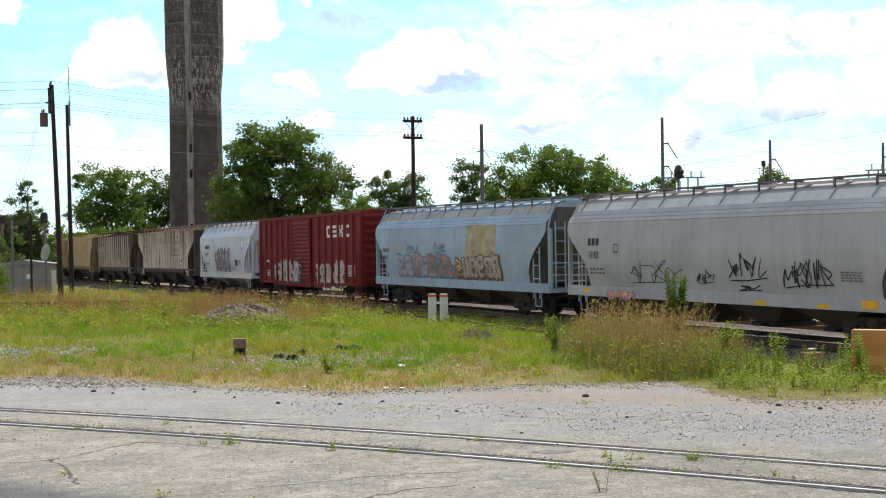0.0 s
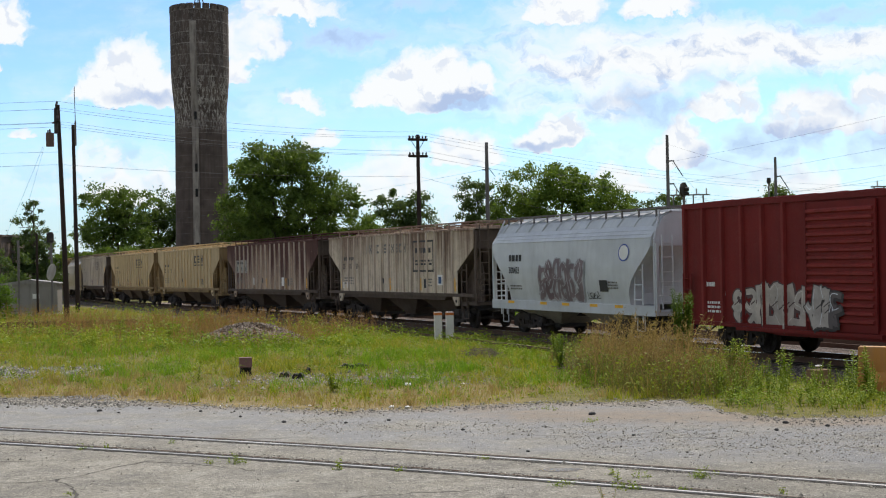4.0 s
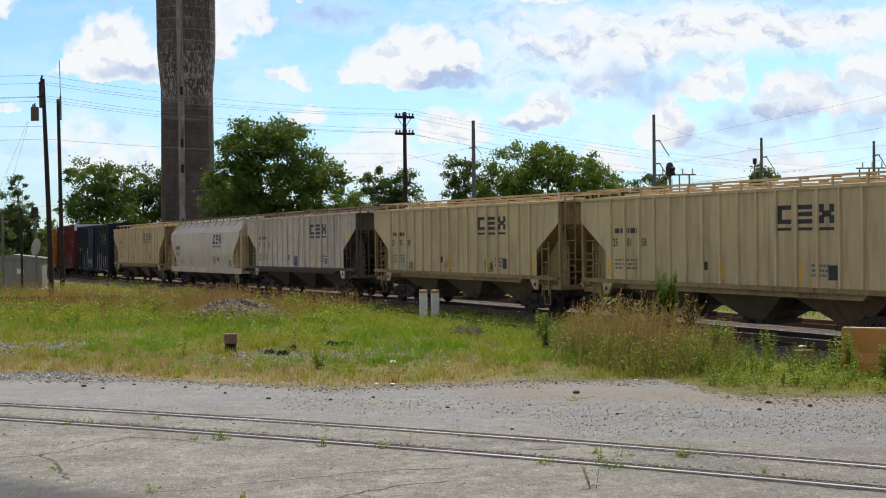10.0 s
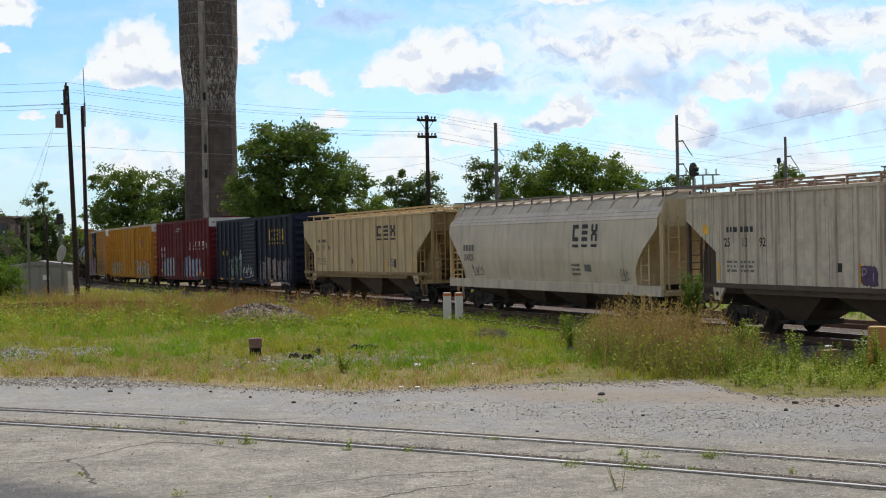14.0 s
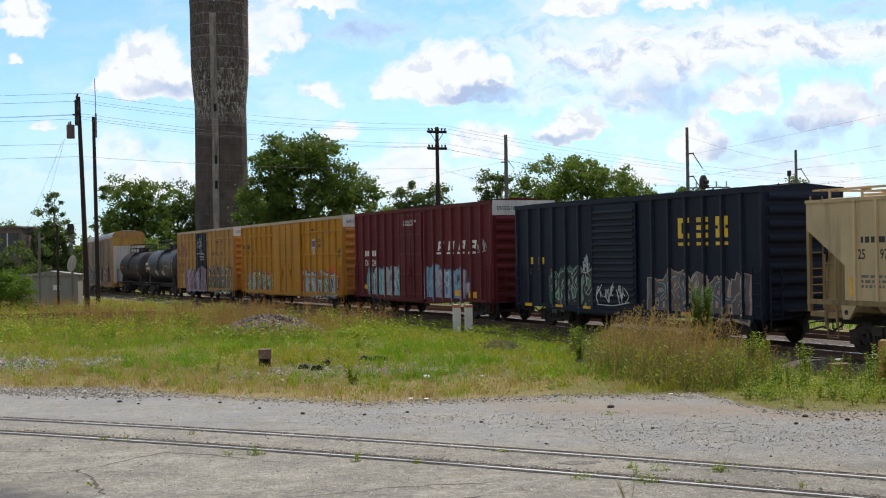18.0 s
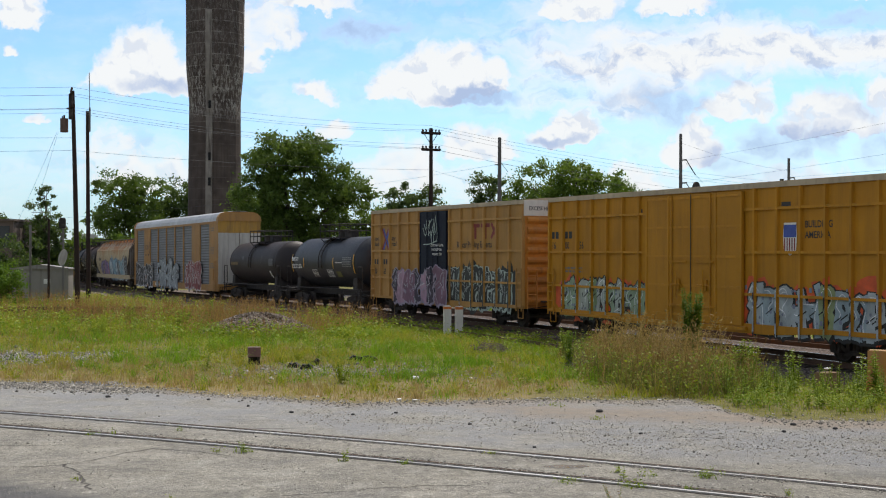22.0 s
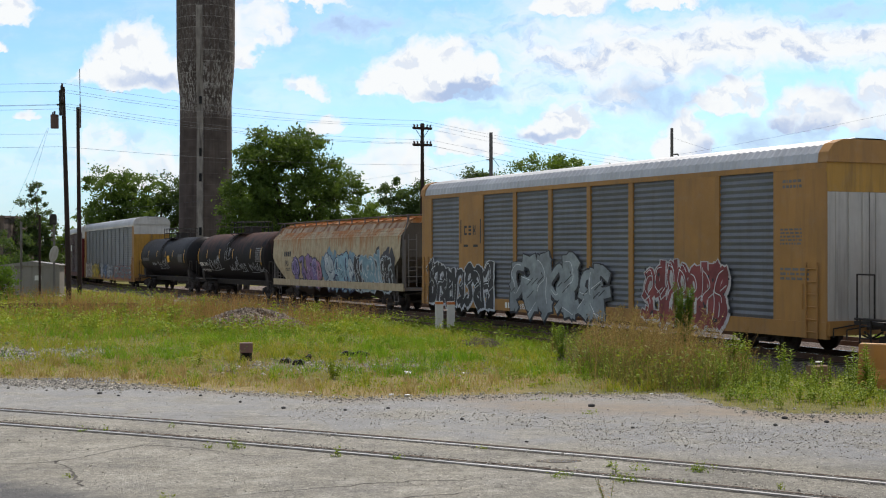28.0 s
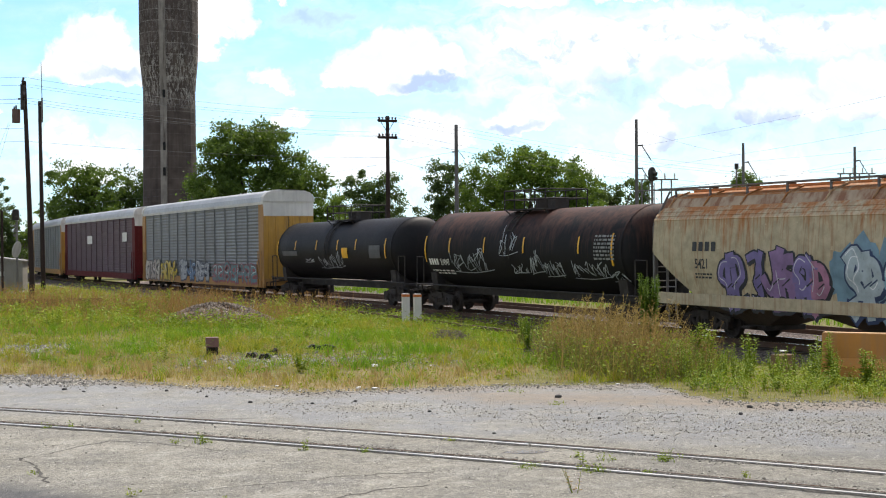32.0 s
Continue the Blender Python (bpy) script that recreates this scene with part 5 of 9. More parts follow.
def tank_car(mid, label, coat, L, R, zc, belts=False, rail=True):
    c = freight_car("tank_car", label, mid, L + 1.6, (L + 1.6) / 2 - 1.9)
    n, e = 32, L / 2
    prof = [(e - 0.62 + 0.62 * math.sin(a), R * math.cos(a)) for a in np.linspace(0, math.pi / 2 * 0.985, 7)]
    seq = [(-x, r) for x, r in prof[::-1]] + [(-e + 0.62 + (L - 1.24) * i / 8, R) for i in range(1, 8)] + prof
    bm = bmesh.new()
    rings = [[bm.verts.new((x, r * math.sin(2 * math.pi * i / n), zc + r * math.cos(2 * math.pi * i / n))) for i in range(n)] for x, r in seq]
    for a, b in zip(rings, rings[1:]):
        for i in range(n):
            bm.faces.new((a[i], a[(i + 1) % n], b[(i + 1) % n], b[i]))
    bm.faces.new(rings[0])
    bm.faces.new(rings[-1][::-1])
    bmesh.ops.recalc_face_normals(bm, faces=bm.faces)
    part("tank", bm, coat, c, smooth=50)

    def hoop(x, w, k=1.012):
        bm = bmesh.new()
        a = [bm.verts.new((x - w, R * k * math.sin(2 * math.pi * i / n), zc + R * k * math.cos(2 * math.pi * i / n))) for i in range(n)]
        b = [bm.verts.new((x + w, R * k * math.sin(2 * math.pi * i / n), zc + R * k * math.cos(2 * math.pi * i / n))) for i in range(n)]
        for i in range(n):
            bm.faces.new((a[i], b[i], b[(i + 1) % n], a[(i + 1) % n]))
        return part("tank_band", bm, coat, c, smooth=60)
    hoop(-e + 0.66, 0.05)
    hoop(e - 0.66, 0.05)
    if belts:
        for x in (-0.25, 0.25):
            hoop(x, 0.06, 1.014)
    for s in (-1, 1):
        x = s * (e - 0.9)
        part("saddle", prism(bmesh.new(), [(-R * 0.85, zc - R * 0.62), (R * 0.85, zc - R * 0.62), (1.2, 0.95), (0.6, 0.9), (-0.6, 0.9), (-1.2, 0.95)], x - 0.25, x + 0.25, "x"), BLACK, c)
        part("end_platform", boxes([(s * (e + 0.1) - 0.55, s * (e + 0.1) + 0.55, -1.4, 1.4, 0.98, 1.06)]), BLACK, c)
        part("side_walk_rail", rods([((-e - 0.6, s * 1.42, 1.12), (e + 0.6, s * 1.42, 1.12), 0.035)]), BLACK, c)
        for q in (-1, 1):
            part("corner_handrail", rods([((s * (e + 0.55), q * 1.38, 1.0), (s * (e + 0.55), q * 1.38, 2.3), 0.025), ((s * (e + 0.55), q * 1.38, 2.3), (s * (e - 0.1), q * 1.38, 2.3), 0.025), ((s * (e - 0.1), q * 1.38, 2.3), (s * (e - 0.1), q * 1.38, 1.1), 0.025)]), BLACK, c)
            ladder(c, s * (e + 0.2), 0.4, 0.45, 1.1, q * 1.42, BLACK, 2)
    top = zc + R
    w, h = 1.5, 0.95
    part("dome_platform", boxes([(-w, w, -0.95, -0.5, top - 0.05, top), (-w, w, 0.5, 0.95, top - 0.05, top), (-w, -w + 0.4, -0.5, 0.5, top - 0.05, top), (w - 0.4, w, -0.5, 0.5, top - 0.05, top)]), BLACK, c)
    for x in (-w + 0.1, 0, w - 0.1):
        for y in (-1, 1):
            part("platform_brace", rods([((x, y * 0.93, top - 0.04), (x, y * 0.75, zc + math.sqrt(R * R - 0.75 ** 2)), 0.025)]), BLACK, c)
    part("manway", rods([((0.1, 0, top - 0.05), (0.1, 0, top + 0.35), 0.42), ((0.1, 0, top + 0.35), (0.1, 0, top + 0.42), 0.46)], 16), BLACK, c)
    part("valve_box", boxes([(0.65, 1.2, -0.3, 0.3, top, top + 0.42)]), BLACK, c)
    if rail:
        for x in (-w, -w / 2, 0, w / 2, w):
            for y in (-0.93, 0.93):
                part("rail_post", rods([((x, y, top - 0.04), (x, y, top + h * 0.75), 0.025)]), BLACK, c)
        for z in (top + h * 0.38, top + h * 0.75):
            part("guard_rail", tube(bmesh.new(), [(-w, -0.93, z), (w, -0.93, z), (w, 0.93, z), (-w, 0.93, z), (-w, -0.92, z)], 0.025, 5), BLACK, c)
    for s in (-1, 1):
        bm = bmesh.new()
        for u in (-0.22, 0.22):
            for a0 in range(6, 17):
                a, b = [math.pi * (0.5 - (k - 11.5) / 12.0) * 0.9 for k in (a0, a0 + 1)]
                pa = (u - 0.3, s * (R + 0.06) * math.cos(a - 0.35), zc + (R + 0.06) * math.sin(a - 0.35))
                pb = (u - 0.3, s * (R + 0.06) * math.cos(b - 0.35), zc + (R + 0.06) * math.sin(b - 0.35))
                rod(bm, pa, pb, 0.025)
        for a0 in range(6, 17):
            a = math.pi * (0.5 - (a0 - 11.5) / 12.0) * 0.9 - 0.35
            p = (s * (R + 0.06) * math.cos(a), zc + (R + 0.06) * math.sin(a))
            rod(bm, (-0.52, *p), (-0.08, *p), 0.02)
        part("tank_ladder", bm, BLACK, c)

    def ty(z):
        return -math.sqrt(max(0.01, R * R - (z - zc) ** 2)) * 1.012
    return c, ty


def autorack(mid, label, panel, frame_mat, roof_mat, end_mat, L=26.2, H=6.0, openings=None, end_low=None, lip=None):
    """openings: (x0, x1) of the grey screen panels between the posts; none: panels along the whole side."""
    c = freight_car("autorack_car", label, mid, L, L / 2 - 3.3)
    e, eave = L / 2, 5.36
    z0, z1 = 0.95, 5.2
    inner = frame_mat if openings else panel
    if not openings:
        k = 12
        st = (L - 1.6) / k
        openings = [(-e + 0.8 + i * st + 0.015, -e + 0.8 + (i + 1) * st - 0.015) for i in range(k)]
    for s in (-1, 1):
        for a, b in openings:
            bm = bmesh.new()
            m = 44
            lo, y0 = None, s * 1.46
            for i in range(m + 1):
                z = z0 + (z1 - z0) * i / m
                yy = y0 + s * 0.017 * (1 if i % 2 else -1)
                cur = (bm.verts.new((a, yy, z)), bm.verts.new((b, yy, z)))
                if lo:
                    bm.faces.new((lo[0], lo[1], cur[1], cur[0]) if s < 0 else (lo[1], lo[0], cur[0], cur[1]))
                lo = cur
            part("side_screen", bm, panel, c)
        edges = [-e] + [v for ab in openings for v in ab] + [e]
        for a, b in zip(edges[::2], edges[1::2]):
            part("side_post", boxes([(a, b, s * 1.47 - 0.05, s * 1.47 + 0.05, z0 - 0.02, z1 + 0.02)]), inner if -e < a and b < e else frame_mat, c)
        part("side_sill", boxes([(-e, e, s * 1.47 - 0.07, s * 1.47 + 0.07, 0.5, z0)]), frame_mat, c)
        part("eave_rail", boxes([(-e, e, s * 1.47 - 0.06, s * 1.47 + 0.06, z1, eave)]), lip or frame_mat, c)
        for q in (-1, 1):
            ladder(c, q * (e - 0.55), 0.45, 0.5, 2.6, s * 1.58, frame_mat, 6)
            part("hand_rail", rods([((q * (e - 0.9), s * 1.6, 1.3), (q * (e - 0.9), s * 1.6, 2.0), 0.025)]), frame_mat, c)
    sec = [(1.53, eave), (1.48, 5.62), (1.30, 5.85), (0.95, 5.97), (0.45, H), (-0.45, H), (-0.95, 5.97), (-1.30, 5.85), (-1.48, 5.62), (-1.53, eave)]
    bm = bmesh.new()
    m = int(L / 0.15)
    prev = None
    for i in range(m + 1):
        x = -e + L * i / m
        k = 0.014 * (1 if i % 2 else -1) if 0 < i < m else 0
        cur = [bm.verts.new((x, y * (1 + k * 0.6), z + k * (1 if z > eave else 0))) for y, z in sec]
        if prev:
            for j in range(len(sec) - 1):
                bm.faces.new((prev[j], cur[j], cur[j + 1], prev[j + 1]))
        prev = cur
    part("roof", bm, roof_mat, c)
    for s in (-1, 1):
        x = s * (e - 0.02)
        zc = 4.55
        part("end_door_top", prism(bmesh.new(), [(-1.5, zc), (1.5, zc), (1.53, eave), (1.48, 5.62), (1.30, 5.85), (0.95, 5.97), (-0.95, 5.97), (-1.30, 5.85), (-1.48, 5.62), (-1.53, eave)], x - 0.03, x + 0.03, "x"), end_mat, c)
        for q in (-1, 1):
            a, b = sorted((q * 0.02, q * 1.5))
            part("end_door", boxes([(x - 0.03, x + 0.03, a, b, 1.0, zc - 0.005)]), end_low or end_mat, c)
            for yy in (0.25, 0.75, 1.2):
                part("door_bar", boxes([(x - 0.06, x + 0.06, q * yy - 0.03, q * yy + 0.03, 1.05, zc - 0.02)]), end_low or end_mat, c)
        part("roof_lip", prism(bmesh.new(), [(-1.57, eave), (1.57, eave), (1.52, 5.64), (1.32, 5.88), (0.96, 6.0), (-0.96, 6.0), (-1.32, 5.88), (-1.52, 5.64)], x - 0.09 if s < 0 else x - 0.3, x + 0.3 if s < 0 else x + 0.09, "x"), lip or frame_mat, c)
        part("end_sill", boxes([(x - 0.1, x + 0.1, -1.5, 1.5, 0.6, 1.0)]), frame_mat, c)
    return c

# ---- the train ----
GRIME = (0.085, 0.06, 0.045)
AEX = weathered("pale_grey_paint", (0.43, 0.42, 0.41), GRIME, 0.12, 0.18, rough=0.42)
# AEX made paler: the sun on the roof edge is put into its colour
AEXR = weathered("sunlit_pale_roof_edge", (0.66, 0.65, 0.62), GRIME, 0.15, 0.15, rough=0.35)
# grime plus the shade under and between the cars, put into one dark colour
SHADOWY = weathered("shaded_grimy_bay", (0.105, 0.075, 0.056), (0.06, 0.045, 0.035), 0.6, 0.6, rough=0.75)
# end sheets coloured dark to stand for the shade in the gaps between cars
SHADE_END = weathered("shaded_grey_end", (0.14, 0.125, 0.11), (0.05, 0.038, 0.03), 0.6, 0.6, rough=0.7, spec=0.2)
BLUE = weathered("faded_blue_paint", (0.34, 0.44, 0.52), (0.18, 0.16, 0.15), 0.25, 0.3, rough=0.5, dust=0.35)
BLUER = weathered("dusty_roof", (0.44, 0.41, 0.36), GRIME, 0.4, 0.3, rough=0.5)
RED = weathered("oxide_red_paint", (0.175, 0.016, 0.014), (0.07, 0.014, 0.012), 0.35, 0.35, dust=0.03, rough=0.55, spec=0.2)
MWC = weathered("white_grey_paint", (0.56, 0.58, 0.60), GRIME, 0.08, 0.12, rough=0.38, dust=0.1)
BROWN1 = stained("stained_tan_paint", (0.17, 0.095, 0.065), (0.66, 0.56, 0.43), (0.085, 0.048, 0.034), 0.85, 2.4, 4.6, 0.7, 0.7)
BROWN2 = stained("stained_brown_paint", (0.085, 0.034, 0.028), (0.45, 0.33, 0.24), (0.05, 0.023, 0.018), 1.0, 1.4, 3.3, 0.7, 0.9)
BROWNRIB = weathered("pale_ribs", (0.62, 0.52, 0.42), (0.10, 0.06, 0.04), 0.25, 0.5, rough=0.65)
TAN = weathered("tan_yellow_paint", (0.59, 0.45, 0.255), (0.17, 0.12, 0.075), 0.22, 0.45, rough=0.55, dust=0.15, spec=0.25)
PALERIB = weathered("pale_grey_ribs", (0.64, 0.56, 0.46), (0.16, 0.12, 0.09), 0.25, 0.5, rough=0.6, spec=0.25)
TANRIB = weathered("pale_tan_ribs", (0.66, 0.515, 0.30), (0.2, 0.14, 0.085), 0.2, 0.4, rough=0.55, spec=0.25)
# TAN darkened by soot and by the shade that lies on the car ends
TANEND = weathered("tan_shaded_sooty_end", (0.36, 0.25, 0.12), (0.07, 0.05, 0.035), 0.5, 0.6, rough=0.65, spec=0.2)
# TAN darkened by dirt and by the shade below the side sills
TANBAY = weathered("tan_shaded_dirty_bay", (0.17, 0.12, 0.075), (0.05, 0.035, 0.028), 0.6, 0.6, rough=0.7)
GREYTAN = stained("grey_tan_paint", (0.40, 0.33, 0.26), (0.66, 0.57, 0.45), (0.17, 0.13, 0.10), 0.6, 2.2, 4.6, 0.7, 0.8)
CREAM = weathered("cream_paint", (0.60, 0.51, 0.40), (0.16, 0.12, 0.09), 0.22, 0.35, rough=0.45)
NAVY = weathered("navy_paint", (0.010, 0.0145, 0.030), (0.022, 0.023, 0.03), 0.2, 0.25, rough=0.55, dust=0.02, spec=0.2)
MAROON = weathered("maroon_paint", (0.115, 0.013, 0.016), (0.05, 0.012, 0.012), 0.35, 0.4, rough=0.55, dust=0.03, spec=0.2)
YEL = weathered("deep_yellow_paint", (0.48, 0.215, 0.012), (0.17, 0.08, 0.015), 0.25, 0.3, rough=0.5, dust=0.02, spec=0.25)
FBX = weathered("faded_yellow_paint", (0.44, 0.235, 0.065), (0.19, 0.11, 0.05), 0.3, 0.3, rough=0.5, dust=0.1, spec=0.25)
# boxcar ribs: the side paints lightened, so the colour carries the light on them
NAVYR = weathered("navy_lit_rib_paint", (0.015, 0.019, 0.034), (0.03, 0.03, 0.034), 0.3, 0.3, rough=0.5, dust=0.06, spec=0.25)
MAROONR = weathered("maroon_lit_rib_paint", (0.165, 0.026, 0.028), (0.05, 0.012, 0.012), 0.3, 0.4, rough=0.55, dust=0.05, spec=0.22)
REDR = weathered("red_lit_rib_paint", (0.235, 0.03, 0.025), (0.07, 0.014, 0.012), 0.3, 0.4, dust=0.05, rough=0.55, spec=0.22)
YELR = weathered("yellow_lit_rib_paint", (0.51, 0.235, 0.016), (0.20, 0.09, 0.015), 0.25, 0.4, rough=0.5, dust=0.04, spec=0.25)
FBXR = weathered("pale_yellow_lit_rib_paint", (0.50, 0.275, 0.082), (0.22, 0.12, 0.05), 0.25, 0.4, rough=0.5, dust=0.1, spec=0.25)
ORANGE = weathered("orange_end_paint", (0.50, 0.20, 0.03), (0.14, 0.07, 0.03), 0.35, 0.45, rust=0.25, rough=0.5)
CAPW = weathered("white_end_top", (0.62, 0.60, 0.56), GRIME, 0.15, 0.2)
ROOFT = weathered("pale_tan_eave", (0.50, 0.40, 0.27), GRIME, 0.3, 0.3)
TANKB = weathered("black_tank_paint", (0.009, 0.0085, 0.010), (0.035, 0.024, 0.02), 0.2, 0.2, rough=0.5, dust=0.015, spec=0.2)
TANK1 = weathered("bluish_black_tank", (0.022, 0.025, 0.032), (0.035, 0.03, 0.03), 0.3, 0.3, rough=0.42, dust=0.04, spec=0.45)
TANK2 = weathered("brownish_black_tank", (0.028, 0.022, 0.023), (0.045, 0.034, 0.032), 0.3, 0.3, rough=0.52, dust=0.04, spec=0.35)
TANKR = stained("rusty_black_tank", (0.085, 0.038, 0.027), (0.010, 0.009, 0.010), (0.022, 0.015, 0.012), 0.9, 2.9, 4.5, 0.4)
RACKY = weathered("rack_yellow_paint", (0.40, 0.205, 0.055), (0.15, 0.10, 0.06), 0.3, 0.35, rough=0.5)
SCREEN = weathered("grey_screen", (0.185, 0.198, 0.220), (0.12, 0.105, 0.095), 0.25, 0.3, rough=0.5, metal=0.35)
SCREENL = weathered("light_screen", (0.24, 0.255, 0.265), (0.13, 0.11, 0.1), 0.3, 0.35, rough=0.5, metal=0.35)
SCREENP = weathered("purple_screen", (0.115, 0.075, 0.09), (0.10, 0.08, 0.075), 0.35, 0.45, rough=0.55, metal=0.2)
RACKROOF = weathered("galvanised_roof", (0.52, 0.53, 0.54), (0.2, 0.18, 0.16), 0.2, 0.2, rough=0.42, metal=0.45)
ENDY = weathered("rack_end_yellow", (0.48, 0.26, 0.04), (0.12, 0.075, 0.04), 0.35, 0.6, rough=0.5)
ENDW = weathered("rack_end_white", (0.52, 0.49, 0.44), (0.15, 0.12, 0.1), 0.3, 0.4, rough=0.5)
MDX = stained("rusty_cream_paint", (0.40, 0.155, 0.045), (0.50, 0.42, 0.28), (0.27, 0.105, 0.04), 0.95, 3.2, 4.3, 0.45)
MDXR = weathered("rusty_roof_edge", (0.48, 0.36, 0.24), (0.22, 0.12, 0.06), 0.4, 0.4, rust=0.9, rough=0.6)
BLUEPLATE = paint("blue_plate", (0.03, 0.08, 0.20), 0.5)
REDMARK = paint("dark_red_mark", (0.22, 0.03, 0.03), 0.5)
SKYBLUE = paint("blue_mark", (0.05, 0.09, 0.35), 0.5)


def build_train():
    Y = -1.53
    W = wrapped
    sm = smooth_y
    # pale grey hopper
    c = smooth_hopper(24.0, "pale grey smooth-sided hopper car with black scrawled tags", AEX, SHADOWY, 17.0, roof_mat=AEXR, end_mat=SHADE_END)
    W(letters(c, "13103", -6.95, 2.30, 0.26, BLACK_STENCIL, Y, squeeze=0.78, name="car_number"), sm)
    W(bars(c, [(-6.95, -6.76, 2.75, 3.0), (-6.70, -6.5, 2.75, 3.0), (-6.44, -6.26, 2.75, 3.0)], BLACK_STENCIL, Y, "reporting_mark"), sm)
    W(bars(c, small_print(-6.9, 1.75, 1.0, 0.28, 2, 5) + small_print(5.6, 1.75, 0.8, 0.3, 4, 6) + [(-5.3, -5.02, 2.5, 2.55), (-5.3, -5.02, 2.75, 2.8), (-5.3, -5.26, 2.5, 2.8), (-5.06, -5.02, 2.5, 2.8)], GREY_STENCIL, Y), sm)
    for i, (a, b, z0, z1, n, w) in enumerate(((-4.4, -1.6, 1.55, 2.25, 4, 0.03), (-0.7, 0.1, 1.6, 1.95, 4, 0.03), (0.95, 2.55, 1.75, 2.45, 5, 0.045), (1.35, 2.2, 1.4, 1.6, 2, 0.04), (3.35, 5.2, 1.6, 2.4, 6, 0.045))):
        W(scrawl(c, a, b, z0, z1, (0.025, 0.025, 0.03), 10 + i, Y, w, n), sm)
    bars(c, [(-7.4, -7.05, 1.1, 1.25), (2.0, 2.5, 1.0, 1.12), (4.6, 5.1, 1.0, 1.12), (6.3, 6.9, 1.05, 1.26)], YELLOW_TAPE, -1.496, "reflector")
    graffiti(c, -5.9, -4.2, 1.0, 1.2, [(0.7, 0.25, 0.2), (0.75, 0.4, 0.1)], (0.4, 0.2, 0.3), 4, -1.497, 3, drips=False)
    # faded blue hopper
    c = smooth_hopper(6.1, "faded light blue hopper car with peeling painted panels", BLUE, SHADOWY, 16.1, roof_mat=BLUER, end_mat=SHADE_END)
    W(bars(c, [(1.55, 4.1, 1.35, 3.62)], spray((0.42, 0.35, 0.20)), Y, "repainted_panel"), sm)
    W(bars(c, [(-5.4, 4.3, 1.34, 1.95)], spray((0.30, 0.22, 0.20)), Y - 0.002, "primer_patch"), sm)
    W(graffiti(c, -5.3, 0.2, 1.5, 2.35, [(0.33, 0.21, 0.18), (0.36, 0.33, 0.38), (0.50, 0.42, 0.14)], (0.13, 0.22, 0.30), 21, Y - 0.004, 5, drips=False, shine=(0.42, 0.47, 0.5)), sm)
    W(graffiti(c, 0.55, 4.4, 1.5, 2.3, [(0.42, 0.33, 0.26), (0.38, 0.22, 0.10)], (0.12, 0.075, 0.06), 22, Y - 0.004, 4, drips=False), sm)
    W(letters(c, "68019", -6.9, 2.15, 0.2, BLACK_STENCIL, Y, squeeze=0.75, name="car_number"), sm)
    W(bars(c, [(-6.9, -6.2, 2.5, 2.68)], GREY_STENCIL, Y, "reporting_mark"), sm)
    W(scrawl(c, -4.2, -3.0, 2.5, 2.9, (0.12, 0.18, 0.28), 23, Y, 0.03, 5), sm)
    W(scrawl(c, -1.5, -0.3, 2.5, 2.9, (0.12, 0.18, 0.28), 24, Y, 0.03, 5), sm)
    # red boxcar
    e = 15.35 / 2
    ribs = [x for x in np.linspace(-e + 0.1, e - 0.1, 17) if not -2.05 < x < 1.0]
    c = boxcar(-11.3, "weathered oxide red boxcar with white sprayed shapes", RED, 15.35, 4.58, ribs, (-1.9, 0.85), door_kind="corrugated", roof_mat=RED, rib_mat=REDR)
    bars(c, mark_blocks(3.05, 3.3, 3.4, 0.62, 4, False), WHITE_STENCIL, -1.485, "company_mark")
    rr = [(x - 0.04, x + 0.04) for x in ribs]
    graffiti(c, -5.2, -2.0, 0.95, 2.0, [(0.50, 0.44, 0.38), (0.44, 0.38, 0.33)], (0.09, 0.05, 0.05), 31, -1.486, 4, ribs=rr, rib_y=-1.583, shine=(0.6, 0.55, 0.5))
    graffiti(c, -1.8, -0.4, 1.0, 2.0, [(0.12, 0.10, 0.10), (0.45, 0.40, 0.36)], (0.05, 0.04, 0.04), 33, -1.66, 2)
    graffiti(c, 1.4, 5.4, 0.85, 2.0, [(0.52, 0.44, 0.36), (0.46, 0.40, 0.34)], (0.09, 0.05, 0.05), 32, -1.486, 5, ribs=rr, rib_y=-1.583, shine=(0.6, 0.55, 0.5))
    letters(c, "83", -5.85, 1.68, 0.24, WHITE_STENCIL, -1.484, squeeze=0.8, name="car_number")
    bars(c, small_print(-6.6, 2.0, 0.5, 0.24, 1, 3) + small_print(-6.5, 1.2, 0.8, 0.4, 3, 4) + small_print(5.9, 1.3, 0.9, 0.6, 5, 5), WHITE_STENCIL, -1.484)
    # short white hopper
    c = smooth_hopper(-26.3, "clean white-grey two-bay hopper car with sprayed silhouettes", MWC, weathered("pale_bay", (0.40, 0.36, 0.30), GRIME, 0.3, 0.4), 11.3, bays=(-2.2, 2.2), bay_top=3.3, roof_mat=MWC)
    W(letters(c, "300423", -4.05, 2.38, 0.26, BLACK_STENCIL, Y, squeeze=0.8, name="car_number"), sm)
    W(bars(c, [(-4.05, -3.87, 2.85, 3.1), (-3.8, -3.58, 2.85, 3.1), (-3.5, -3.32, 2.85, 3.1), (-3.25, -3.05, 2.85, 3.1)], BLACK_STENCIL, Y, "reporting_mark"), sm)
    W(graffiti(c, -1.75, 1.35, 1.42, 2.75, [(0.16, 0.11, 0.12), (0.20, 0.15, 0.16)], (0.36, 0.36, 0.38), 41, Y, 4, shine=(0.5, 0.5, 0.52), drips=False), sm)
    W(bars(c, small_print(-4.0, 1.75, 0.9, 0.22, 2, 7) + small_print(2.9, 1.85, 0.7, 0.3, 3, 8), GREY_STENCIL, Y), sm)
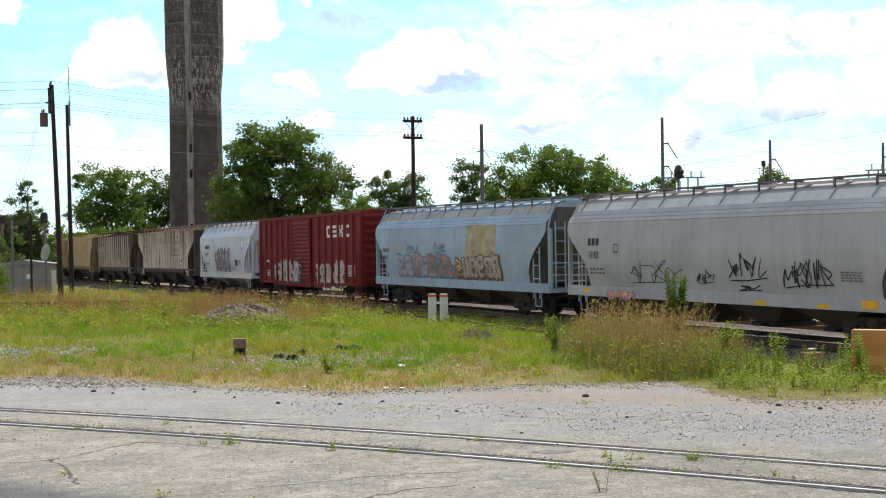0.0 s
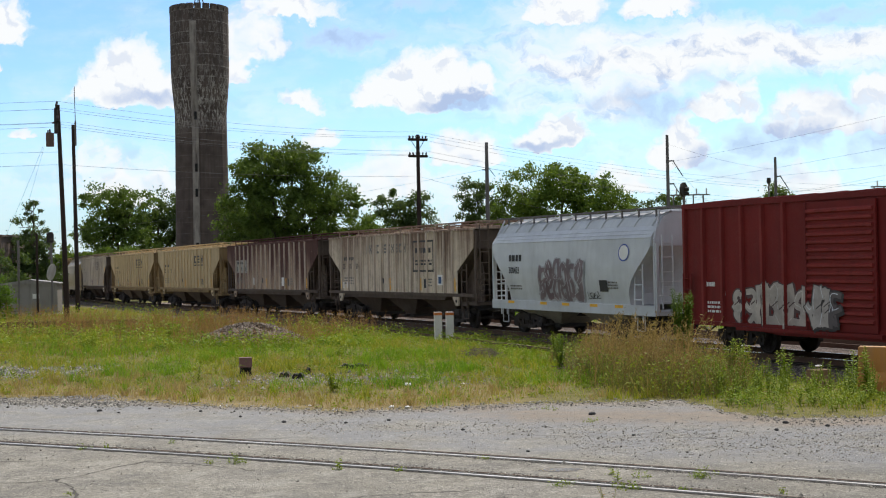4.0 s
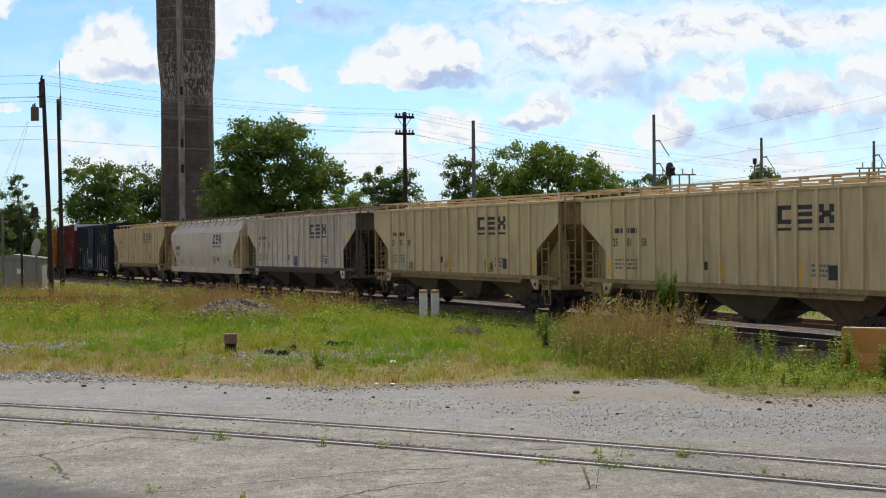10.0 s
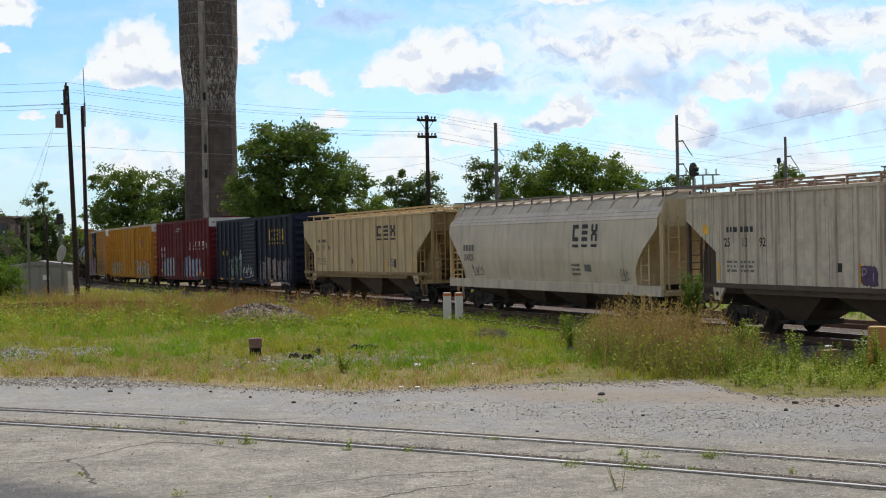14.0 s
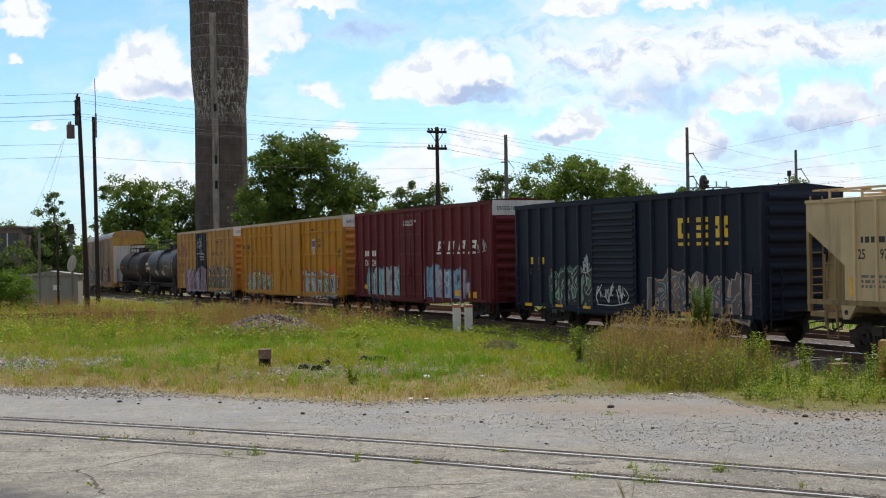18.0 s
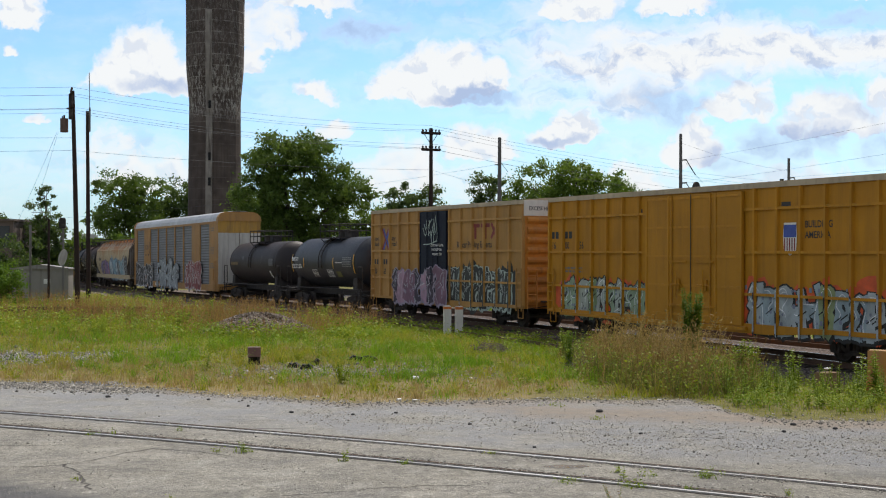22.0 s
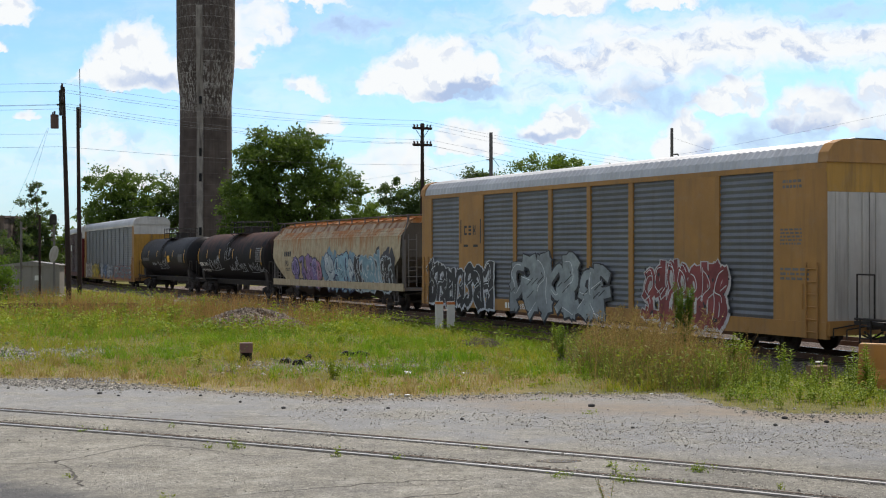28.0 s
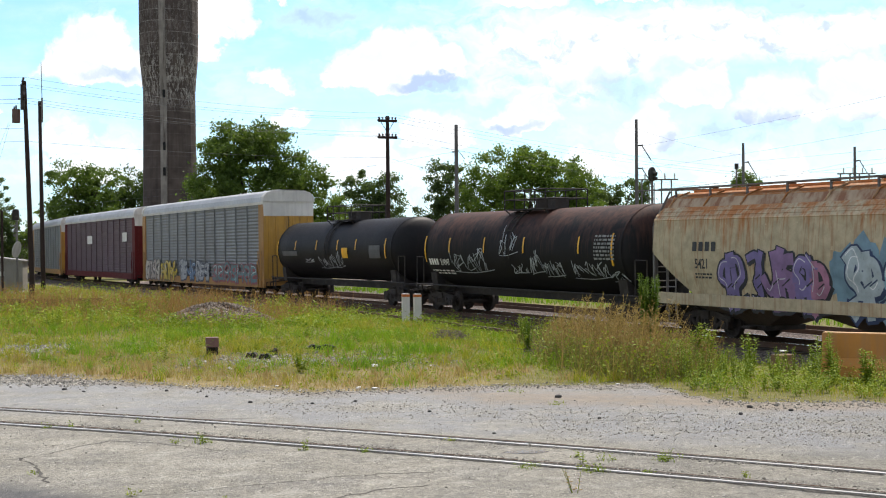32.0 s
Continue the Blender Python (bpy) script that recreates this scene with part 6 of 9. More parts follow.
    W(bars(c, [(2.45, 2.95, 1.75, 2.15)], BLACK_STENCIL, Y, "data_plate"), sm)
    bm = bmesh.new()
    flat(bm, [(4.0 + 0.33 * math.cos(a), 3.1 + 0.3 * math.sin(a)) for a in np.linspace(0, 6.1, 24)], Y, 0)
    W(part("round_emblem", bm, SKYBLUE, c), sm)
    bm = bmesh.new()
    flat(bm, [(4.0 + 0.28 * math.cos(a), 3.1 + 0.25 * math.sin(a)) for a in np.linspace(0, 6.1, 24)], Y - 0.003, 0)
    W(part("emblem_field", bm, WHITE_STENCIL, c), sm)
    W(scrawl(c, 1.6, 2.4, 1.5, 1.75, (0.03, 0.03, 0.03), 42, Y, 0.025, 4), sm)
    bars(c, [(x, x + 0.5, 1.2, 1.3) for x in (-4.3, -1.8, -0.2, 1.7, 3.3)], YELLOW_TAPE, -1.495, "reflector")
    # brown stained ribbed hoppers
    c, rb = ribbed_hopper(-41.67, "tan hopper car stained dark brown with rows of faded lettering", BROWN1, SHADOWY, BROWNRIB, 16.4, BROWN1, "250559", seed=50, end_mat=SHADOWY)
    for i in range(11):
        bars(c, mark_blocks(-3.2 + i * 0.44, 3.35, 0.42, 0.42, 1, False, i * 2), GREY_STENCIL, -1.522, "faded_lettering")
    bars(c, [(2.25, 2.33, 2.45, 3.85), (4.3, 4.38, 2.45, 3.85), (2.25, 4.38, 3.78, 3.86), (2.25, 4.38, 2.44, 2.52)] + small_print(2.5, 3.3, 1.7, 0.4, 1, 9) + small_print(2.5, 2.75, 1.7, 0.3, 2, 10), BLACK_STENCIL, -1.523, "faded_emblem")
    bars(c, [(4.75, 5.25, 1.85, 2.3)], WHITE_STENCIL, -1.523, "data_plate_border")
    bars(c, [(4.85, 5.15, 1.92, 2.22)], BLUEPLATE, -1.526, "data_plate")
    bars(c, [(-6.5, -6.1, 1.62, 1.95), (-5.75, -5.4, 1.65, 1.95)], WHITE_STENCIL, -1.523, "white_decal")
    c, rb = ribbed_hopper(-59.71, "dark brown rust-streaked hopper car with pale ribs", BROWN2, SHADOWY, BROWNRIB, 16.4, BROWN2, "251824", seed=60, end_mat=SHADOWY)
    bars(c, [(-6.55, -4.2, 2.5, 3.3)], weathered("pale_number_patch", (0.38, 0.36, 0.32), GRIME, 0.2, 0.3), -1.519, "number_patch")
    bars(c, [(-3.1, -2.7, 1.75, 2.2), (2.3, 2.7, 1.7, 2.2)], WHITE_STENCIL, -1.522, "white_decal")
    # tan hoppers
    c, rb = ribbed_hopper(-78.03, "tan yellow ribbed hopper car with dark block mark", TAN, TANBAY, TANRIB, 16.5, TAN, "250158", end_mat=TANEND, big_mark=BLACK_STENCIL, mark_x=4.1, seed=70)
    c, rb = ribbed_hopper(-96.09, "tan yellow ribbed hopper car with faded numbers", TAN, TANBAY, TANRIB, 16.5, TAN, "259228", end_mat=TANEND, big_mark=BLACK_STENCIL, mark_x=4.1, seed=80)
    for i, (a, b, col) in enumerate(((-5.15, -4.7, (0.05, 0.42, 0.45)), (-4.4, -3.8, (0.03, 0.03, 0.03)), (-0.9, 0.0, (0.45, 0.12, 0.12)), (2.6, 3.4, (0.03, 0.03, 0.03)))):
        scrawl(c, a, b, 1.6, 2.05, col, 81 + i, -1.522, 0.03, 4)
    c, rb = ribbed_hopper(-114.79, "grey-tan dirty ribbed hopper car with dark block mark", GREYTAN, SHADOWY, PALERIB, 16.4, BROWN1, "251392", big_mark=BLACK_STENCIL, mark_x=4.1, seed=90, end_mat=SHADOWY)
    bars(c, [(4.15, 4.62, 1.62, 2.05)], WHITE_STENCIL, -1.524, "data_plate_border")
    bars(c, [(4.2, 4.57, 1.67, 2.0)], BLUEPLATE, -1.527, "data_plate")
    bars(c, [(7.2, 7.5, 2.9, 3.2), (-7.3, -7.05, 3.0, 3.3)], YELLOW_TAPE, -1.52, "yellow_patch")
    graffiti(c, -0.3, 0.2, 1.65, 2.05, [(0.10, 0.06, 0.14)], (0.08, 0.05, 0.1), 92, -1.522, 1)
    # cream smooth hopper
    c = smooth_hopper(-132.44, "cream white smooth hopper car with dark block mark", CREAM, SHADOWY, 15.9, roof_mat=CREAM, end_mat=TAN, ladder_mat=TAN)
    W(letters(c, "254725", -6.35, 2.1, 0.27, GREY_STENCIL, Y, squeeze=0.8, name="car_number"), sm)
    W(bars(c, [(-6.35 + i * 0.26, -6.17 + i * 0.26, 2.5, 2.76) for i in range(4)], GREY_STENCIL, Y, "reporting_mark"), sm)
    W(bars(c, mark_blocks(2.55, 2.85, 1.9, 0.6, 3), BLACK_STENCIL, Y, "company_mark"), sm)
    W(bars(c, [(3.3, 3.75, 1.75, 2.0)] + small_print(2.4, 1.6, 0.6, 0.5, 3, 3), GREY_STENCIL, Y), sm)
    W(scrawl(c, -5.6, -4.7, 1.5, 2.0, (0.2, 0.18, 0.17), 95, Y, 0.03, 3), sm)
    W(scrawl(c, 5.6, 6.1, 1.5, 1.9, (0.2, 0.18, 0.17), 96, Y, 0.03, 4), sm)
    # last tan hopper
    c, rb = ribbed_hopper(-150.48, "tan yellow ribbed hopper car with scrawls on its bays", TAN, TANBAY, TANRIB, 16.6, TAN, "259796", end_mat=TANEND, big_mark=BLACK_STENCIL, mark_x=4.1, seed=100)
    for i, x in enumerate((-4.8, -3.2, 3.4)):
        scrawl(c, x, x + 1.2, 0.9, 1.25, (0.05, 0.04, 0.04), 101 + i, -1.22, 0.035, 4)
    # navy boxcar
    e = 15.45 / 2
    ribs = [x for x in np.linspace(-e + 0.1, e - 0.1, 17) if not -2.0 < x < 1.15]
    c = boxcar(-168.4, "dark navy blue boxcar with a corrugated door and graffiti", NAVY, 15.45, 4.78, ribs, (-1.85, 1.0), door_kind="corrugated", roof_mat=NAVY, rib_mat=NAVYR)
    rr = [(x - 0.04, x + 0.04) for x in ribs]
    bars(c, mark_blocks(3.35, 3.3, 3.0, 0.66, 3), GOLD, -1.486, "company_mark")
    for i in range(3):
        letters(c, "142909"[2 * i:2 * i + 2], -6.85 + i * 0.9, 2.02, 0.26, GOLD, -1.486, squeeze=0.8, name="car_number")
    bars(c, [(-6.85, -6.66, 2.45, 2.72), (-6.58, -6.4, 2.45, 2.72), (-5.95, -5.76, 2.45, 2.72), (-5.7, -5.52, 2.45, 2.72)], GOLD, -1.486, "reporting_mark")
    graffiti(c, -4.9, -1.95, 0.85, 2.2, [(0.02, 0.022, 0.025), (0.025, 0.03, 0.03)], (0.30, 0.42, 0.33), 111, -1.487, 4, ribs=rr, rib_y=-1.583, halo=(0.05, 0.13, 0.085), shine=(0.6, 0.62, 0.6))
    scrawl(c, -1.4, 0.6, 1.1, 1.8, (0.6, 0.6, 0.6), 112, -1.66, 0.04, 7)
    scrawl(c, -2.5, -2.0, 2.2, 2.8, (0.55, 0.55, 0.55), 113, -1.57, 0.035, 4)
    graffiti(c, 1.6, 6.9, 0.85, 2.1, [(0.13, 0.11, 0.11), (0.20, 0.14, 0.12), (0.10, 0.10, 0.11)], (0.42, 0.30, 0.25), 114, -1.487, 6, ribs=rr, rib_y=-1.583, shine=(0.3, 0.45, 0.55))
    bars(c, [(x, x + 0.55, 0.8, 0.92) for x in (-7.0, -4.6, -2.6, 0.1, 3.5)], YELLOW_TAPE, -1.545, "reflector")
    # maroon boxcar
    e = 15.33 / 2
    ribs = [x for x in np.linspace(-e + 0.1, e - 0.1, 17) if not -1.95 < x < 0.9]
    c = boxcar(-185.83, "maroon high-cube boxcar with turquoise graffiti", MAROON, 15.33, 5.1, ribs, (-1.85, 0.75), grid=(), roof_mat=MAROON, cap_mat=CAPW, rib_mat=MAROONR)
    rr = [(x - 0.04, x + 0.04) for x in ribs]
    for i in range(4):
        bm = bmesh.new()
        x, z = 2.25 + i * 1.07, 3.05

        def slab(u0, u1, v0, v1):
            flat(bm, [(x + u + 0.3 * v, z + v) for u, v in ((u0, v0), (u1, v0), (u1, v1), (u0, v1))], -1.486, 0)
        slab(0, 0.16, 0, 0.42)
        slab(0.42, 0.58, 0.06, 0.42)
        slab(0.16, 0.42, 0.30, 0.42)
        slab(0.16, 0.42, 0.10, 0.20)
        slab(-0.1, 0.62, -0.16, -0.07)
        part("company_mark", bm, WHITE_STENCIL, c)
    for i in range(2):
        letters(c, "726224"[3 * i:3 * i + 3], -6.48 + i * 0.95, 2.38, 0.3, WHITE_STENCIL, -1.486, squeeze=0.75, name="car_number")
    bars(c, [(-6.45, -6.25, 2.86, 3.14), (-6.15, -5.93, 2.86, 3.14), (-5.5, -5.3, 2.86, 3.14), (-5.2, -5.02, 2.86, 3.14)], WHITE_STENCIL, -1.486, "reporting_mark")
    for i, tx in enumerate(("CLOSE AND LOCK DOORS", "BEFORE MOVING CAR")):
        letters(c, tx, -1.25, 4.42 - 0.15 * i, 0.11, WHITE_STENCIL, -1.63, squeeze=0.8)
    graffiti(c, -5.7, -1.95, 0.9, 2.15, [(0.20, 0.42, 0.45), (0.36, 0.40, 0.42), (0.42, 0.44, 0.46)], (0.06, 0.16, 0.20), 121, -1.487, 5, ribs=rr, rib_y=-1.583, halo=(0.08, 0.32, 0.36))
    graffiti(c, 0.95, 5.4, 0.9, 2.2, [(0.20, 0.36, 0.48), (0.42, 0.34, 0.40), (0.30, 0.40, 0.50)], (0.10, 0.16, 0.24), 122, -1.487, 5, ribs=rr, rib_y=-1.583)
    bars(c, [(5.2, 5.8, 1.5, 1.85)], BLACK_STENCIL, -1.488, "data_plate")
    bars(c, [(5.3, 6.1, 0.98, 1.25), (4.0, 4.6, 1.05, 1.3), (-6.7, -6.2, 1.2, 1.4)], YELLOW_TAPE, -1.495, "reflector")
    scrawl(c, 6.2, 7.0, 3.0, 3.6, (0.6, 0.6, 0.6), 123, -1.488, 0.03, 4)
    # deep yellow long boxcar
    e = 18.4 / 2
    ribs = [x for x in np.linspace(-e + 0.08, e - 0.08, 19) if not -2.7 < x < 2.7]
    c = boxcar(-204.5, "deep yellow long high-cube boxcar with double doors", YEL, 18.4, 5.1, ribs, (-2.55, 2.55), grid=(1.8, 3.05, 4.33), roof_mat=ROOFT, end_mat=ORANGE, cap_mat=CAPW, door_kind="double", rib_w=0.06, rib_mat=YELR)
    rr = [(x - 0.035, x + 0.035) for x in ribs]
    for i in range(3):
        letters(c, "160056"[2 * i:2 * i + 2], (-9.0, -8.02, -7.0)[i], 3.17, 0.27, BLACK_STENCIL, -1.486, squeeze=0.8, name="car_number")
    bars(c, [(-9.0, -8.8, 3.55, 3.81), (-8.72, -8.5, 3.55, 3.81), (-8.02, -7.82, 3.55, 3.81), (-7.74, -7.52, 3.55, 3.81)], BLACK_STENCIL, -1.486, "reporting_mark")
    bars(c, small_print(-8.0, 2.3, 1.2, 0.25, 2, 14), GREY_STENCIL, -1.486)
    graffiti(c, -8.2, -2.75, 0.75, 2.0, [(0.27, 0.36, 0.25), (0.38, 0.42, 0.38), (0.22, 0.30, 0.16)], (0.02, 0.02, 0.02), 131, -1.487, 6, ribs=rr, rib_y=-1.583, halo=(0.62, 0.10, 0.03), spots=(0.14, 0.16, 0.24))
    graffiti(c, 2.75, 8.3, 0.75, 2.05, [(0.30, 0.38, 0.42), (0.26, 0.32, 0.16), (0.38, 0.43, 0.45)], (0.02, 0.02, 0.02), 132, -1.487, 6, ribs=rr, rib_y=-1.583, halo=(0.62, 0.10, 0.03), spots=(0.2, 0.22, 0.3))
    letters(c, "BUILDING", 5.2, 3.75, 0.2, BLACK_STENCIL, -1.487, squeeze=0.9)
    letters(c, "AMERICA", 5.2, 3.45, 0.2, BLACK_STENCIL, -1.487, squeeze=0.9)
    bm = bmesh.new()
    flat(bm, [(4.31, 3.9), (4.83, 3.9), (4.87, 3.55), (4.83, 3.12), (4.57, 2.95), (4.31, 3.12), (4.27, 3.55)], -1.487, 0)
    sh = part("shield_emblem", bm, WHITE_STENCIL, c)
    bars(sh, [(4.3, 4.84, 3.48, 3.84)], SKYBLUE, -1.49, "emblem_top")
    bars(sh, [(4.32 + 0.105 * k, 4.37 + 0.105 * k, 3.1, 3.46) for k in range(5)], REDMARK, -1.49, "emblem_stripes")
    scrawl(c, 8.35, 8.95, 2.9, 3.4, (0.03, 0.03, 0.03), 133, -1.487, 0.045, 4)
    bars(c, [(-3.1, -2.9, 4.3, 4.5), (4.2, 4.6, 4.35, 4.5)], BLACK_STENCIL, -1.487, "hatch_mark")
    # faded yellow boxcar with dark door
    e = 15.4 / 2
    ribs = [x for x in np.linspace(-e + 0.08, e - 0.08, 15) if not -2.0 < x < 1.0]
    c = boxcar(-223.34, "faded yellow high-cube boxcar with a dark blue door", FBX, 15.4, 5.1, ribs, (-1.85, 0.9), grid=(1.8, 3.1, 4.4), door_mat=NAVY, roof_mat=ROOFT, end_mat=ORANGE, cap_mat=CAPW, rib_w=0.06, rib_mat=FBXR)
    rr = [(x - 0.035, x + 0.035) for x in ribs]
    letters(c, "Railcar Pooling Experts", 1.75, 3.24, 0.27, BLACK_STENCIL, -1.487, squeeze=0.92)
    bars(c, [(3.1, 3.9, 4.08, 4.24), (3.4, 3.6, 3.6, 4.08), (4.0, 4.8, 4.08, 4.24), (4.3, 4.5, 3.6, 4.08)], REDMARK, -1.487, "company_mark")
    bm = bmesh.new()
    stroke(bm, [(4.95, 3.66), (5.4, 4.2)], 0.16, -1.487, 0)
    stroke(bm, [(4.95, 4.2), (5.4, 3.66)], 0.16, -1.4875, 0)
    part("company_mark", bm, REDMARK, c)
    for k, (m, dx) in enumerate(((REDMARK, 0), (SKYBLUE, 0.14))):
        bm = bmesh.new()
        stroke(bm, [(-6.40 + dx, 3.2), (-5.72 + dx, 4.15)], 0.14, -1.487 - k * 0.001, 0)
        stroke(bm, [(-6.40 + dx, 4.15), (-5.72 + dx, 3.2)], 0.14, -1.488 - k * 0.001, 0)
        part("cross_emblem", bm, m, c)
    for tx, x, z in (("next", -7.42, 3.62), ("load", -7.42, 3.34), ("any", -5.32, 3.62), ("road", -5.32, 3.34)):
        letters(c, tx, x, z, 0.22, BLACK_STENCIL, -1.487, shear=0.2)
    for i in range(3):
        letters(c, "506305"[2 * i:2 * i + 2], (-7.4, -6.3, -5.25)[i], 1.98, 0.27, BLACK_STENCIL, -1.487, squeeze=0.8, shear=0.15, name="car_number")
    bars(c, [(x, x + 0.18, 2.45, 2.7) for x in (-7.4, -7.12, -6.3, -6.02)], BLACK_STENCIL, -1.487, "reporting_mark")
    scrawl(c, -1.3, 0.1, 3.5, 4.5, (0.5, 0.6, 0.55), 141, -1.665, 0.04, 5)
    for i, tx in enumerate(("CLOSE AND LOCK", "DOOR BEFORE", "MOVING CAR")):
        letters(c, tx, -0.55 + 0.1 * i, 3.3 - 0.2 * i, 0.11, WHITE_STENCIL, -1.663)
    graffiti(c, -4.8, 1.0, 0.8, 2.2, [(0.40, 0.25, 0.33), (0.05, 0.035, 0.06), (0.20, 0.10, 0.15)], (0.30, 0.26, 0.34), 142, -1.665, 6, shine=(0.6, 0.62, 0.65))
    graffiti(c, 1.1, 6.6, 0.75, 2.35, [(0.03, 0.035, 0.035), (0.05, 0.06, 0.06), (0.12, 0.30, 0.22)], (0.42, 0.50, 0.46), 143, -1.487, 7, ribs=rr, rib_y=-1.583, halo=(0.03, 0.035, 0.035), shine=(0.6, 0.62, 0.6))
    # pair of short tank cars
    c, ty = tank_car(-238.35, "short black tank car with yellow stripes and dome railing", TANK1, 10.4, 1.37, 2.55, belts=True)
    W(letters(c, "7579", -4.35, 2.62, 0.22, WHITE_STENCIL, Y, squeeze=0.8, name="car_number"), ty)
    W(bars(c, small_print(-4.9, 2.2, 1.6, 0.28, 3, 31) + [(-4.9 + 0.14 * k, -4.8 + 0.14 * k, 2.62, 2.84) for k in range(4)] + small_print(-1.7, 1.75, 0.8, 0.42, 6, 32) + small_print(0.6, 1.75, 0.9, 0.42, 6, 33) + small_print(2.0, 2.5, 1.0, 0.1, 1, 38), WHITE_STENCIL, Y), ty)
    W(bars(c, [(-4.95, -4.88, 2.0, 3.0), (-3.0, -2.92, 2.2, 2.8), (1.6, 1.68, 2.2, 2.8), (4.5, 4.58, 1.95, 2.95)], YELLOW_TAPE, Y, "reflector"), ty)
    W(bars(c, small_print(3.0, 2.3, 1.2, 0.55, 6, 34), paint("dull_print", (0.25, 0.25, 0.25)), Y, "data_panel"), ty)
    W(bars(c, [(1.9, 2.6, 1.75, 2.05)], paint("olive_placard", (0.16, 0.15, 0.05)), Y, "placard"), ty)
    c, ty = tank_car(-251.23, "short plain black tank car with a dome railing", TANK2, 10.6, 1.33, 2.50)
    W(bars(c, [(-2.0, -1.6, 2.7, 2.9), (0.2, 0.26, 2.5, 2.95), (2.0, 2.06, 2.5, 2.95), (3.5, 4.3, 2.3, 2.75)], paint("dull_plate", (0.10, 0.10, 0.10)), Y, "dull_plate"), ty)
    W(bars(c, [(-4.4, -2.8, 2.35, 2.55)], paint("brass_script", (0.16, 0.11, 0.05)), Y, "faded_lettering"), ty)
    W(bars(c, [(3.4, 3.6, 1.55, 2.0)], WHITE_STENCIL, Y, "placard"), ty)
    # yellow and grey autorack
    e = 13.1
    op = [(-12.1, -9.35), (-7.15, -4.6), (-4.35, -1.85), (-1.6, 0.85), (1.1, 3.5), (3.75, 6.1), (8.4, 10.9)]
    c = autorack(-271.25, "yellow autorack car with grey corrugated screens and graffiti", SCREEN, RACKY, RACKROOF, ENDY, 26.2, 6.05, op, end_low=ENDW)
    bars(c, mark_blocks(-8.85, 3.55, 1.2, 0.4, 3, False) + [(-9.2, -9.12, 3.2, 4.2), (-7.4, -7.32, 3.2, 4.2)] + [(-8.9, -8.5, 3.05, 3.15), (-8.0, -7.6, 3.05, 3.15)], BLACK_STENCIL, -1.525, "company_mark")
    letters(c, "695375", -4.0, 0.62, 0.22, WHITE_STENCIL, -1.545, squeeze=0.9, name="car_number")
    bars(c, [(-5.2 + 0.25 * k, -5.02 + 0.25 * k, 0.62, 0.84) for k in range(4)], WHITE_STENCIL, -1.545, "reporting_mark")
    graffiti(c, -12.3, -6.2, 0.62, 2.2, [(0.03, 0.03, 0.035), (0.04, 0.04, 0.045)], (0.55, 0.57, 0.60), 151, -1.55, 5)
    graffiti(c, -4.7, 2.4, 0.62, 2.5, [(0.26, 0.29, 0.31), (0.30, 0.34, 0.36)], (0.04, 0.04, 0.05), 152, -1.55, 5)
    graffiti(c, 4.4, 8.8, 0.62, 2.5, [(0.22, 0.045, 0.05), (0.26, 0.06, 0.06)], (0.55, 0.52, 0.52), 153, -1.55, 5, spots=(0.03, 0.03, 0.04))
    bars(c, small_print(11.2, 3.1, 0.9, 0.5, 5, 35) + small_print(11.2, 2.1, 1.2, 0.4, 3, 36) + small_print(11.3, 4.7, 0.8, 0.3, 2, 37), GREY_STENCIL, -1.525)
    # rusty hopper
    c = smooth_hopper(-295.69, "rust-streaked cream hopper car with purple and blue graffiti", MDX, SHADOWY, 18.4, cut="straight", end_mat=SHADE_END, roof_mat=MDXR, bays=(-5.2, 0, 5.2), bay_top=4.6, sill_mat=MDX, depth=1.9, ladder_mat=GALV)
    W(letters(c, "5421", -6.9, 2.1, 0.3, BLACK_STENCIL, Y, squeeze=0.8, name="car_number"), sm)
    W(bars(c, [(-7.0 + 0.3 * k, -6.8 + 0.3 * k, 2.62, 2.9) for k in range(4)] + small_print(-6.9, 1.8, 0.8, 0.2, 2, 41), BLACK_STENCIL, Y, "reporting_mark"), sm)
    W(graffiti(c, -5.9, -1.2, 1.0, 2.5, [(0.26, 0.16, 0.32), (0.38, 0.18, 0.28), (0.20, 0.16, 0.36)], (0.03, 0.03, 0.04), 161, Y, 5, shine=(0.6, 0.58, 0.65)), sm)
    W(graffiti(c, -0.6, 3.4, 1.0, 2.6, [(0.25, 0.42, 0.52), (0.40, 0.48, 0.52)], (0.03, 0.05, 0.12), 162, Y, 4, halo=(0.17, 0.28, 0.36)), sm)
    W(graffiti(c, 3.5, 8.0, 1.0, 2.7, [(0.03, 0.03, 0.035), (0.04, 0.05, 0.06), (0.20, 0.34, 0.42)], (0.42, 0.48, 0.52), 163, Y, 5, halo=(0.05, 0.05, 0.06)), sm)
    # long tank cars
    c, ty = tank_car(-313.69, "long black tank car with rusty top and white tags", TANKR, 15.6, 1.56, 2.62, belts=True)
    W(letters(c, "214947", -5.9, 1.98, 0.26, WHITE_STENCIL, Y, squeeze=0.75, name="car_number"), ty)
    W(bars(c, [(-6.9 + 0.22 * k, -6.74 + 0.22 * k, 1.98, 2.24) for k in range(4)] + small_print(-6.9, 1.6, 1.9, 0.22, 2, 43), WHITE_STENCIL, Y, "reporting_mark"), ty)
    W(bars(c, [(x, x + 0.09, 2.5, 3.1) for x in (-5.0, -2.1, 0.9, 4.6)] + [(-7.2, -7.1, 2.1, 3.2), (6.6, 6.7, 2.1, 3.2)], YELLOW_TAPE, Y, "reflector"), ty)
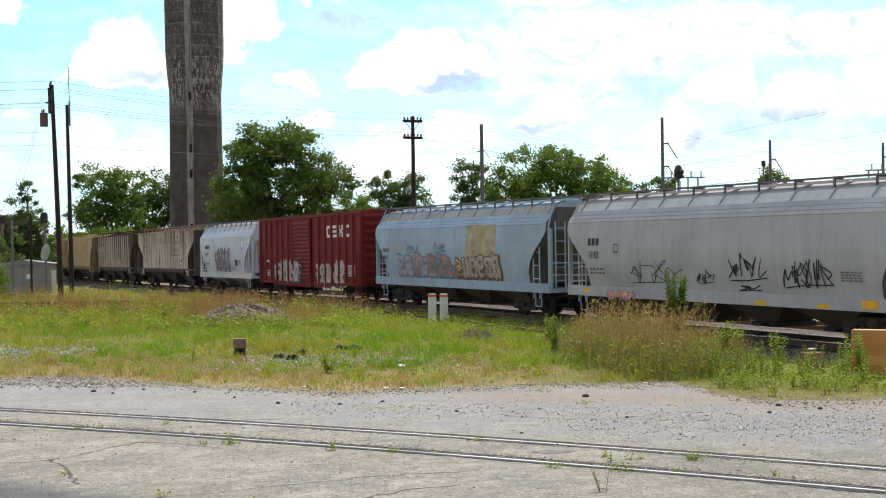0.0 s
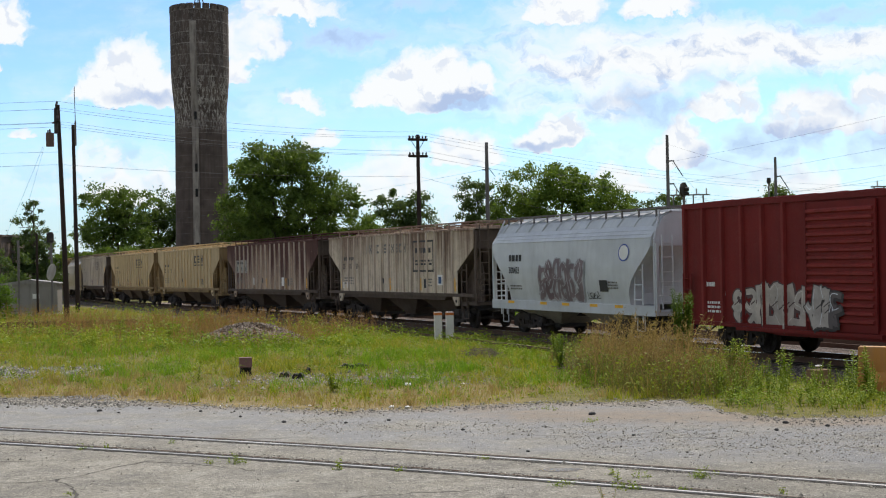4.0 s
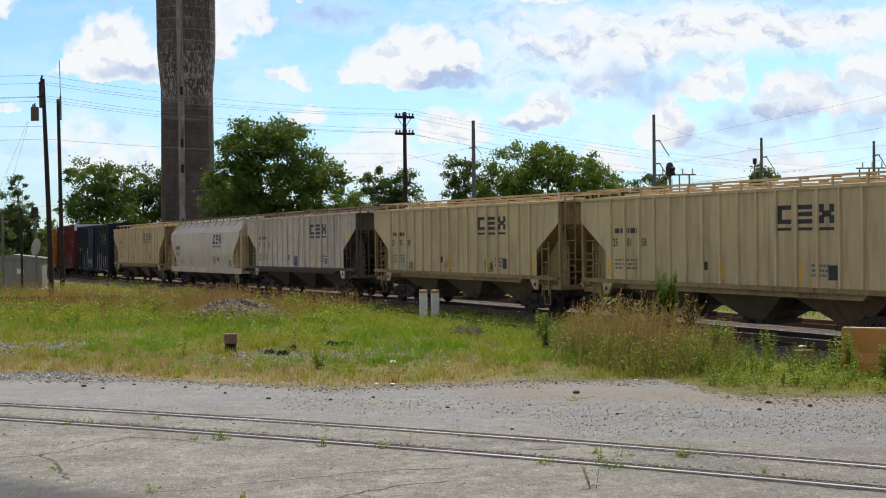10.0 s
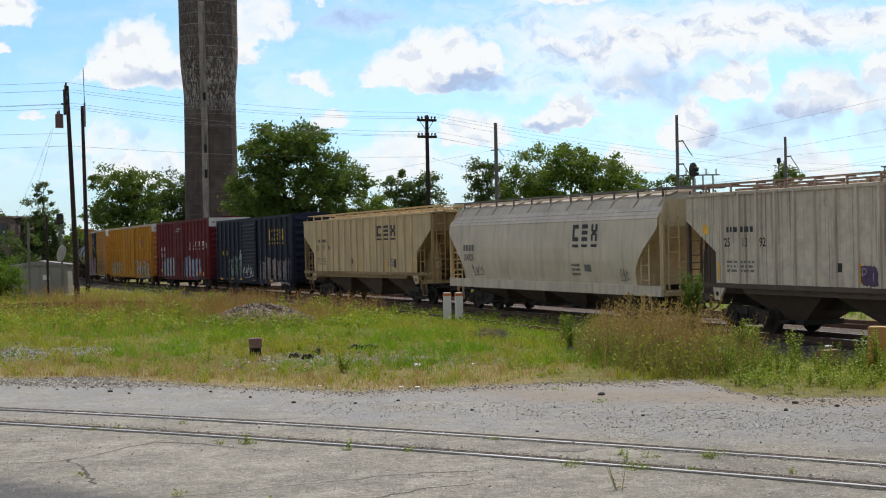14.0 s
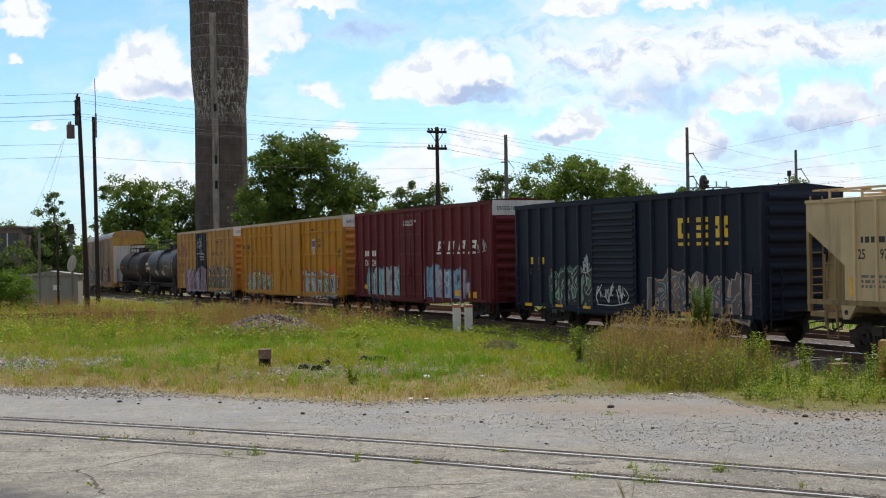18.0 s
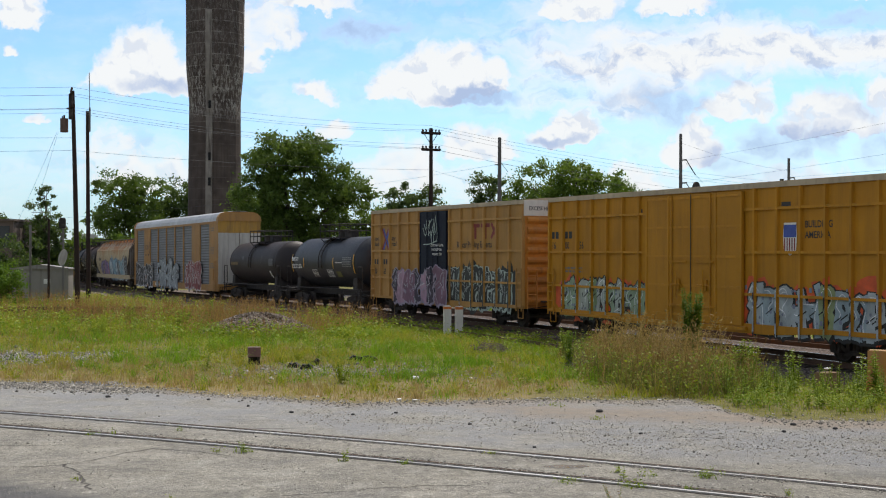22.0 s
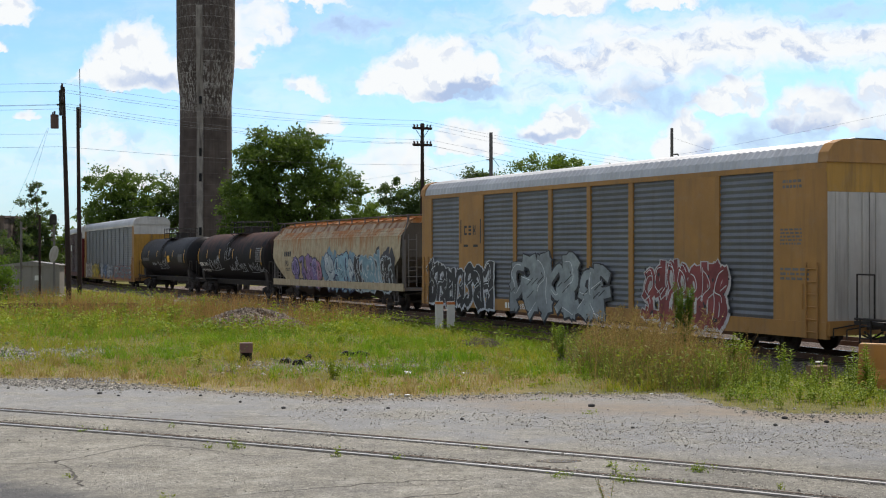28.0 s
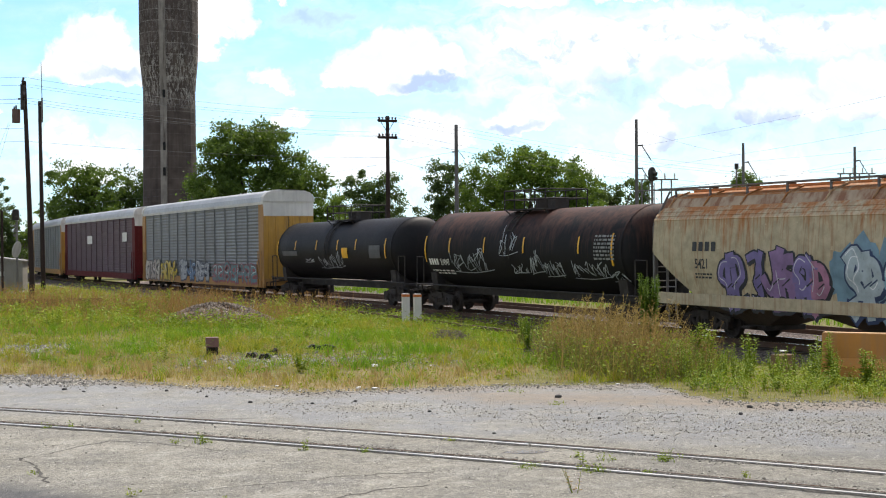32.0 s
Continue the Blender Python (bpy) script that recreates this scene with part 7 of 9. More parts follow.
    for i, (a, b, z0, z1, n) in enumerate(((-4.9, -1.6, 1.8, 2.6, 7), (-0.8, 0.5, 2.5, 3.5, 4), (-0.1, 1.0, 1.75, 2.1, 4), (1.2, 2.2, 1.8, 2.6, 4), (2.2, 3.4, 1.7, 2.2, 5), (4.0, 6.3, 1.7, 2.3, 7), (6.3, 7.2, 1.6, 2.0, 3))):
        W(scrawl(c, a, b, z0, z1, (0.42, 0.45, 0.48), 170 + i, Y, 0.035, n), ty)
    W(bars(c, small_print(5.6, 2.3, 1.2, 0.9, 7, 44), paint("dull_print", (0.25, 0.25, 0.25)), Y, "data_panel"), ty)
    c, ty = tank_car(-331.56, "long plain black tank car with yellow stripes", TANKB, 15.5, 1.50, 2.60)
    W(bars(c, [(x, x + 0.09, 2.6, 3.1) for x in (-4.6, -1.7, 1.0, 3.2)] + [(-7.2, -7.1, 2.2, 3.1), (6.5, 6.6, 2.2, 3.1), (1.6, 2.3, 2.2, 2.7)], YELLOW_TAPE, Y, "reflector"), ty)
    for i, (a, b, z0, z1, n) in enumerate(((-3.2, -2.2, 2.0, 2.2, 3), (-1.5, 0.6, 1.75, 2.3, 5), (0.4, 1.6, 1.8, 2.5, 4))):
        W(scrawl(c, a, b, z0, z1, (0.42, 0.44, 0.46), 180 + i, Y, 0.035, n), ty)
    W(bars(c, [(4.8, 6.0, 2.2, 2.8), (-6.4, -4.3, 2.3, 2.55)], paint("dull_plate", (0.10, 0.10, 0.10)), Y, "dull_plate"), ty)
    # autoracks at the rear
    c = autorack(-353.9, "grey corrugated autorack car with yellow ends and low graffiti", SCREENL, RACKY, RACKROOF, CAPW, 26.0, 6.05, end_low=ENDY, lip=CAPW)
    graffiti(c, -12.0, -8.4, 0.7, 1.9, [(0.50, 0.46, 0.40), (0.42, 0.36, 0.32)], (0.10, 0.09, 0.09), 191, -1.55, 3)
    graffiti(c, -8.0, -4.0, 0.7, 1.8, [(0.58, 0.42, 0.03), (0.55, 0.40, 0.05)], (0.12, 0.11, 0.05), 192, -1.55, 3)
    graffiti(c, -3.6, 3.0, 0.8, 1.9, [(0.12, 0.20, 0.32), (0.34, 0.36, 0.38)], (0.07, 0.08, 0.12), 193, -1.55, 5)
    graffiti(c, 3.6, 12.0, 0.8, 1.8, [(0.12, 0.22, 0.23), (0.16, 0.2, 0.2)], (0.30, 0.09, 0.10), 194, -1.55, 5)
    c = autorack(-382.6, "dull purple-brown autorack car with corrugated screens", SCREENP, MAROON, RACKROOF, CAPW, 27.0, 6.05, end_low=MAROON, lip=CAPW)
    bars(c, [(-3.5, -1.5, 3.3, 4.0), (9.5, 11.0, 3.4, 4.1)], WHITE_STENCIL, -1.53, "white_mark")
    autorack(-411.3, "grey autorack car with yellow end posts", SCREENL, RACKY, RACKROOF, CAPW, 27.0, 6.05, end_low=ENDY, lip=CAPW)
    autorack(-440.0, "brown-grey autorack car with yellow end posts", SCREENP, RACKY, RACKROOF, CAPW, 27.0, 6.05, end_low=ENDY, lip=CAPW)


build_train()

# ---- water tower ----


def build_tower():
    n = Nodes("stained_concrete")
    v = n.coords(False)
    sep = n.node("ShaderNodeSeparateXYZ", {0: v})
    z = sep.outputs[2]
    c = n.mix(n.ramp(n.noise(v, 0.5, 6, 0.6), 0.35, 0.65), (0.060, 0.046, 0.041), (0.105, 0.084, 0.074))
    c = n.mix(n.ramp(n.noise(n.scaled(v, (1.6, 1.6, 0.12)), 1.5, 5), 0.45, 0.7, 0, 0.6), c, (0.045, 0.038, 0.035))
    # form joints every lift, whitened by lime here and there
    lift = n.math(n.math(z, 1.25, "DIVIDE"), 0.0, "FRACT")
    broken = n.noise(v, 1.4, 5, 0.7)
    joint = n.math(n.ramp(lift, 0.0, 0.09, 1.0, 0.0), n.ramp(broken, 0.42, 0.6, 0.15, 0.9))
    c = n.mix(n.math(joint, n.ramp(z, 17.0, 22.0, 0.2, 1.0)), c, (0.36, 0.34, 0.31))
    # lime runs below the tank's floor
    wob = n.node("ShaderNodeVectorMath", {0: n.scaled(v, (1.0, 1.0, 0.22)), 1: n.scaled(n.node("ShaderNodeTexNoise", {"Vector": v, "Scale": 2.2, "Detail": 3.0}).outputs["Color"], (0.30, 0.30, 0.0))}, operation="ADD").outputs[0]
    runs = n.noise(wob, 5.2, 5, 0.6)
    thin = n.math(n.ramp(runs, 0.50, 0.55), n.ramp(runs, 0.66, 0.58))
    zone = n.math(n.ramp(z, 18.6, 20.5), n.ramp(z, 27.0, 23.5, 0.3, 1.0))
    c = n.mix(n.math(n.math(thin, n.ramp(broken, 0.36, 0.56, 0.25, 1.0)), n.math(zone, 0.9)), c, (0.40, 0.38, 0.35))
    n.bump(n.noise(v, 6, 6), 0.3, 0.05)
    n.done(c, 0.9, 0, 0.25)
    pale = weathered("lime_streaked_concrete", (0.30, 0.275, 0.245), (0.065, 0.052, 0.046), 0.85, 1.0, rough=0.9)
    t = thing("water_tower", "tall dark stained concrete water tower with a notched rim", "water tower", at=pose(-27.8, 147.6, -1.2))
    prof = [(3.12, 0), (3.0, 8), (2.90, 17), (2.88, 21.0), (2.98, 22.4), (3.16, 24.2), (3.24, 26), (3.27, 32.6)]
    bm = bmesh.new()
    k = 40
    zz = np.linspace(0, 32.6, 60)
    rings = []
    for q in zz:
        r = float(np.interp(q, [p[1] for p in prof], [p[0] for p in prof]))
        rings.append([bm.verts.new((r * (1 + 0.006 * ((i % 2) * 2 - 1)) * math.cos(2 * math.pi * i / k), r * (1 + 0.006 * ((i % 2) * 2 - 1)) * math.sin(2 * math.pi * i / k), q)) for i in range(k)])
    for a, b in zip(rings, rings[1:]):
        for i in range(k):
            bm.faces.new((a[i], a[(i + 1) % k], b[(i + 1) % k], b[i]))
    bm.faces.new(rings[-1])
    part("shaft", bm, n.m, t)
    for i in range(22):
        a = 2 * math.pi * i / 22
        shared("rim_tooth", "rim_tooth", lambda: boxes([(2.95, 3.3, -0.36, 0.36, 32.6, 33.2)]), n.m, t, pose(0, 0, 0, 0, 0, math.degrees(a)))
    bm = bmesh.new()
    prev = None
    for q in np.linspace(0, 31.2, 50):
        r = float(np.interp(q, [p[1] for p in prof], [p[0] for p in prof])) + 0.06
        w = 0.36
        cur = [bm.verts.new((u, -math.sqrt(r * r - u * u) - o, q)) for u, o in ((-w, -0.1), (-w, 0.05), (w, 0.05), (w, -0.1))]
        if prev:
            for j in range(3):
                bm.faces.new((prev[j], prev[j + 1], cur[j + 1], cur[j]))
        prev = cur
    pl = part("pilaster", bm, pale, t)
    pl.rotation_euler = (0, 0, radians(-2))
    hole = paint("window_dark", (0.008, 0.008, 0.009), 0.8)
    for q, r in ((20.6, 2.95), (12.0, 3.02), (14.8, 2.98), (6.0, 3.08)):
        part("slit_window", boxes([(-0.16, 0.12, -r - 0.16, -r, q - 0.4, q + 0.5)]), hole, t)
    part("roof_frame", rods([((-0.9, 0, 32.6), (0, 0, 35.4), 0.06), ((0.9, 0, 32.6), (0, 0, 35.4), 0.06), ((0, -0.9, 32.6), (0, 0, 35.4), 0.06), ((0, 0.9, 32.6), (0, 0, 35.4), 0.06)]), GALV, t)


build_tower()

# ---- poles and wires ----
POLE = weathered("creosoted_pole", (0.040, 0.027, 0.023), (0.02, 0.014, 0.012), 0.4, 0.5, rough=0.9, dust=0.05, spec=0.2)
POLE_GREY = weathered("grey_pole", (0.13, 0.125, 0.125), (0.07, 0.06, 0.055), 0.3, 0.4, rough=0.8)
PORCELAIN = paint("brown_porcelain", (0.06, 0.03, 0.025), 0.25)
WIRE = paint("wire", (0.10, 0.105, 0.112), 0.7, spec=0.2)
TRANSF = paint("transformer_rust", (0.11, 0.065, 0.05), 0.6)


def pole(x, y, z1, label, mat, r=0.17, lean=(0, 0), z0=None):
    z0 = ground_z(x, y) if z0 is None else z0
    p = thing("utility_pole", label, "utility pole", "poles of the overhead lines", at=pose(x, y, z0))
    h = z1 - z0
    pts = [(lean[0] * (i / 8) ** 1.2, lean[1] * i / 8, h * i / 8 if i else -0.3) for i in range(9)]
    part("shaft", tube(bmesh.new(), pts, [r * (1.15 - 0.4 * i / 8) for i in range(9)], 10), mat, p, smooth=50)
    return p, h


def crossarm(p, z, w, off, yaw, lean_x=0.0, pins=6):
    bm = box(bmesh.new(), -w / 2, w / 2, -0.06, 0.06, -0.07, 0.07)
    a = part("crossarm", bm, POLE, p)
    a.matrix_basis = pose(lean_x, off, z, 0, 0, yaw)
    for i in range(pins):
        x = -w / 2 + 0.1 + (w - 0.2) * i / (pins - 1)
        part("insulator", rods([((x, 0, 0.07), (x, 0, 0.2), 0.03), ((x, 0, 0.16), (x, 0, 0.26), 0.055)], 8), PORCELAIN, a)
    return a


def build_poles():
    p, h = pole(-21.05, 71.6, 11.9, "leaning dark wooden pole with transformer and crossarm", POLE, 0.135, (-0.32, 0))
    crossarm(p, h - 0.15, 1.6, 0.1, 109, -0.42, 4)
    crossarm(p, h - 0.9, 1.5, 0.1, 109, -0.40, 4)
    t = part("transformer", rods([((-0.75, -0.1, h - 2.3), (-0.75, -0.1, h - 1.55), 0.22)], 14), TRANSF, p)
    part("bushing", rods([((-0.75, -0.1, h - 1.55), (-0.75, -0.1, h - 1.35), 0.05), ((-0.85, -0.1, h - 1.55), (-0.85, -0.1, h - 1.4), 0.04)]), PORCELAIN, t)
    part("cable", rods([((-0.36, -0.2, h - 0.2), (-0.36, -0.2, h - 1.6), 0.12), ((-0.6, -0.15, h - 1.0), (-0.3, -0.15, h - 1.0), 0.05)], 8), BLACK, p)
    p, h = pole(-24.45, 85.6, 12.3, "tall plain dark wooden pole", POLE, 0.135, (-0.12, 0))
    part("whip_antenna", rods([((0.1, -0.2, h - 1.4), (0.1, -0.2, h + 0.2), 0.06), ((0.1, -0.2, h + 0.2), (0.06, -0.2, h + 2.5), 0.025)]), GALV, p)
    p, h = pole(-2.05, 94.0, 12.0, "dark wooden pole with two crossarms and insulators", POLE, 0.16)
    for z in (h - 0.35, h - 1.55):
        a = crossarm(p, z, 1.5, -0.15, 22)
        crossarm(p, z - 0.02, 1.4, 0.15, 22)
    part("arm_brace", rods([((-0.5, -0.1, h - 0.4), (0, -0.1, h - 1.2), 0.025), ((0.5, -0.1, h - 0.4), (0, -0.1, h - 1.2), 0.025), ((0, -0.2, h - 3.3), (0, 0.1, h - 3.3), 0.06)]), POLE, p)
    p, h = pole(3.4, 110.0, 12.75, "weathered grey pole with a side bracket", POLE_GREY, 0.19)
    part("bracket", rods([((-0.4, 0, h - 2.3), (0.1, 0, h - 2.3), 0.06), ((0.1, 0, h - 2.1), (0.7, 0, h - 2.9), 0.03)]), POLE_GREY, p)
    for x, y, z, br in ((19.25, 113.4, 13.4, (2.3, 4.3, 6.3)), (31.8, 126.0, 12.2, (1.9,)), (43.4, 128.0, 11.9, (1.4,))):
        p, h = pole(x, y, z, "slender grey steel pole with angled line brackets", POLE_GREY, 0.17)
        for q in br:
            part("bracket", rods([((0, 0, h - q), (0.55, 0, h - q + 0.05), 0.07), ((0.5, 0, h - q), (1.3, 0, h - q - 1.3), 0.045)]), POLE_GREY, p)
    p, h = pole(-12.1, 130, 7.6, "small lamp pole among the trees", POLE_GREY, 0.13)
    part("lamp_arm", rods([((0, 0, h - 0.4), (1.6, 0, h - 0.1), 0.05)]), POLE_GREY, p)


build_poles()


def span(a, b, sag, name="power_line", r=0.0075):
    a, b = Vector(a), Vector(b)
    bm = bmesh.new()
    n = 14
    pts = [a.lerp(b, i / n) - Vector((0, 0, sag * 4 * (i / n) * (1 - i / n))) for i in range(n + 1)]
    tube(bm, pts, r, 4)
    return tagged(part(name, bm, WIRE), "thin dark overhead wire strung between poles", "power line", "overhead wires")


def build_wires():
    A, C, R = (-21.37, 71.6), (-2.05, 94.0), (19.3, 113.4)
    for i, (za, zc, dx) in enumerate(((12.1, 12.2, 0.0), (11.75, 11.85, 0.6), (11.6, 11.8, -0.5), (11.0, 10.8, 0.5), (10.85, 10.6, -0.4), (10.7, 10.5, 0.1))):
        span((A[0] + dx * 0.4, A[1] + dx, za), (C[0] + dx, C[1] - dx * 0.4, zc), 0.45)
        span((A[0] + dx * 0.4, A[1] + dx, za), (-60, 58 + dx * 2, za + 0.6), 0.8)
        span((C[0] + dx, C[1] - dx * 0.4, zc), (60 + dx, 150 + 2 * dx, zc - 1.7 - 0.25 * i), 1.6)
    span((A[0] + 0.1, A[1], 8.6), (C[0], C[1], 9.0), 0.25)
    span((A[0], A[1], 8.6), (-60, 56, 8.2), 0.4)
    span((A[0], A[1], 9.3), (-60, 60, 9.6), 0.4)
    span((C[0], C[1], 9.0), (18, 130, 6.0), 0.3)
    span((3.4, 110, 10.5), (-40, 122, 6.0), 0.6)
    for zr, dz in ((11.1, 6.2), (9.1, 5.2), (7.2, 3.9)):
        span((R[0] + 0.5, R[1], zr), (52, 84, zr + dz), 0.5)
    span((32.2, 126, 10.4), (70, 100, 14.0), 0.5)
    span((43.9, 128, 10.5), (20, 125, 7.5), 0.4)
    span((43.9, 128, 10.5), (75, 110, 13.5), 0.4)
    span((R[0], R[1], 12.6), (31.8, 126, 11.0), 0.3)
    span((R[0] + 0.3, R[1], 11.0), (23.5, 112, 6.0), 0.02)
    span((-22.2, 71.5, 9.6), (-27.5, 76, 1.5), 0.25, "service_drop")
    span((-22.1, 71.4, 9.6), (-25.6, 74, 1.5), 0.25, "service_drop")


build_wires()

# ---- signals, cabinet, buildings ----


def build_signals():
    gz = ground_z(16.5, 90)
    s = thing("railway_signal", "black round railway signal head on a thin grey mast", "railway signal", at=pose(16.3, 90, gz))
    h = 7.45 - gz
    part("mast", rods([((0.1, 0.2, 0), (0.1, 0.2, h + 0.3), 0.08)], 8), GALV, s)
    part("signal_disc", rods([((0.0, 0, h), (0.12, 0.02, h), 0.50)], 24), BLACK, s).matrix_basis = pose(0, 0, 0, 0, 0, -48)
    part("hood", rods([((0.1, 0, h + 0.05), (0.42, -0.05, h + 0.02), 0.15), ((0.1, 0, h - 0.28), (0.42, -0.05, h - 0.31), 0.13)], 10), BLACK, s)
    ladder(s, 0.1, 0.35, 0.2, h - 0.6, 0.42, GALV)
    gz = ground_z(24, 104)
    s = thing("relay_mast", "short mast with a small black lamp box", "railway signal", at=pose(25.7, 104, gz))
    part("mast", rods([((0, 0, 0), (0, 0, 8.6 - gz), 0.07)]), GALV, s)
    part("lamp_box", boxes([(-0.13, 0.13, -0.13, 0.13, 8.5 - gz, 8.95 - gz)]), BLACK, s)
    # steel bus structure of a small substation
    for x0, y0, z1 in ((20.5, 118, 8.4), (40, 122, 9.0)):
        gz = ground_z(x0, y0)
        b = thing("substation_frame", "pale grey steel frame with white insulators", "substation", at=pose(x0, y0, gz))
        for i in range(4):
            part("column", boxes([(i * 0.9 - 0.06, i * 0.9 + 0.06, -0.06, 0.06, 0, z1 - gz)]), GALV, b)
            part("insulator", rods([((i * 0.9 + 0.3, 0, z1 - gz), (i * 0.9 + 0.3, 0, z1 - gz + 0.5), 0.07)], 8), CAPW, b)
        part("beam", boxes([(-0.3, 3.3, -0.08, 0.08, z1 - gz - 0.12, z1 - gz), (-0.3, 3.3, -0.08, 0.08, z1 - gz - 1.1, z1 - gz - 0.98)]), GALV, b)
    # crossing signal gear at the left
    for x, y, h, head in ((-26.0, 78.6, 4.6, False), (-24.75, 78.2, 5.0, False)):
        gz = ground_z(x, y)
        s = thing("signal_mast", "thin dark steel signal mast", "signal mast", at=pose(x, y, gz))
        part("mast", rods([((0, 0, 0), (0, 0, h - gz), 0.075)], 8), POLE if x > -25 else GALV, s)
        part("footing", boxes([(-0.25, 0.25, -0.25, 0.25, -0.1, 0.25)]), GALV, s)
    gz = ground_z(-24.3, 79.5)
    s = thing("railway_signal", "black railway signal head with backing disc on pale mast", "railway signal", at=pose(-24.35, 79.5, gz))
    h = 5.0 - gz
    part("mast", rods([((0, 0.25, 0), (0, 0.25, h - 0.3), 0.07)], 8), GALV, s)
    part("signal_head", prism(bmesh.new(), [(-0.2, h - 0.55), (0.2, h - 0.55), (0.2, h - 0.05), (0.13, h + 0.1), (-0.13, h + 0.1), (-0.2, h - 0.05)], 0, 0.14), BLACK, s)
    for k in range(3):
        part("side_equipment", boxes([(-0.16, 0.02, 0.1, 0.3, h - 1.0 - 0.28 * k, h - 0.84 - 0.28 * k)]), GALV, s)
    bm = bmesh.new()
    for rad, yy in ((0.62, 0.0), (0.5, 0.07), (0.3, 0.12)):
        rod(bm, (0, yy, 0), (0, yy + 0.05, 0), rad, 24)
    d = part("dish", bm, weathered("dull_dish", (0.42, 0.40, 0.36), GRIME, 0.3, 0.3), s, "dull grey round dish")
    d.matrix_basis = pose(0.1, -0.1, h - 2.35, 0, 22, 58) @ Matrix.Diagonal((0.5, 1, 0.85, 1))
    # grey signal bungalow
    gz = ground_z(-27.4, 82)
    c = thing("signal_cabinet", "pale grey metal signal hut with a low pitched roof", "equipment hut", at=pose(-26.3, 82, gz, 0, 0, 8))
    grey = weathered("grey_hut_paint", (0.26, 0.245, 0.225), GRIME, 0.25, 0.4)
    h = 1.9 - gz
    part("hut_wall", boxes([(-1.7, 1.7, -1, 1, 0.1, h)]), grey, c)
    part("roof", prism(bmesh.new(), [(-1.85, h), (1.85, h), (1.85, h + 0.06), (0, h + 0.3), (-1.85, h + 0.06)], -1.1, 1.1), grey, c)
    part("door", boxes([(0.75, 1.45, -1.04, -1.0, 0.25, h - 0.2)]), grey, c)
    part("base", boxes([(-1.75, 1.75, -1.05, 1.05, -0.2, 0.1)]), CAPW, c)
    part("sign_plate", boxes([(0.2, 0.6, -1.02, -1.0, h - 0.9, h - 0.6)]), WHITE_STENCIL, c)
    # brick building and a long low shed behind
    brick = weathered("brown_brick", (0.15, 0.115, 0.10), (0.08, 0.06, 0.05), 0.3, 0.3, rough=0.9)
    b = thing("brick_building", "low brown brick building with a flat roof and dark windows", "building", at=pose(-55, 132, ground_z(-55, 132)))
    gz = ground_z(-55, 132)
    part("wall", boxes([(-14, 9.6, 0, 12, 0, 6.1 - gz)]), brick, b)
    part("roof_coping", boxes([(-14.2, 9.8, -0.2, 12.2, 6.1 - gz, 6.3 - gz)]), brick, b)
    for i in range(8):
        w = part("window", boxes([(-12.6 + i * 2.8, -10.4 + i * 2.8, -0.06, 0.05, 3.4 - gz, 5.6 - gz)]), paint("window_glass_dark", (0.03, 0.035, 0.04), 0.15), b)
        part("window_frame", boxes([(-11.56 + i * 2.8, -11.44 + i * 2.8, -0.09, -0.06, 3.4 - gz, 5.6 - gz)]), CAPW, w)
    gz = ground_z(-69, 208)
    b = thing("low_shed", "long low brown shed with a pale roof edge", "building", at=pose(-69, 208, gz))
    part("wall", boxes([(-6, 7, 0, 6, 0, 3.4 - gz)]), brick, b)
    part("roof", prism(bmesh.new(), [(-0.6, 3.4 - gz), (6.6, 3.4 - gz), (6.6, 3.6 - gz), (3, 4.2 - gz), (-0.6, 3.6 - gz)], -6.4, 7.4, "x"), CAPW, b)
    for i in range(4):
        part("door", boxes([(-4.6 + i * 3, -2.9 + i * 3, -0.05, 0.02, 0.1, 2.6)]), paint("shed_door", (0.09, 0.075, 0.07)), b)


build_signals()

# ---- small things in the field ----


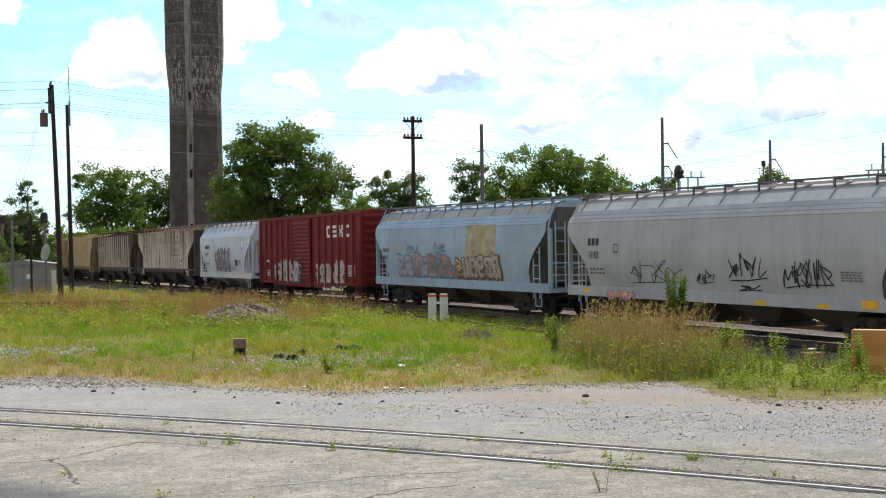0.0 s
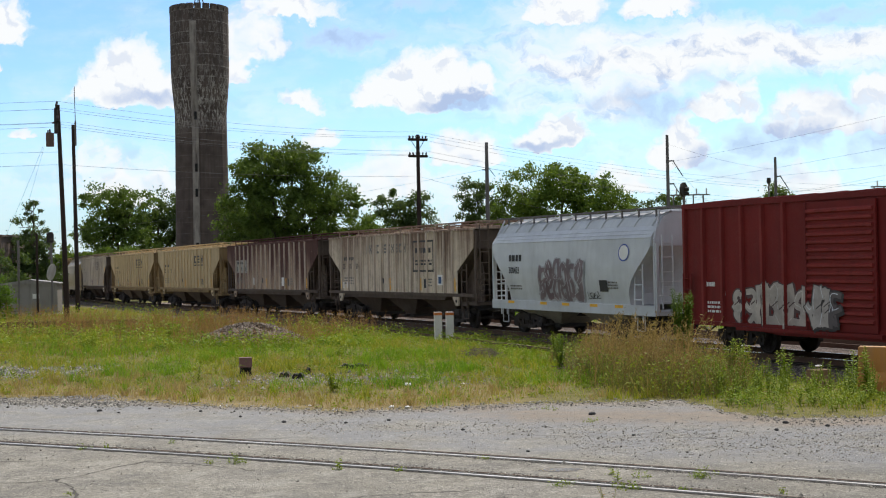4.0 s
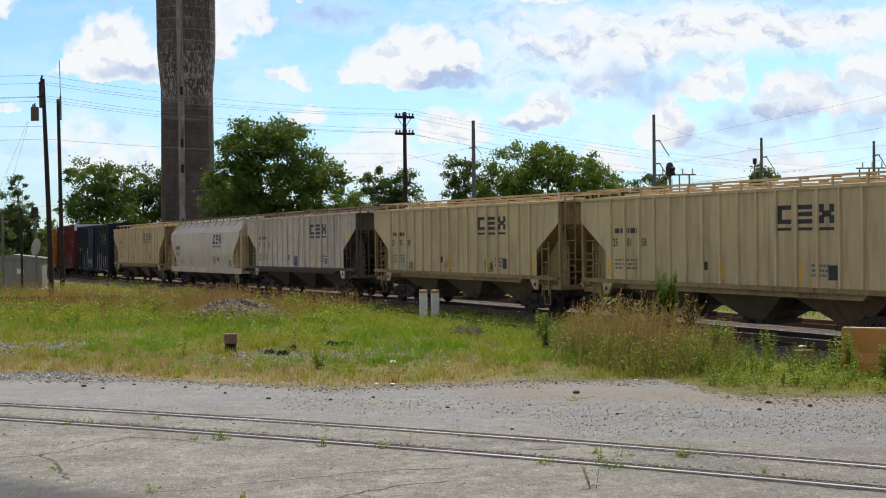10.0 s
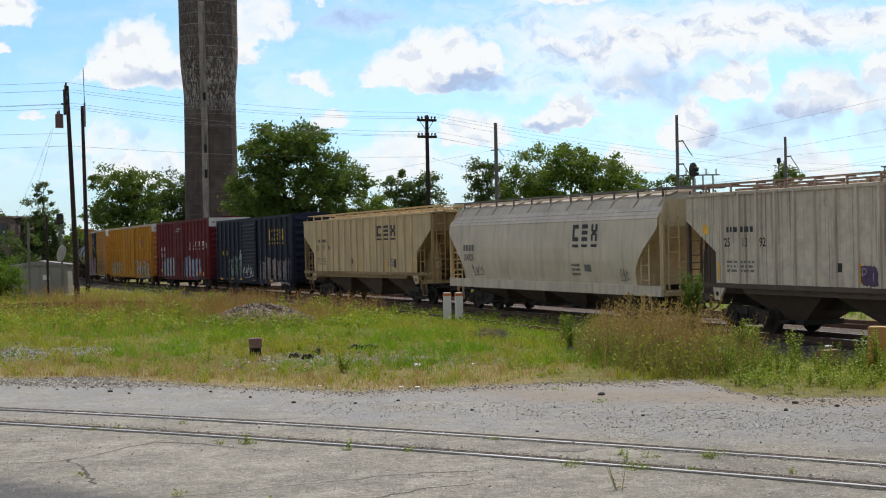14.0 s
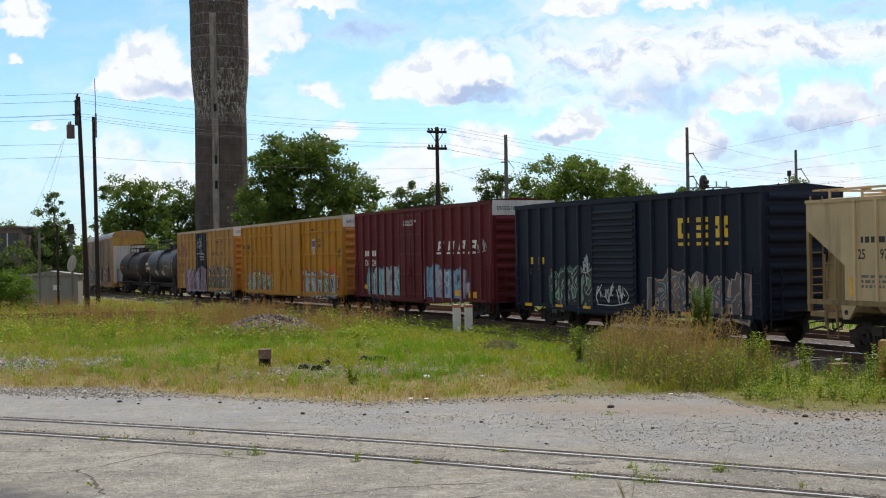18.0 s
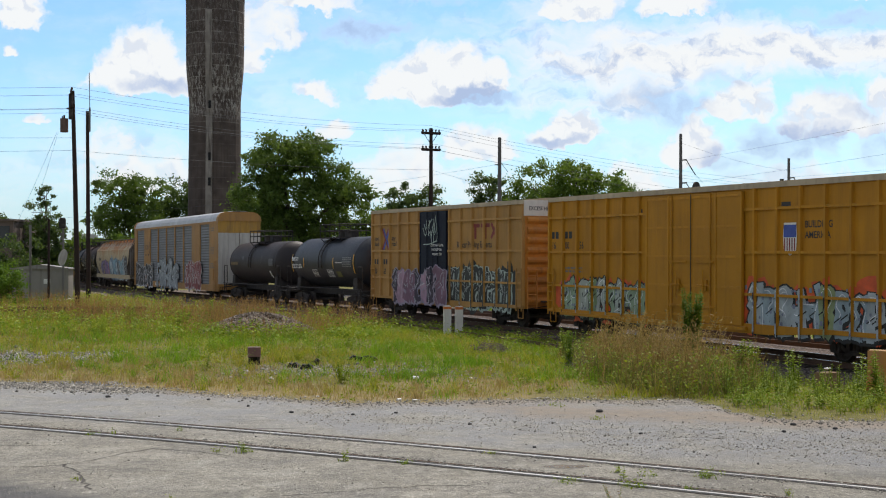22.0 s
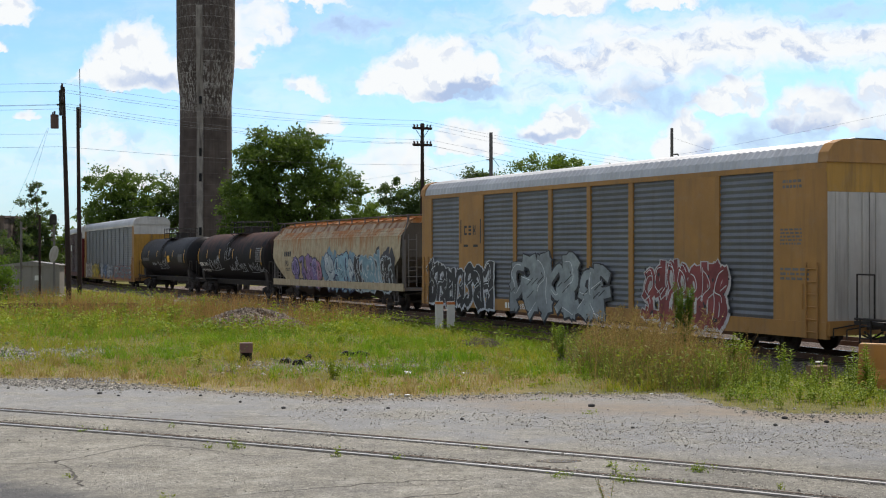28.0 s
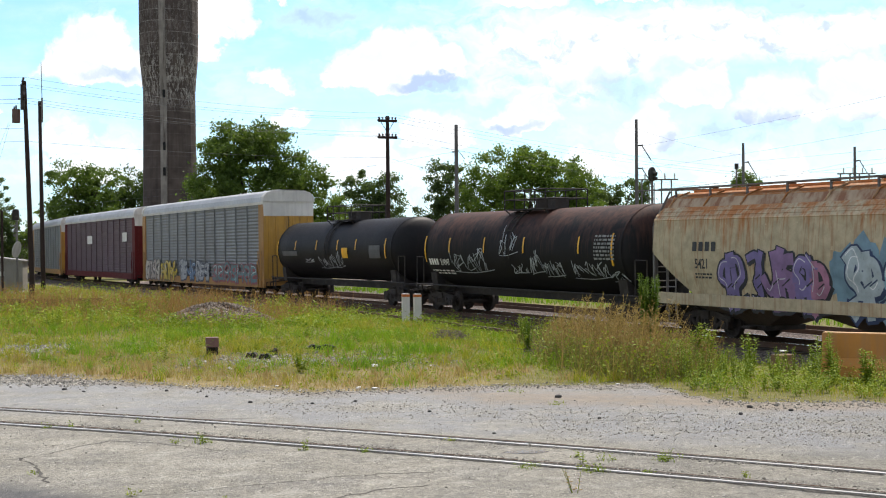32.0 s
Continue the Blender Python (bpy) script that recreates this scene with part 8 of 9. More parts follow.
def build_small():
    orange = weathered("orange_barrier_paint", (0.52, 0.23, 0.055), (0.25, 0.17, 0.11), 0.35, 0.5, rough=0.8)
    white = weathered("white_post_paint", (0.66, 0.64, 0.60), (0.25, 0.22, 0.18), 0.2, 0.4, rough=0.7)
    band = paint("orange_band", (0.48, 0.14, 0.03), 0.5)
    for x, y in ((-0.47, 52.2), (0.0, 52.0)):
        z = ground_z(x, y)
        p = thing("marker_post", "square white marker post with an orange band near the top", "marker post", "white marker posts", at=pose(x, y, z, 0, 0, 12))
        h = 0.88 - z
        part("shaft", boxes([(-0.14, 0.14, -0.14, 0.14, -0.2, h - 0.13), (-0.13, 0.13, -0.13, 0.13, h - 0.03, h)]), white, p)
        part("band", boxes([(-0.145, 0.145, -0.145, 0.145, h - 0.13, h - 0.03)]), band, p)
    b = thing("concrete_barrier", "orange painted concrete road barrier half hidden in weeds", "barrier", at=pose(11.2, 29.3, -0.2, 0, 0, -28))
    part("block", prism(bmesh.new(), [(-0.36, 0), (0.36, 0), (0.32, 0.22), (0.19, 0.42), (0.15, 0.98), (-0.15, 0.98), (-0.19, 0.42), (-0.32, 0.22)], -1.95, 1.95, "x"), orange, b)
    part("top_edge", boxes([(-1.93, 1.93, -0.13, 0.13, 0.98, 1.0)]), weathered("pale_orange_edge", (0.62, 0.38, 0.18), GRIME, 0.2, 0.2), b)
    j = thing("rusty_box", "small reddish rusty metal box with an open dark base", "metal box", at=pose(-5.56, 35.3, ground_z(-5.56, 35.3), 0, 0, 12))
    part("body", boxes([(-0.17, 0.17, -0.15, 0.15, 0.22, 0.48)]), weathered("dull_red_box", (0.20, 0.10, 0.09), GRIME, 0.3, 0.4), j)
    part("leg_frame", boxes([(-0.15, -0.09, -0.13, 0.13, -0.02, 0.22), (0.09, 0.15, -0.13, 0.13, -0.02, 0.22), (-0.15, 0.15, 0.05, 0.12, 0.0, 0.22)]), BLACK, j)
    dk = weathered("charred_timber", (0.02, 0.019, 0.018), (0.07, 0.06, 0.05), 0.3, 0.3, rough=0.9)
    for x, y, ln, rot in ((-2.75, 37.0, 0.85, 8), (-4.4, 34.6, 0.3, -5), (-3.9, 35.4, 0.22, 20), (-4.0, 34.1, 0.32, 0)):
        z = ground_z(x, y)
        rnd = random.Random(int(x * 100))
        bm = bmesh.new()
        pts = [(-ln / 2, 0), (-ln * 0.3, 0.11), (-ln * 0.05, 0.07), (ln * 0.2, 0.12), (ln / 2, 0.05), (ln / 2, -0.04), (-ln / 2, -0.04)]
        prism(bm, [(a, c + rnd.uniform(-0.02, 0.02)) for a, c in pts], -0.12, 0.12)
        tagged(part("timber", bm, dk), "broken charred black timber lying in the grass", "timber", "timber scraps").matrix_world = pose(x, y, z + 0.03, 0, 0, rot)
    r = thing("old_rail", "old dark rail lying on the ground in the far grass", "rail", at=pose(-19.5, 65.0, ground_z(-19.5, 65.0) + 0.22, 0, 0, 3))
    part("rail_head", boxes([(-4.2, 3.8, -0.04, 0.04, 0.03, 0.10)]), RUST_RAIL, r)
    part("rail_foot", boxes([(-4.2, 3.8, -0.07, 0.07, -0.3, 0.03)]), RUST_RAIL, r)
    # litter
    lit = paint("white_litter", (0.75, 0.74, 0.72), 0.6)
    for i, (x, y, s) in enumerate(((-3.0, 27.6, 0.10), (-1.25, 27.1, 0.14), (-0.9, 26.9, 0.18), (-1.05, 31.4, 0.28), (8.75, 31.0, 0.2), (4.2, 27.3, 0.10), (-4.95, 27.9, 0.06), (0.3, 31.8, 0.12))):
        rnd = random.Random(i)
        bm = bmesh.new()
        bmesh.ops.create_icosphere(bm, subdivisions=1, radius=s * 0.34)
        for v in bm.verts:
            v.co = Vector((v.co.x * 1.4, v.co.y, v.co.z * 0.45)) * rnd.uniform(0.7, 1.3)
        tagged(part("litter", bm, lit), "crumpled scrap of white litter", "litter", "scraps of litter").matrix_world = pose(x, y, ground_z(x, y) + s * 0.18 + (0.55 if i == 4 else 0), 0, 0, i * 40)
    cb = thing("cardboard_box", "small brown cardboard box caught in weeds", "box", at=pose(8.75, 31.0, ground_z(8.75, 31.0), 0, 0, 25))
    part("carton", boxes([(-0.24, 0.24, -0.16, 0.16, 0, 0.5)]), weathered("brown_card", (0.24, 0.15, 0.09), GRIME, 0.2, 0.2, rough=0.9), cb)
    rock = paint("dark_stone", (0.05, 0.048, 0.047), 0.85)
    for i, (x, y, s) in enumerate(((2.73, 25.2, 0.09), (-5.2, 27.0, 0.06), (-6.4, 27.6, 0.05), (-7.4, 27.4, 0.07), (-6.9, 27.0, 0.05), (-2.0, 24.6, 0.05), (-1.2, 24.9, 0.05), (0.2, 23.3, 0.05), (3.1, 22.2, 0.05), (5.6, 22.5, 0.06), (-4.2, 25.9, 0.05), (-3.2, 24.9, 0.06), (6.0, 23.4, 0.07), (6.6, 22.9, 0.06), (1.2, 20.6, 0.04))):
        rnd = random.Random(i + 50)
        bm = bmesh.new()
        bmesh.ops.create_icosphere(bm, subdivisions=2, radius=s * 0.62)
        for v in bm.verts:
            v.co = Vector((v.co.x * 1.3, v.co.y, v.co.z * 0.7)) * (1 + 0.35 * noise.noise(v.co * 9 + Vector((i, 0, 0))))
        tagged(part("stone", bm, rock), "small dark stone lying on the pavement", "stone", "loose stones").matrix_world = pose(x, y, -0.06 + s * 0.25, 0, 0, rnd.uniform(0, 360))
    # puddle of rusty water stain between the rails
    bm = bmesh.new()
    rnd = random.Random(5)
    flatp = [(0.32 * math.cos(a) * rnd.uniform(0.8, 1.2), 0.14 * math.sin(a) * rnd.uniform(0.8, 1.2)) for a in np.linspace(0, 6.0, 14)]
    bm.faces.new([bm.verts.new((p[0], p[1], 0)) for p in flatp])
    tagged(part("puddle", bm, paint("brown_puddle", (0.16, 0.115, 0.055), 0.2)), "shallow brown puddle between the yard rails", "puddle").matrix_world = pose(1.55, 18.75, -0.054)
    # gravel heap
    st = stone_tone("heap_stone", (0.10, 0.075, 0.06), (0.40, 0.33, 0.265))
    rnd = random.Random(8)
    bm = bmesh.new()
    verts, faces = [], []
    for i in range(3800):
        a, q = rnd.uniform(0, 2 * math.pi), math.sqrt(rnd.random())
        x, y = -7.6 + 2.5 * q * math.cos(a), 49.2 + 1.8 * q * math.sin(a)
        z = ground_z(x, y) + 0.66 * max(0, 1 - q * q) ** 1.2 * (1 + 0.2 * math.sin(3 * a))
        s = rnd.uniform(0.035, 0.085)
        m = pose(x, y, z, rnd.uniform(0, 360), rnd.uniform(0, 360), 0) @ Matrix.Diagonal((s, s * rnd.uniform(0.6, 1), s * rnd.uniform(0.5, 0.9), 1))
        k = len(verts)
        verts += [m @ Vector(p) for p in ((1, 0, 0), (-1, 0, 0), (0, 1, 0), (0, -1, 0), (0, 0, 1), (0, 0, -1))]
        faces += [(k + a_, k + b_, k + c_) for a_, b_, c_ in ((0, 2, 4), (2, 1, 4), (1, 3, 4), (3, 0, 4), (2, 0, 5), (1, 2, 5), (3, 1, 5), (0, 3, 5))]
    me = bpy.data.meshes.new("gravel_heap")
    me.from_pydata(verts, [], faces)
    me.materials.append(st)
    tagged(new("gravel_heap", me), "low heap of grey-brown crushed stone among weeds", "gravel heap", kind="stuff")
    bm.free()


build_small()

# ---- trees ----


def leaf_mat(name, a, b):
    n = Nodes(name)
    r = n.node("ShaderNodeNewGeometry").outputs["Random Per Island"]
    c = n.mix(r, a, b)
    v = n.coords(False)
    c = n.mix(n.ramp(n.noise(v, 0.5, 3), 0.4, 0.7, 0, 0.45), c, tint(b, 1.35))
    n.done(c, 0.55, 0, 0.3)
    tr = n.node("ShaderNodeBsdfTranslucent")
    n.put(tr.inputs[0], n.mix(0.5, c, (0.20, 0.30, 0.03)))
    mx = n.node("ShaderNodeMixShader", {0: 0.38})
    n.t.links.new(n.b.outputs[0], mx.inputs[1])
    n.t.links.new(tr.outputs[0], mx.inputs[2])
    n.t.links.new(mx.outputs[0], n.t.nodes["Material Output"].inputs[0])
    return n.m


LEAF = leaf_mat("leaf_green", (0.044, 0.082, 0.016), (0.105, 0.165, 0.028))
LEAF_DARK = leaf_mat("leaf_dark", (0.030, 0.058, 0.020), (0.072, 0.112, 0.036))
LEAF_BRIGHT = leaf_mat("leaf_bright", (0.060, 0.115, 0.016), (0.14, 0.21, 0.028))
LEAF_BUSH = leaf_mat("leaf_bush", (0.07, 0.15, 0.012), (0.13, 0.22, 0.02))
BARK = weathered("bark", (0.075, 0.06, 0.048), (0.04, 0.032, 0.027), 0.4, 0.5, rough=0.95)


def tree(x, y, lobes, leaf, label, seed, leaves=9000, size=0.30, trunk=0.3, name="tree", base=None, category="tree", far=1.0):
    """lobes: ellipsoids (dx, dy, z, rx, ry, rz) of the crown, heights over the world's zero."""
    x, y, size, trunk = x * far, y * far, size * far, trunk * far
    lobes = [(a * far, b * far, 3.02 + (c - 3.02) * far, d * far, e * far, f * far) for a, b, c, d, e, f in lobes]
    rng = np.random.default_rng(seed)
    rnd = random.Random(seed)
    gz = ground_z(x, y) if base is None else base
    t = thing(name, label, category, "trees behind the line" if name == "tree" else "", at=pose(x, y, gz))
    lob = [(a, b, c - gz, d, e, f) for a, b, c, d, e, f in lobes]
    top = max(c for _, _, c, *_ in lob)
    bm = bmesh.new()
    k = top * 0.5
    rod(bm, (0, 0, -0.2), (0.1, 0, k * 0.5), trunk * 1.2, 9, trunk)
    rod(bm, (0.1, 0, k * 0.5), (0, 0.1, k), trunk, 9, trunk * 0.75)
    tips = []
    for a, b, c, d, e, f in lob:
        mid = Vector((a * 0.5 + rnd.uniform(-0.3, 0.3), b * 0.5, k + (c - k) * 0.45))
        rod(bm, (0, 0.1, k * rnd.uniform(0.6, 1.0)), mid, trunk * 0.6, 7, trunk * 0.4)
        rod(bm, mid, (a, b, c), trunk * 0.4, 6, trunk * 0.15)
        for _ in range(5):
            q = Vector((a + rnd.uniform(-0.8, 0.8) * d, b + rnd.uniform(-0.8, 0.8) * e, c + rnd.uniform(-0.5, 0.8) * f))
            rod(bm, mid.lerp(Vector((a, b, c)), rnd.uniform(0.2, 0.9)), q, trunk * 0.18, 5, 0.02)
            tips.append(q)
    part("trunk", bm, BARK, t)
    # twig clumps on the lobes, then leaves round each clump
    vol = np.array([d * e * f for *_, d, e, f in lob]) ** 0.75
    vol /= vol.sum()
    leaves = int(leaves * 2.1)
    size *= 1.0
    nc = max(30, leaves // 105)
    which = rng.choice(len(lob), nc, p=vol)
    dirs = rng.normal(size=(nc, 3))
    dirs /= np.linalg.norm(dirs, axis=1)[:, None]
    rad = rng.uniform(0.35, 1.35, nc) ** 0.75
    L = np.array(lob)
    cent = L[which, :3] + dirs * rad[:, None] * L[which, 3:]
    cr = rng.uniform(0.30, 0.80, nc) * min(1.0 * far, float(L[:, 3:].mean()) / 2.2)
    ci = rng.integers(0, nc, leaves)
    p = cent[ci] + rng.normal(size=(leaves, 3)) * cr[ci][:, None] * np.array([0.62, 0.62, 0.42])
    s = rng.uniform(0.55, 1.15, leaves)[:, None] * size
    u = rng.normal(size=(leaves, 3))
    u /= np.linalg.norm(u, axis=1)[:, None]
    w = rng.normal(size=(leaves, 3))
    w -= (w * u).sum(1)[:, None] * u
    w /= np.linalg.norm(w, axis=1)[:, None]
    vs = np.stack([p - u * s * 0.5, p + w * s * 0.28, p + u * s * 0.5, p - w * s * 0.28], 1).reshape(-1, 3)
    me = quads("crown", vs)
    me.materials.append(leaf)
    o = new("crown", me)
    o.parent = t
    return t


def quads(name, vs):
    n = len(vs) // 4
    me = bpy.data.meshes.new(name)
    me.vertices.add(len(vs))
    me.vertices.foreach_set("co", np.ascontiguousarray(vs, dtype=np.float32).ravel())
    me.loops.add(4 * n)
    me.loops.foreach_set("vertex_index", np.arange(4 * n, dtype=np.int32))
    me.polygons.add(n)
    me.polygons.foreach_set("loop_start", np.arange(0, 4 * n, 4, dtype=np.int32))
    me.polygons.foreach_set("loop_total", np.full(n, 4, dtype=np.int32))
    me.update()
    me.validate()
    return me


def build_trees():
    tree(-13.2, 105, [(-1.6, 0, 10.6, 2.2, 2.4, 1.8), (0.9, 0, 10.9, 2.4, 2.4, 1.7), (-2.9, 0, 7.6, 2.0, 2.4, 2.2), (0.4, 0, 7.2, 2.9, 2.6, 2.4), (3.2, 0, 8.5, 1.9, 2.0, 1.6), (4.7, 0, 7.6, 1.5, 1.6, 1.0), (-0.8, 0, 4.2, 2.8, 2.4, 1.8), (2.6, 0, 5.0, 2.0, 2.0, 1.5)], LEAF, "large spreading green tree with an open crown", 11, 21000, 0.30, 0.36)
    tree(-15.9, 101, [(0, 0, 6.0, 1.5, 1.9, 1.6), (-0.5, 0, 4.0, 1.6, 2, 1.8), (1.4, 0, 4.4, 1.9, 2, 2.0)], LEAF, "rounded bright green tree beside the tower", 12, 7000, 0.28, 0.22, far=1.12)
    tree(-29.3, 116, [(-1.1, 0, 8.4, 1.9, 2, 1.6), (1.0, 0, 7.8, 2.0, 2, 1.8), (-1.6, 0, 5.6, 2.0, 2, 1.9), (1.6, 0, 5.2, 2.3, 2, 2.0), (0, 0, 3.2, 3.0, 2, 1.5)], LEAF, "full green broadleaf tree behind the line", 13, 10000, 0.30, 0.28, far=1.8)
    tree(-29.5, 133, [(0, 0, 8.6, 2.4, 2, 1.7), (0.6, 0, 5.8, 2.8, 2, 2.3), (2.8, 0, 6.6, 2.0, 2, 2.0)], LEAF_DARK, "dark green tree behind the tower", 14, 6000, 0.32, 0.25, far=1.6)
    tree(-43.2, 135, [(0, 0, 8.9, 0.8, 0.7, 0.8), (0.1, 0, 7.3, 1.6, 1.2, 0.9), (-0.2, 0, 5.6, 2.1, 1.5, 1.2), (0.2, 0, 3.8, 2.4, 1.6, 1.4), (0.0, 0, 2.2, 2.6, 1.6, 1.4)], LEAF_DARK, "dark narrow conical tree", 15, 8000, 0.26, 0.2)
    tree(-48.5, 140, [(0, 0, 5.2, 2.6, 2, 1.8), (2.0, 0, 4.4, 2.2, 2, 1.8), (-3.0, 0, 4.8, 2.6, 2, 1.9)], LEAF_DARK, "low dark green trees behind a building", 16, 5000, 0.32, 0.22)
    tree(-4.4, 121, [(-0.9, 0, 7.7, 1.6, 1.6, 1.4), (0.8, 0, 7.8, 1.8, 1.6, 1.4), (1.9, 0, 6.2, 1.4, 1.4, 1.2), (-0.6, 0, 5.6, 2.0, 2, 1.6), (0.8, 0, 4.2, 2.4, 2, 1.5)], LEAF_DARK, "dark green round-headed tree by a pole", 17, 7500, 0.28, 0.24)
    tree(-7.6, 113, [(0, 0, 6.2, 1.5, 1.4, 1.4), (-2.4, 0, 5.6, 1.4, 1.4, 1.2), (1.0, 0, 4.4, 2.2, 1.6, 1.4), (-1.6, 0, 4.0, 2.0, 1.6, 1.4)], LEAF_BRIGHT, "small bright green trees", 18, 5500, 0.27, 0.18)
    tree(9.8, 116, [(-2.6, 0, 9.0, 2.1, 2.2, 1.7), (0.4, 0, 9.2, 2.3, 2.2, 1.6), (3.2, 0, 8.4, 2.2, 2.2, 1.7), (5.0, 0, 7.2, 1.7, 2, 1.6), (-3.4, 0, 6.4, 2.4, 2.2, 2.0), (0.6, 0, 6.2, 3.0, 2.4, 2.2), (3.8, 0, 5.6, 2.4, 2.2, 2.0), (0, 0, 3.8, 4.0, 2.4, 1.6)], LEAF_BRIGHT, "broad bright green tree behind the train", 19, 19000, 0.30, 0.34)
    tree(3.0, 119, [(-0.4, 0, 9.0, 1.3, 1.4, 1.4), (0.4, 0, 6.8, 1.8, 1.6, 1.6), (-1.0, 0, 5.0, 2.2, 1.8, 1.8)], LEAF_DARK, "slender darker tree beside a pole", 20, 5500, 0.28, 0.2)
    tree(22.0, 140, [(-1.8, 0, 7.6, 1.8, 2, 1.4), (1.2, 0, 8.1, 1.9, 2, 1.4), (-0.2, 0, 5.6, 3.6, 2, 1.9)], LEAF_DARK, "small dark tree on the far side", 21, 4500, 0.32, 0.2)
    tree(38.2, 150, [(0, 0, 9.2, 2.0, 2, 1.4), (-0.5, 0, 7.2, 2.4, 2, 1.6), (0.6, 0, 5.0, 2.8, 2, 2.0)], LEAF, "round-topped green tree on the far side", 22, 4500, 0.34, 0.22)
    # bushes of the far margin and the left foreground
    rnd = random.Random(4)
    for i in range(15):
        x = -66 + i * 9.4 + rnd.uniform(-2, 2)
        y = 158 + rnd.uniform(-6, 8)
        h = rnd.uniform(3.6, 5.6)
        tree(x, y, [(-3, 0, h * 0.7, 3.2, 2, h * 0.35), (2.6, 0, h * 0.8, 3.4, 2, h * 0.32), (0, 0, h * 0.4, 5.5, 2, h * 0.5)], (LEAF, LEAF_DARK, LEAF_BRIGHT)[i % 3], "far row of mixed green trees", 60 + i, 3000, 0.42, 0.2)
    tree(-26.6, 75, [(0, 0, 1.3, 1.2, 1, 0.9), (0.8, 0, 0.6, 0.8, 0.8, 0.8), (-1.2, 0, 0.9, 1.2, 1, 1.1)], LEAF_BUSH, "bright light green bush", 40, 4500, 0.16, 0.06, "bush", category="bush")
    tree(-30.3, 88, [(0, 0, 3.0, 1.6, 1.4, 1.2), (-1.8, 0, 2.9, 1.8, 1.4, 1.5), (1.2, 0, 1.4, 1.2, 1.2, 1.3), (-0.4, 0, 1.2, 2.0, 1.2, 1.4)], LEAF_DARK, "dense dark green shrub", 41, 5000, 0.2, 0.08, "bush", category="bush")


build_trees()

# ---- grass and weeds ----


def grass_mat(name, a, b, tip):
    n = Nodes(name)
    r = n.node("ShaderNodeNewGeometry").outputs["Random Per Island"]
    v = n.coords(False)
    c = n.mix(r, a, b)
    c = n.mix(n.ramp(n.noise(v, 0.55, 4), 0.44, 0.66, 0, 0.55), c, tip)
    n.done(c, 0.6, 0, 0.25)
    tr = n.node("ShaderNodeBsdfTranslucent")
    n.put(tr.inputs[0], c)
    mx = n.node("ShaderNodeMixShader", {0: 0.4})
    n.t.links.new(n.b.outputs[0], mx.inputs[1])
    n.t.links.new(tr.outputs[0], mx.inputs[2])
    n.t.links.new(mx.outputs[0], n.t.nodes["Material Output"].inputs[0])
    return n.m


LAWN = grass_mat("field_grass", (0.165, 0.225, 0.012), (0.43, 0.425, 0.032), (0.50, 0.37, 0.085))
LUSH = grass_mat("lush_grass", (0.085, 0.205, 0.010), (0.25, 0.42, 0.020), (0.30, 0.42, 0.024))
OLIVE = grass_mat("olive_grass", (0.075, 0.10, 0.025), (0.20, 0.185, 0.052), (0.14, 0.21, 0.03))
DRY = grass_mat("dry_grass", (0.30, 0.22, 0.08), (0.52, 0.38, 0.16), (0.33, 0.30, 0.06))
STRAW = grass_mat("seeding_grass", (0.16, 0.102, 0.034), (0.41, 0.285, 0.10), (0.26, 0.225, 0.05))
RUSSET = grass_mat("russet_grass", (0.20, 0.10, 0.035), (0.42, 0.245, 0.09), (0.33, 0.26, 0.055))
WEED = grass_mat("broad_weed", (0.10, 0.18, 0.012), (0.27, 0.35, 0.02), (0.40, 0.40, 0.03))


SPIKE = grass_mat("spike_weed", (0.060, 0.125, 0.014), (0.145, 0.235, 0.020), (0.11, 0.20, 0.02))


def blades(name, label, pts, hmin, hmax, width, mat, seed, lean=0.35):
    """Bent blades, one tapering strip of two quads each, at the given ground points."""
    rng = np.random.default_rng(seed)
    n = len(pts)
    h = rng.uniform(hmin, hmax, n) * rng.uniform(0.7, 1.0, n)
    a = rng.uniform(0, 2 * np.pi, n)
    side = np.stack([np.cos(a), np.sin(a), 0 * a], 1) * (width * rng.uniform(0.6, 1.3, n))[:, None] / 2
    b = rng.uniform(0, 2 * np.pi, n)
    tilt = np.stack([np.cos(b), np.sin(b), 0 * b], 1) * (h * rng.uniform(0.05, lean, n))[:, None]
    up = np.array([0, 0, 1.0])
    m = pts + tilt * 0.35 + up * (h * 0.55)[:, None]
    t = pts + tilt + up * h[:, None]
    q1 = np.stack([pts - side, pts + side, m + side * 0.75, m - side * 0.75], 1)
    q2 = np.stack([m - side * 0.75, m + side * 0.75, t + side * 0.12, t - side * 0.12], 1)
    # both quads of a blade share their middle corners, so that a blade is one island
    vs = np.concatenate([q1, q2[:, 2:]], 1).reshape(-1, 3)
    k = (np.arange(n) * 6)[:, None]
    idx = np.concatenate([k + np.array([0, 1, 2, 3]), k + np.array([3, 2, 4, 5])], 1).reshape(-1)
    me = bpy.data.meshes.new(name)
    me.vertices.add(len(vs))
    me.vertices.foreach_set("co", vs.astype(np.float32).ravel())
    me.loops.add(len(idx))
    me.loops.foreach_set("vertex_index", idx.astype(np.int32))
    me.polygons.add(2 * n)
    me.polygons.foreach_set("loop_start", np.arange(0, 8 * n, 4, dtype=np.int32))
    me.polygons.foreach_set("loop_total", np.full(2 * n, 4, dtype=np.int32))
    me.update()
    me.validate()
    me.materials.append(mat)
    return tagged(new(name, me), label, "grass", kind="stuff")


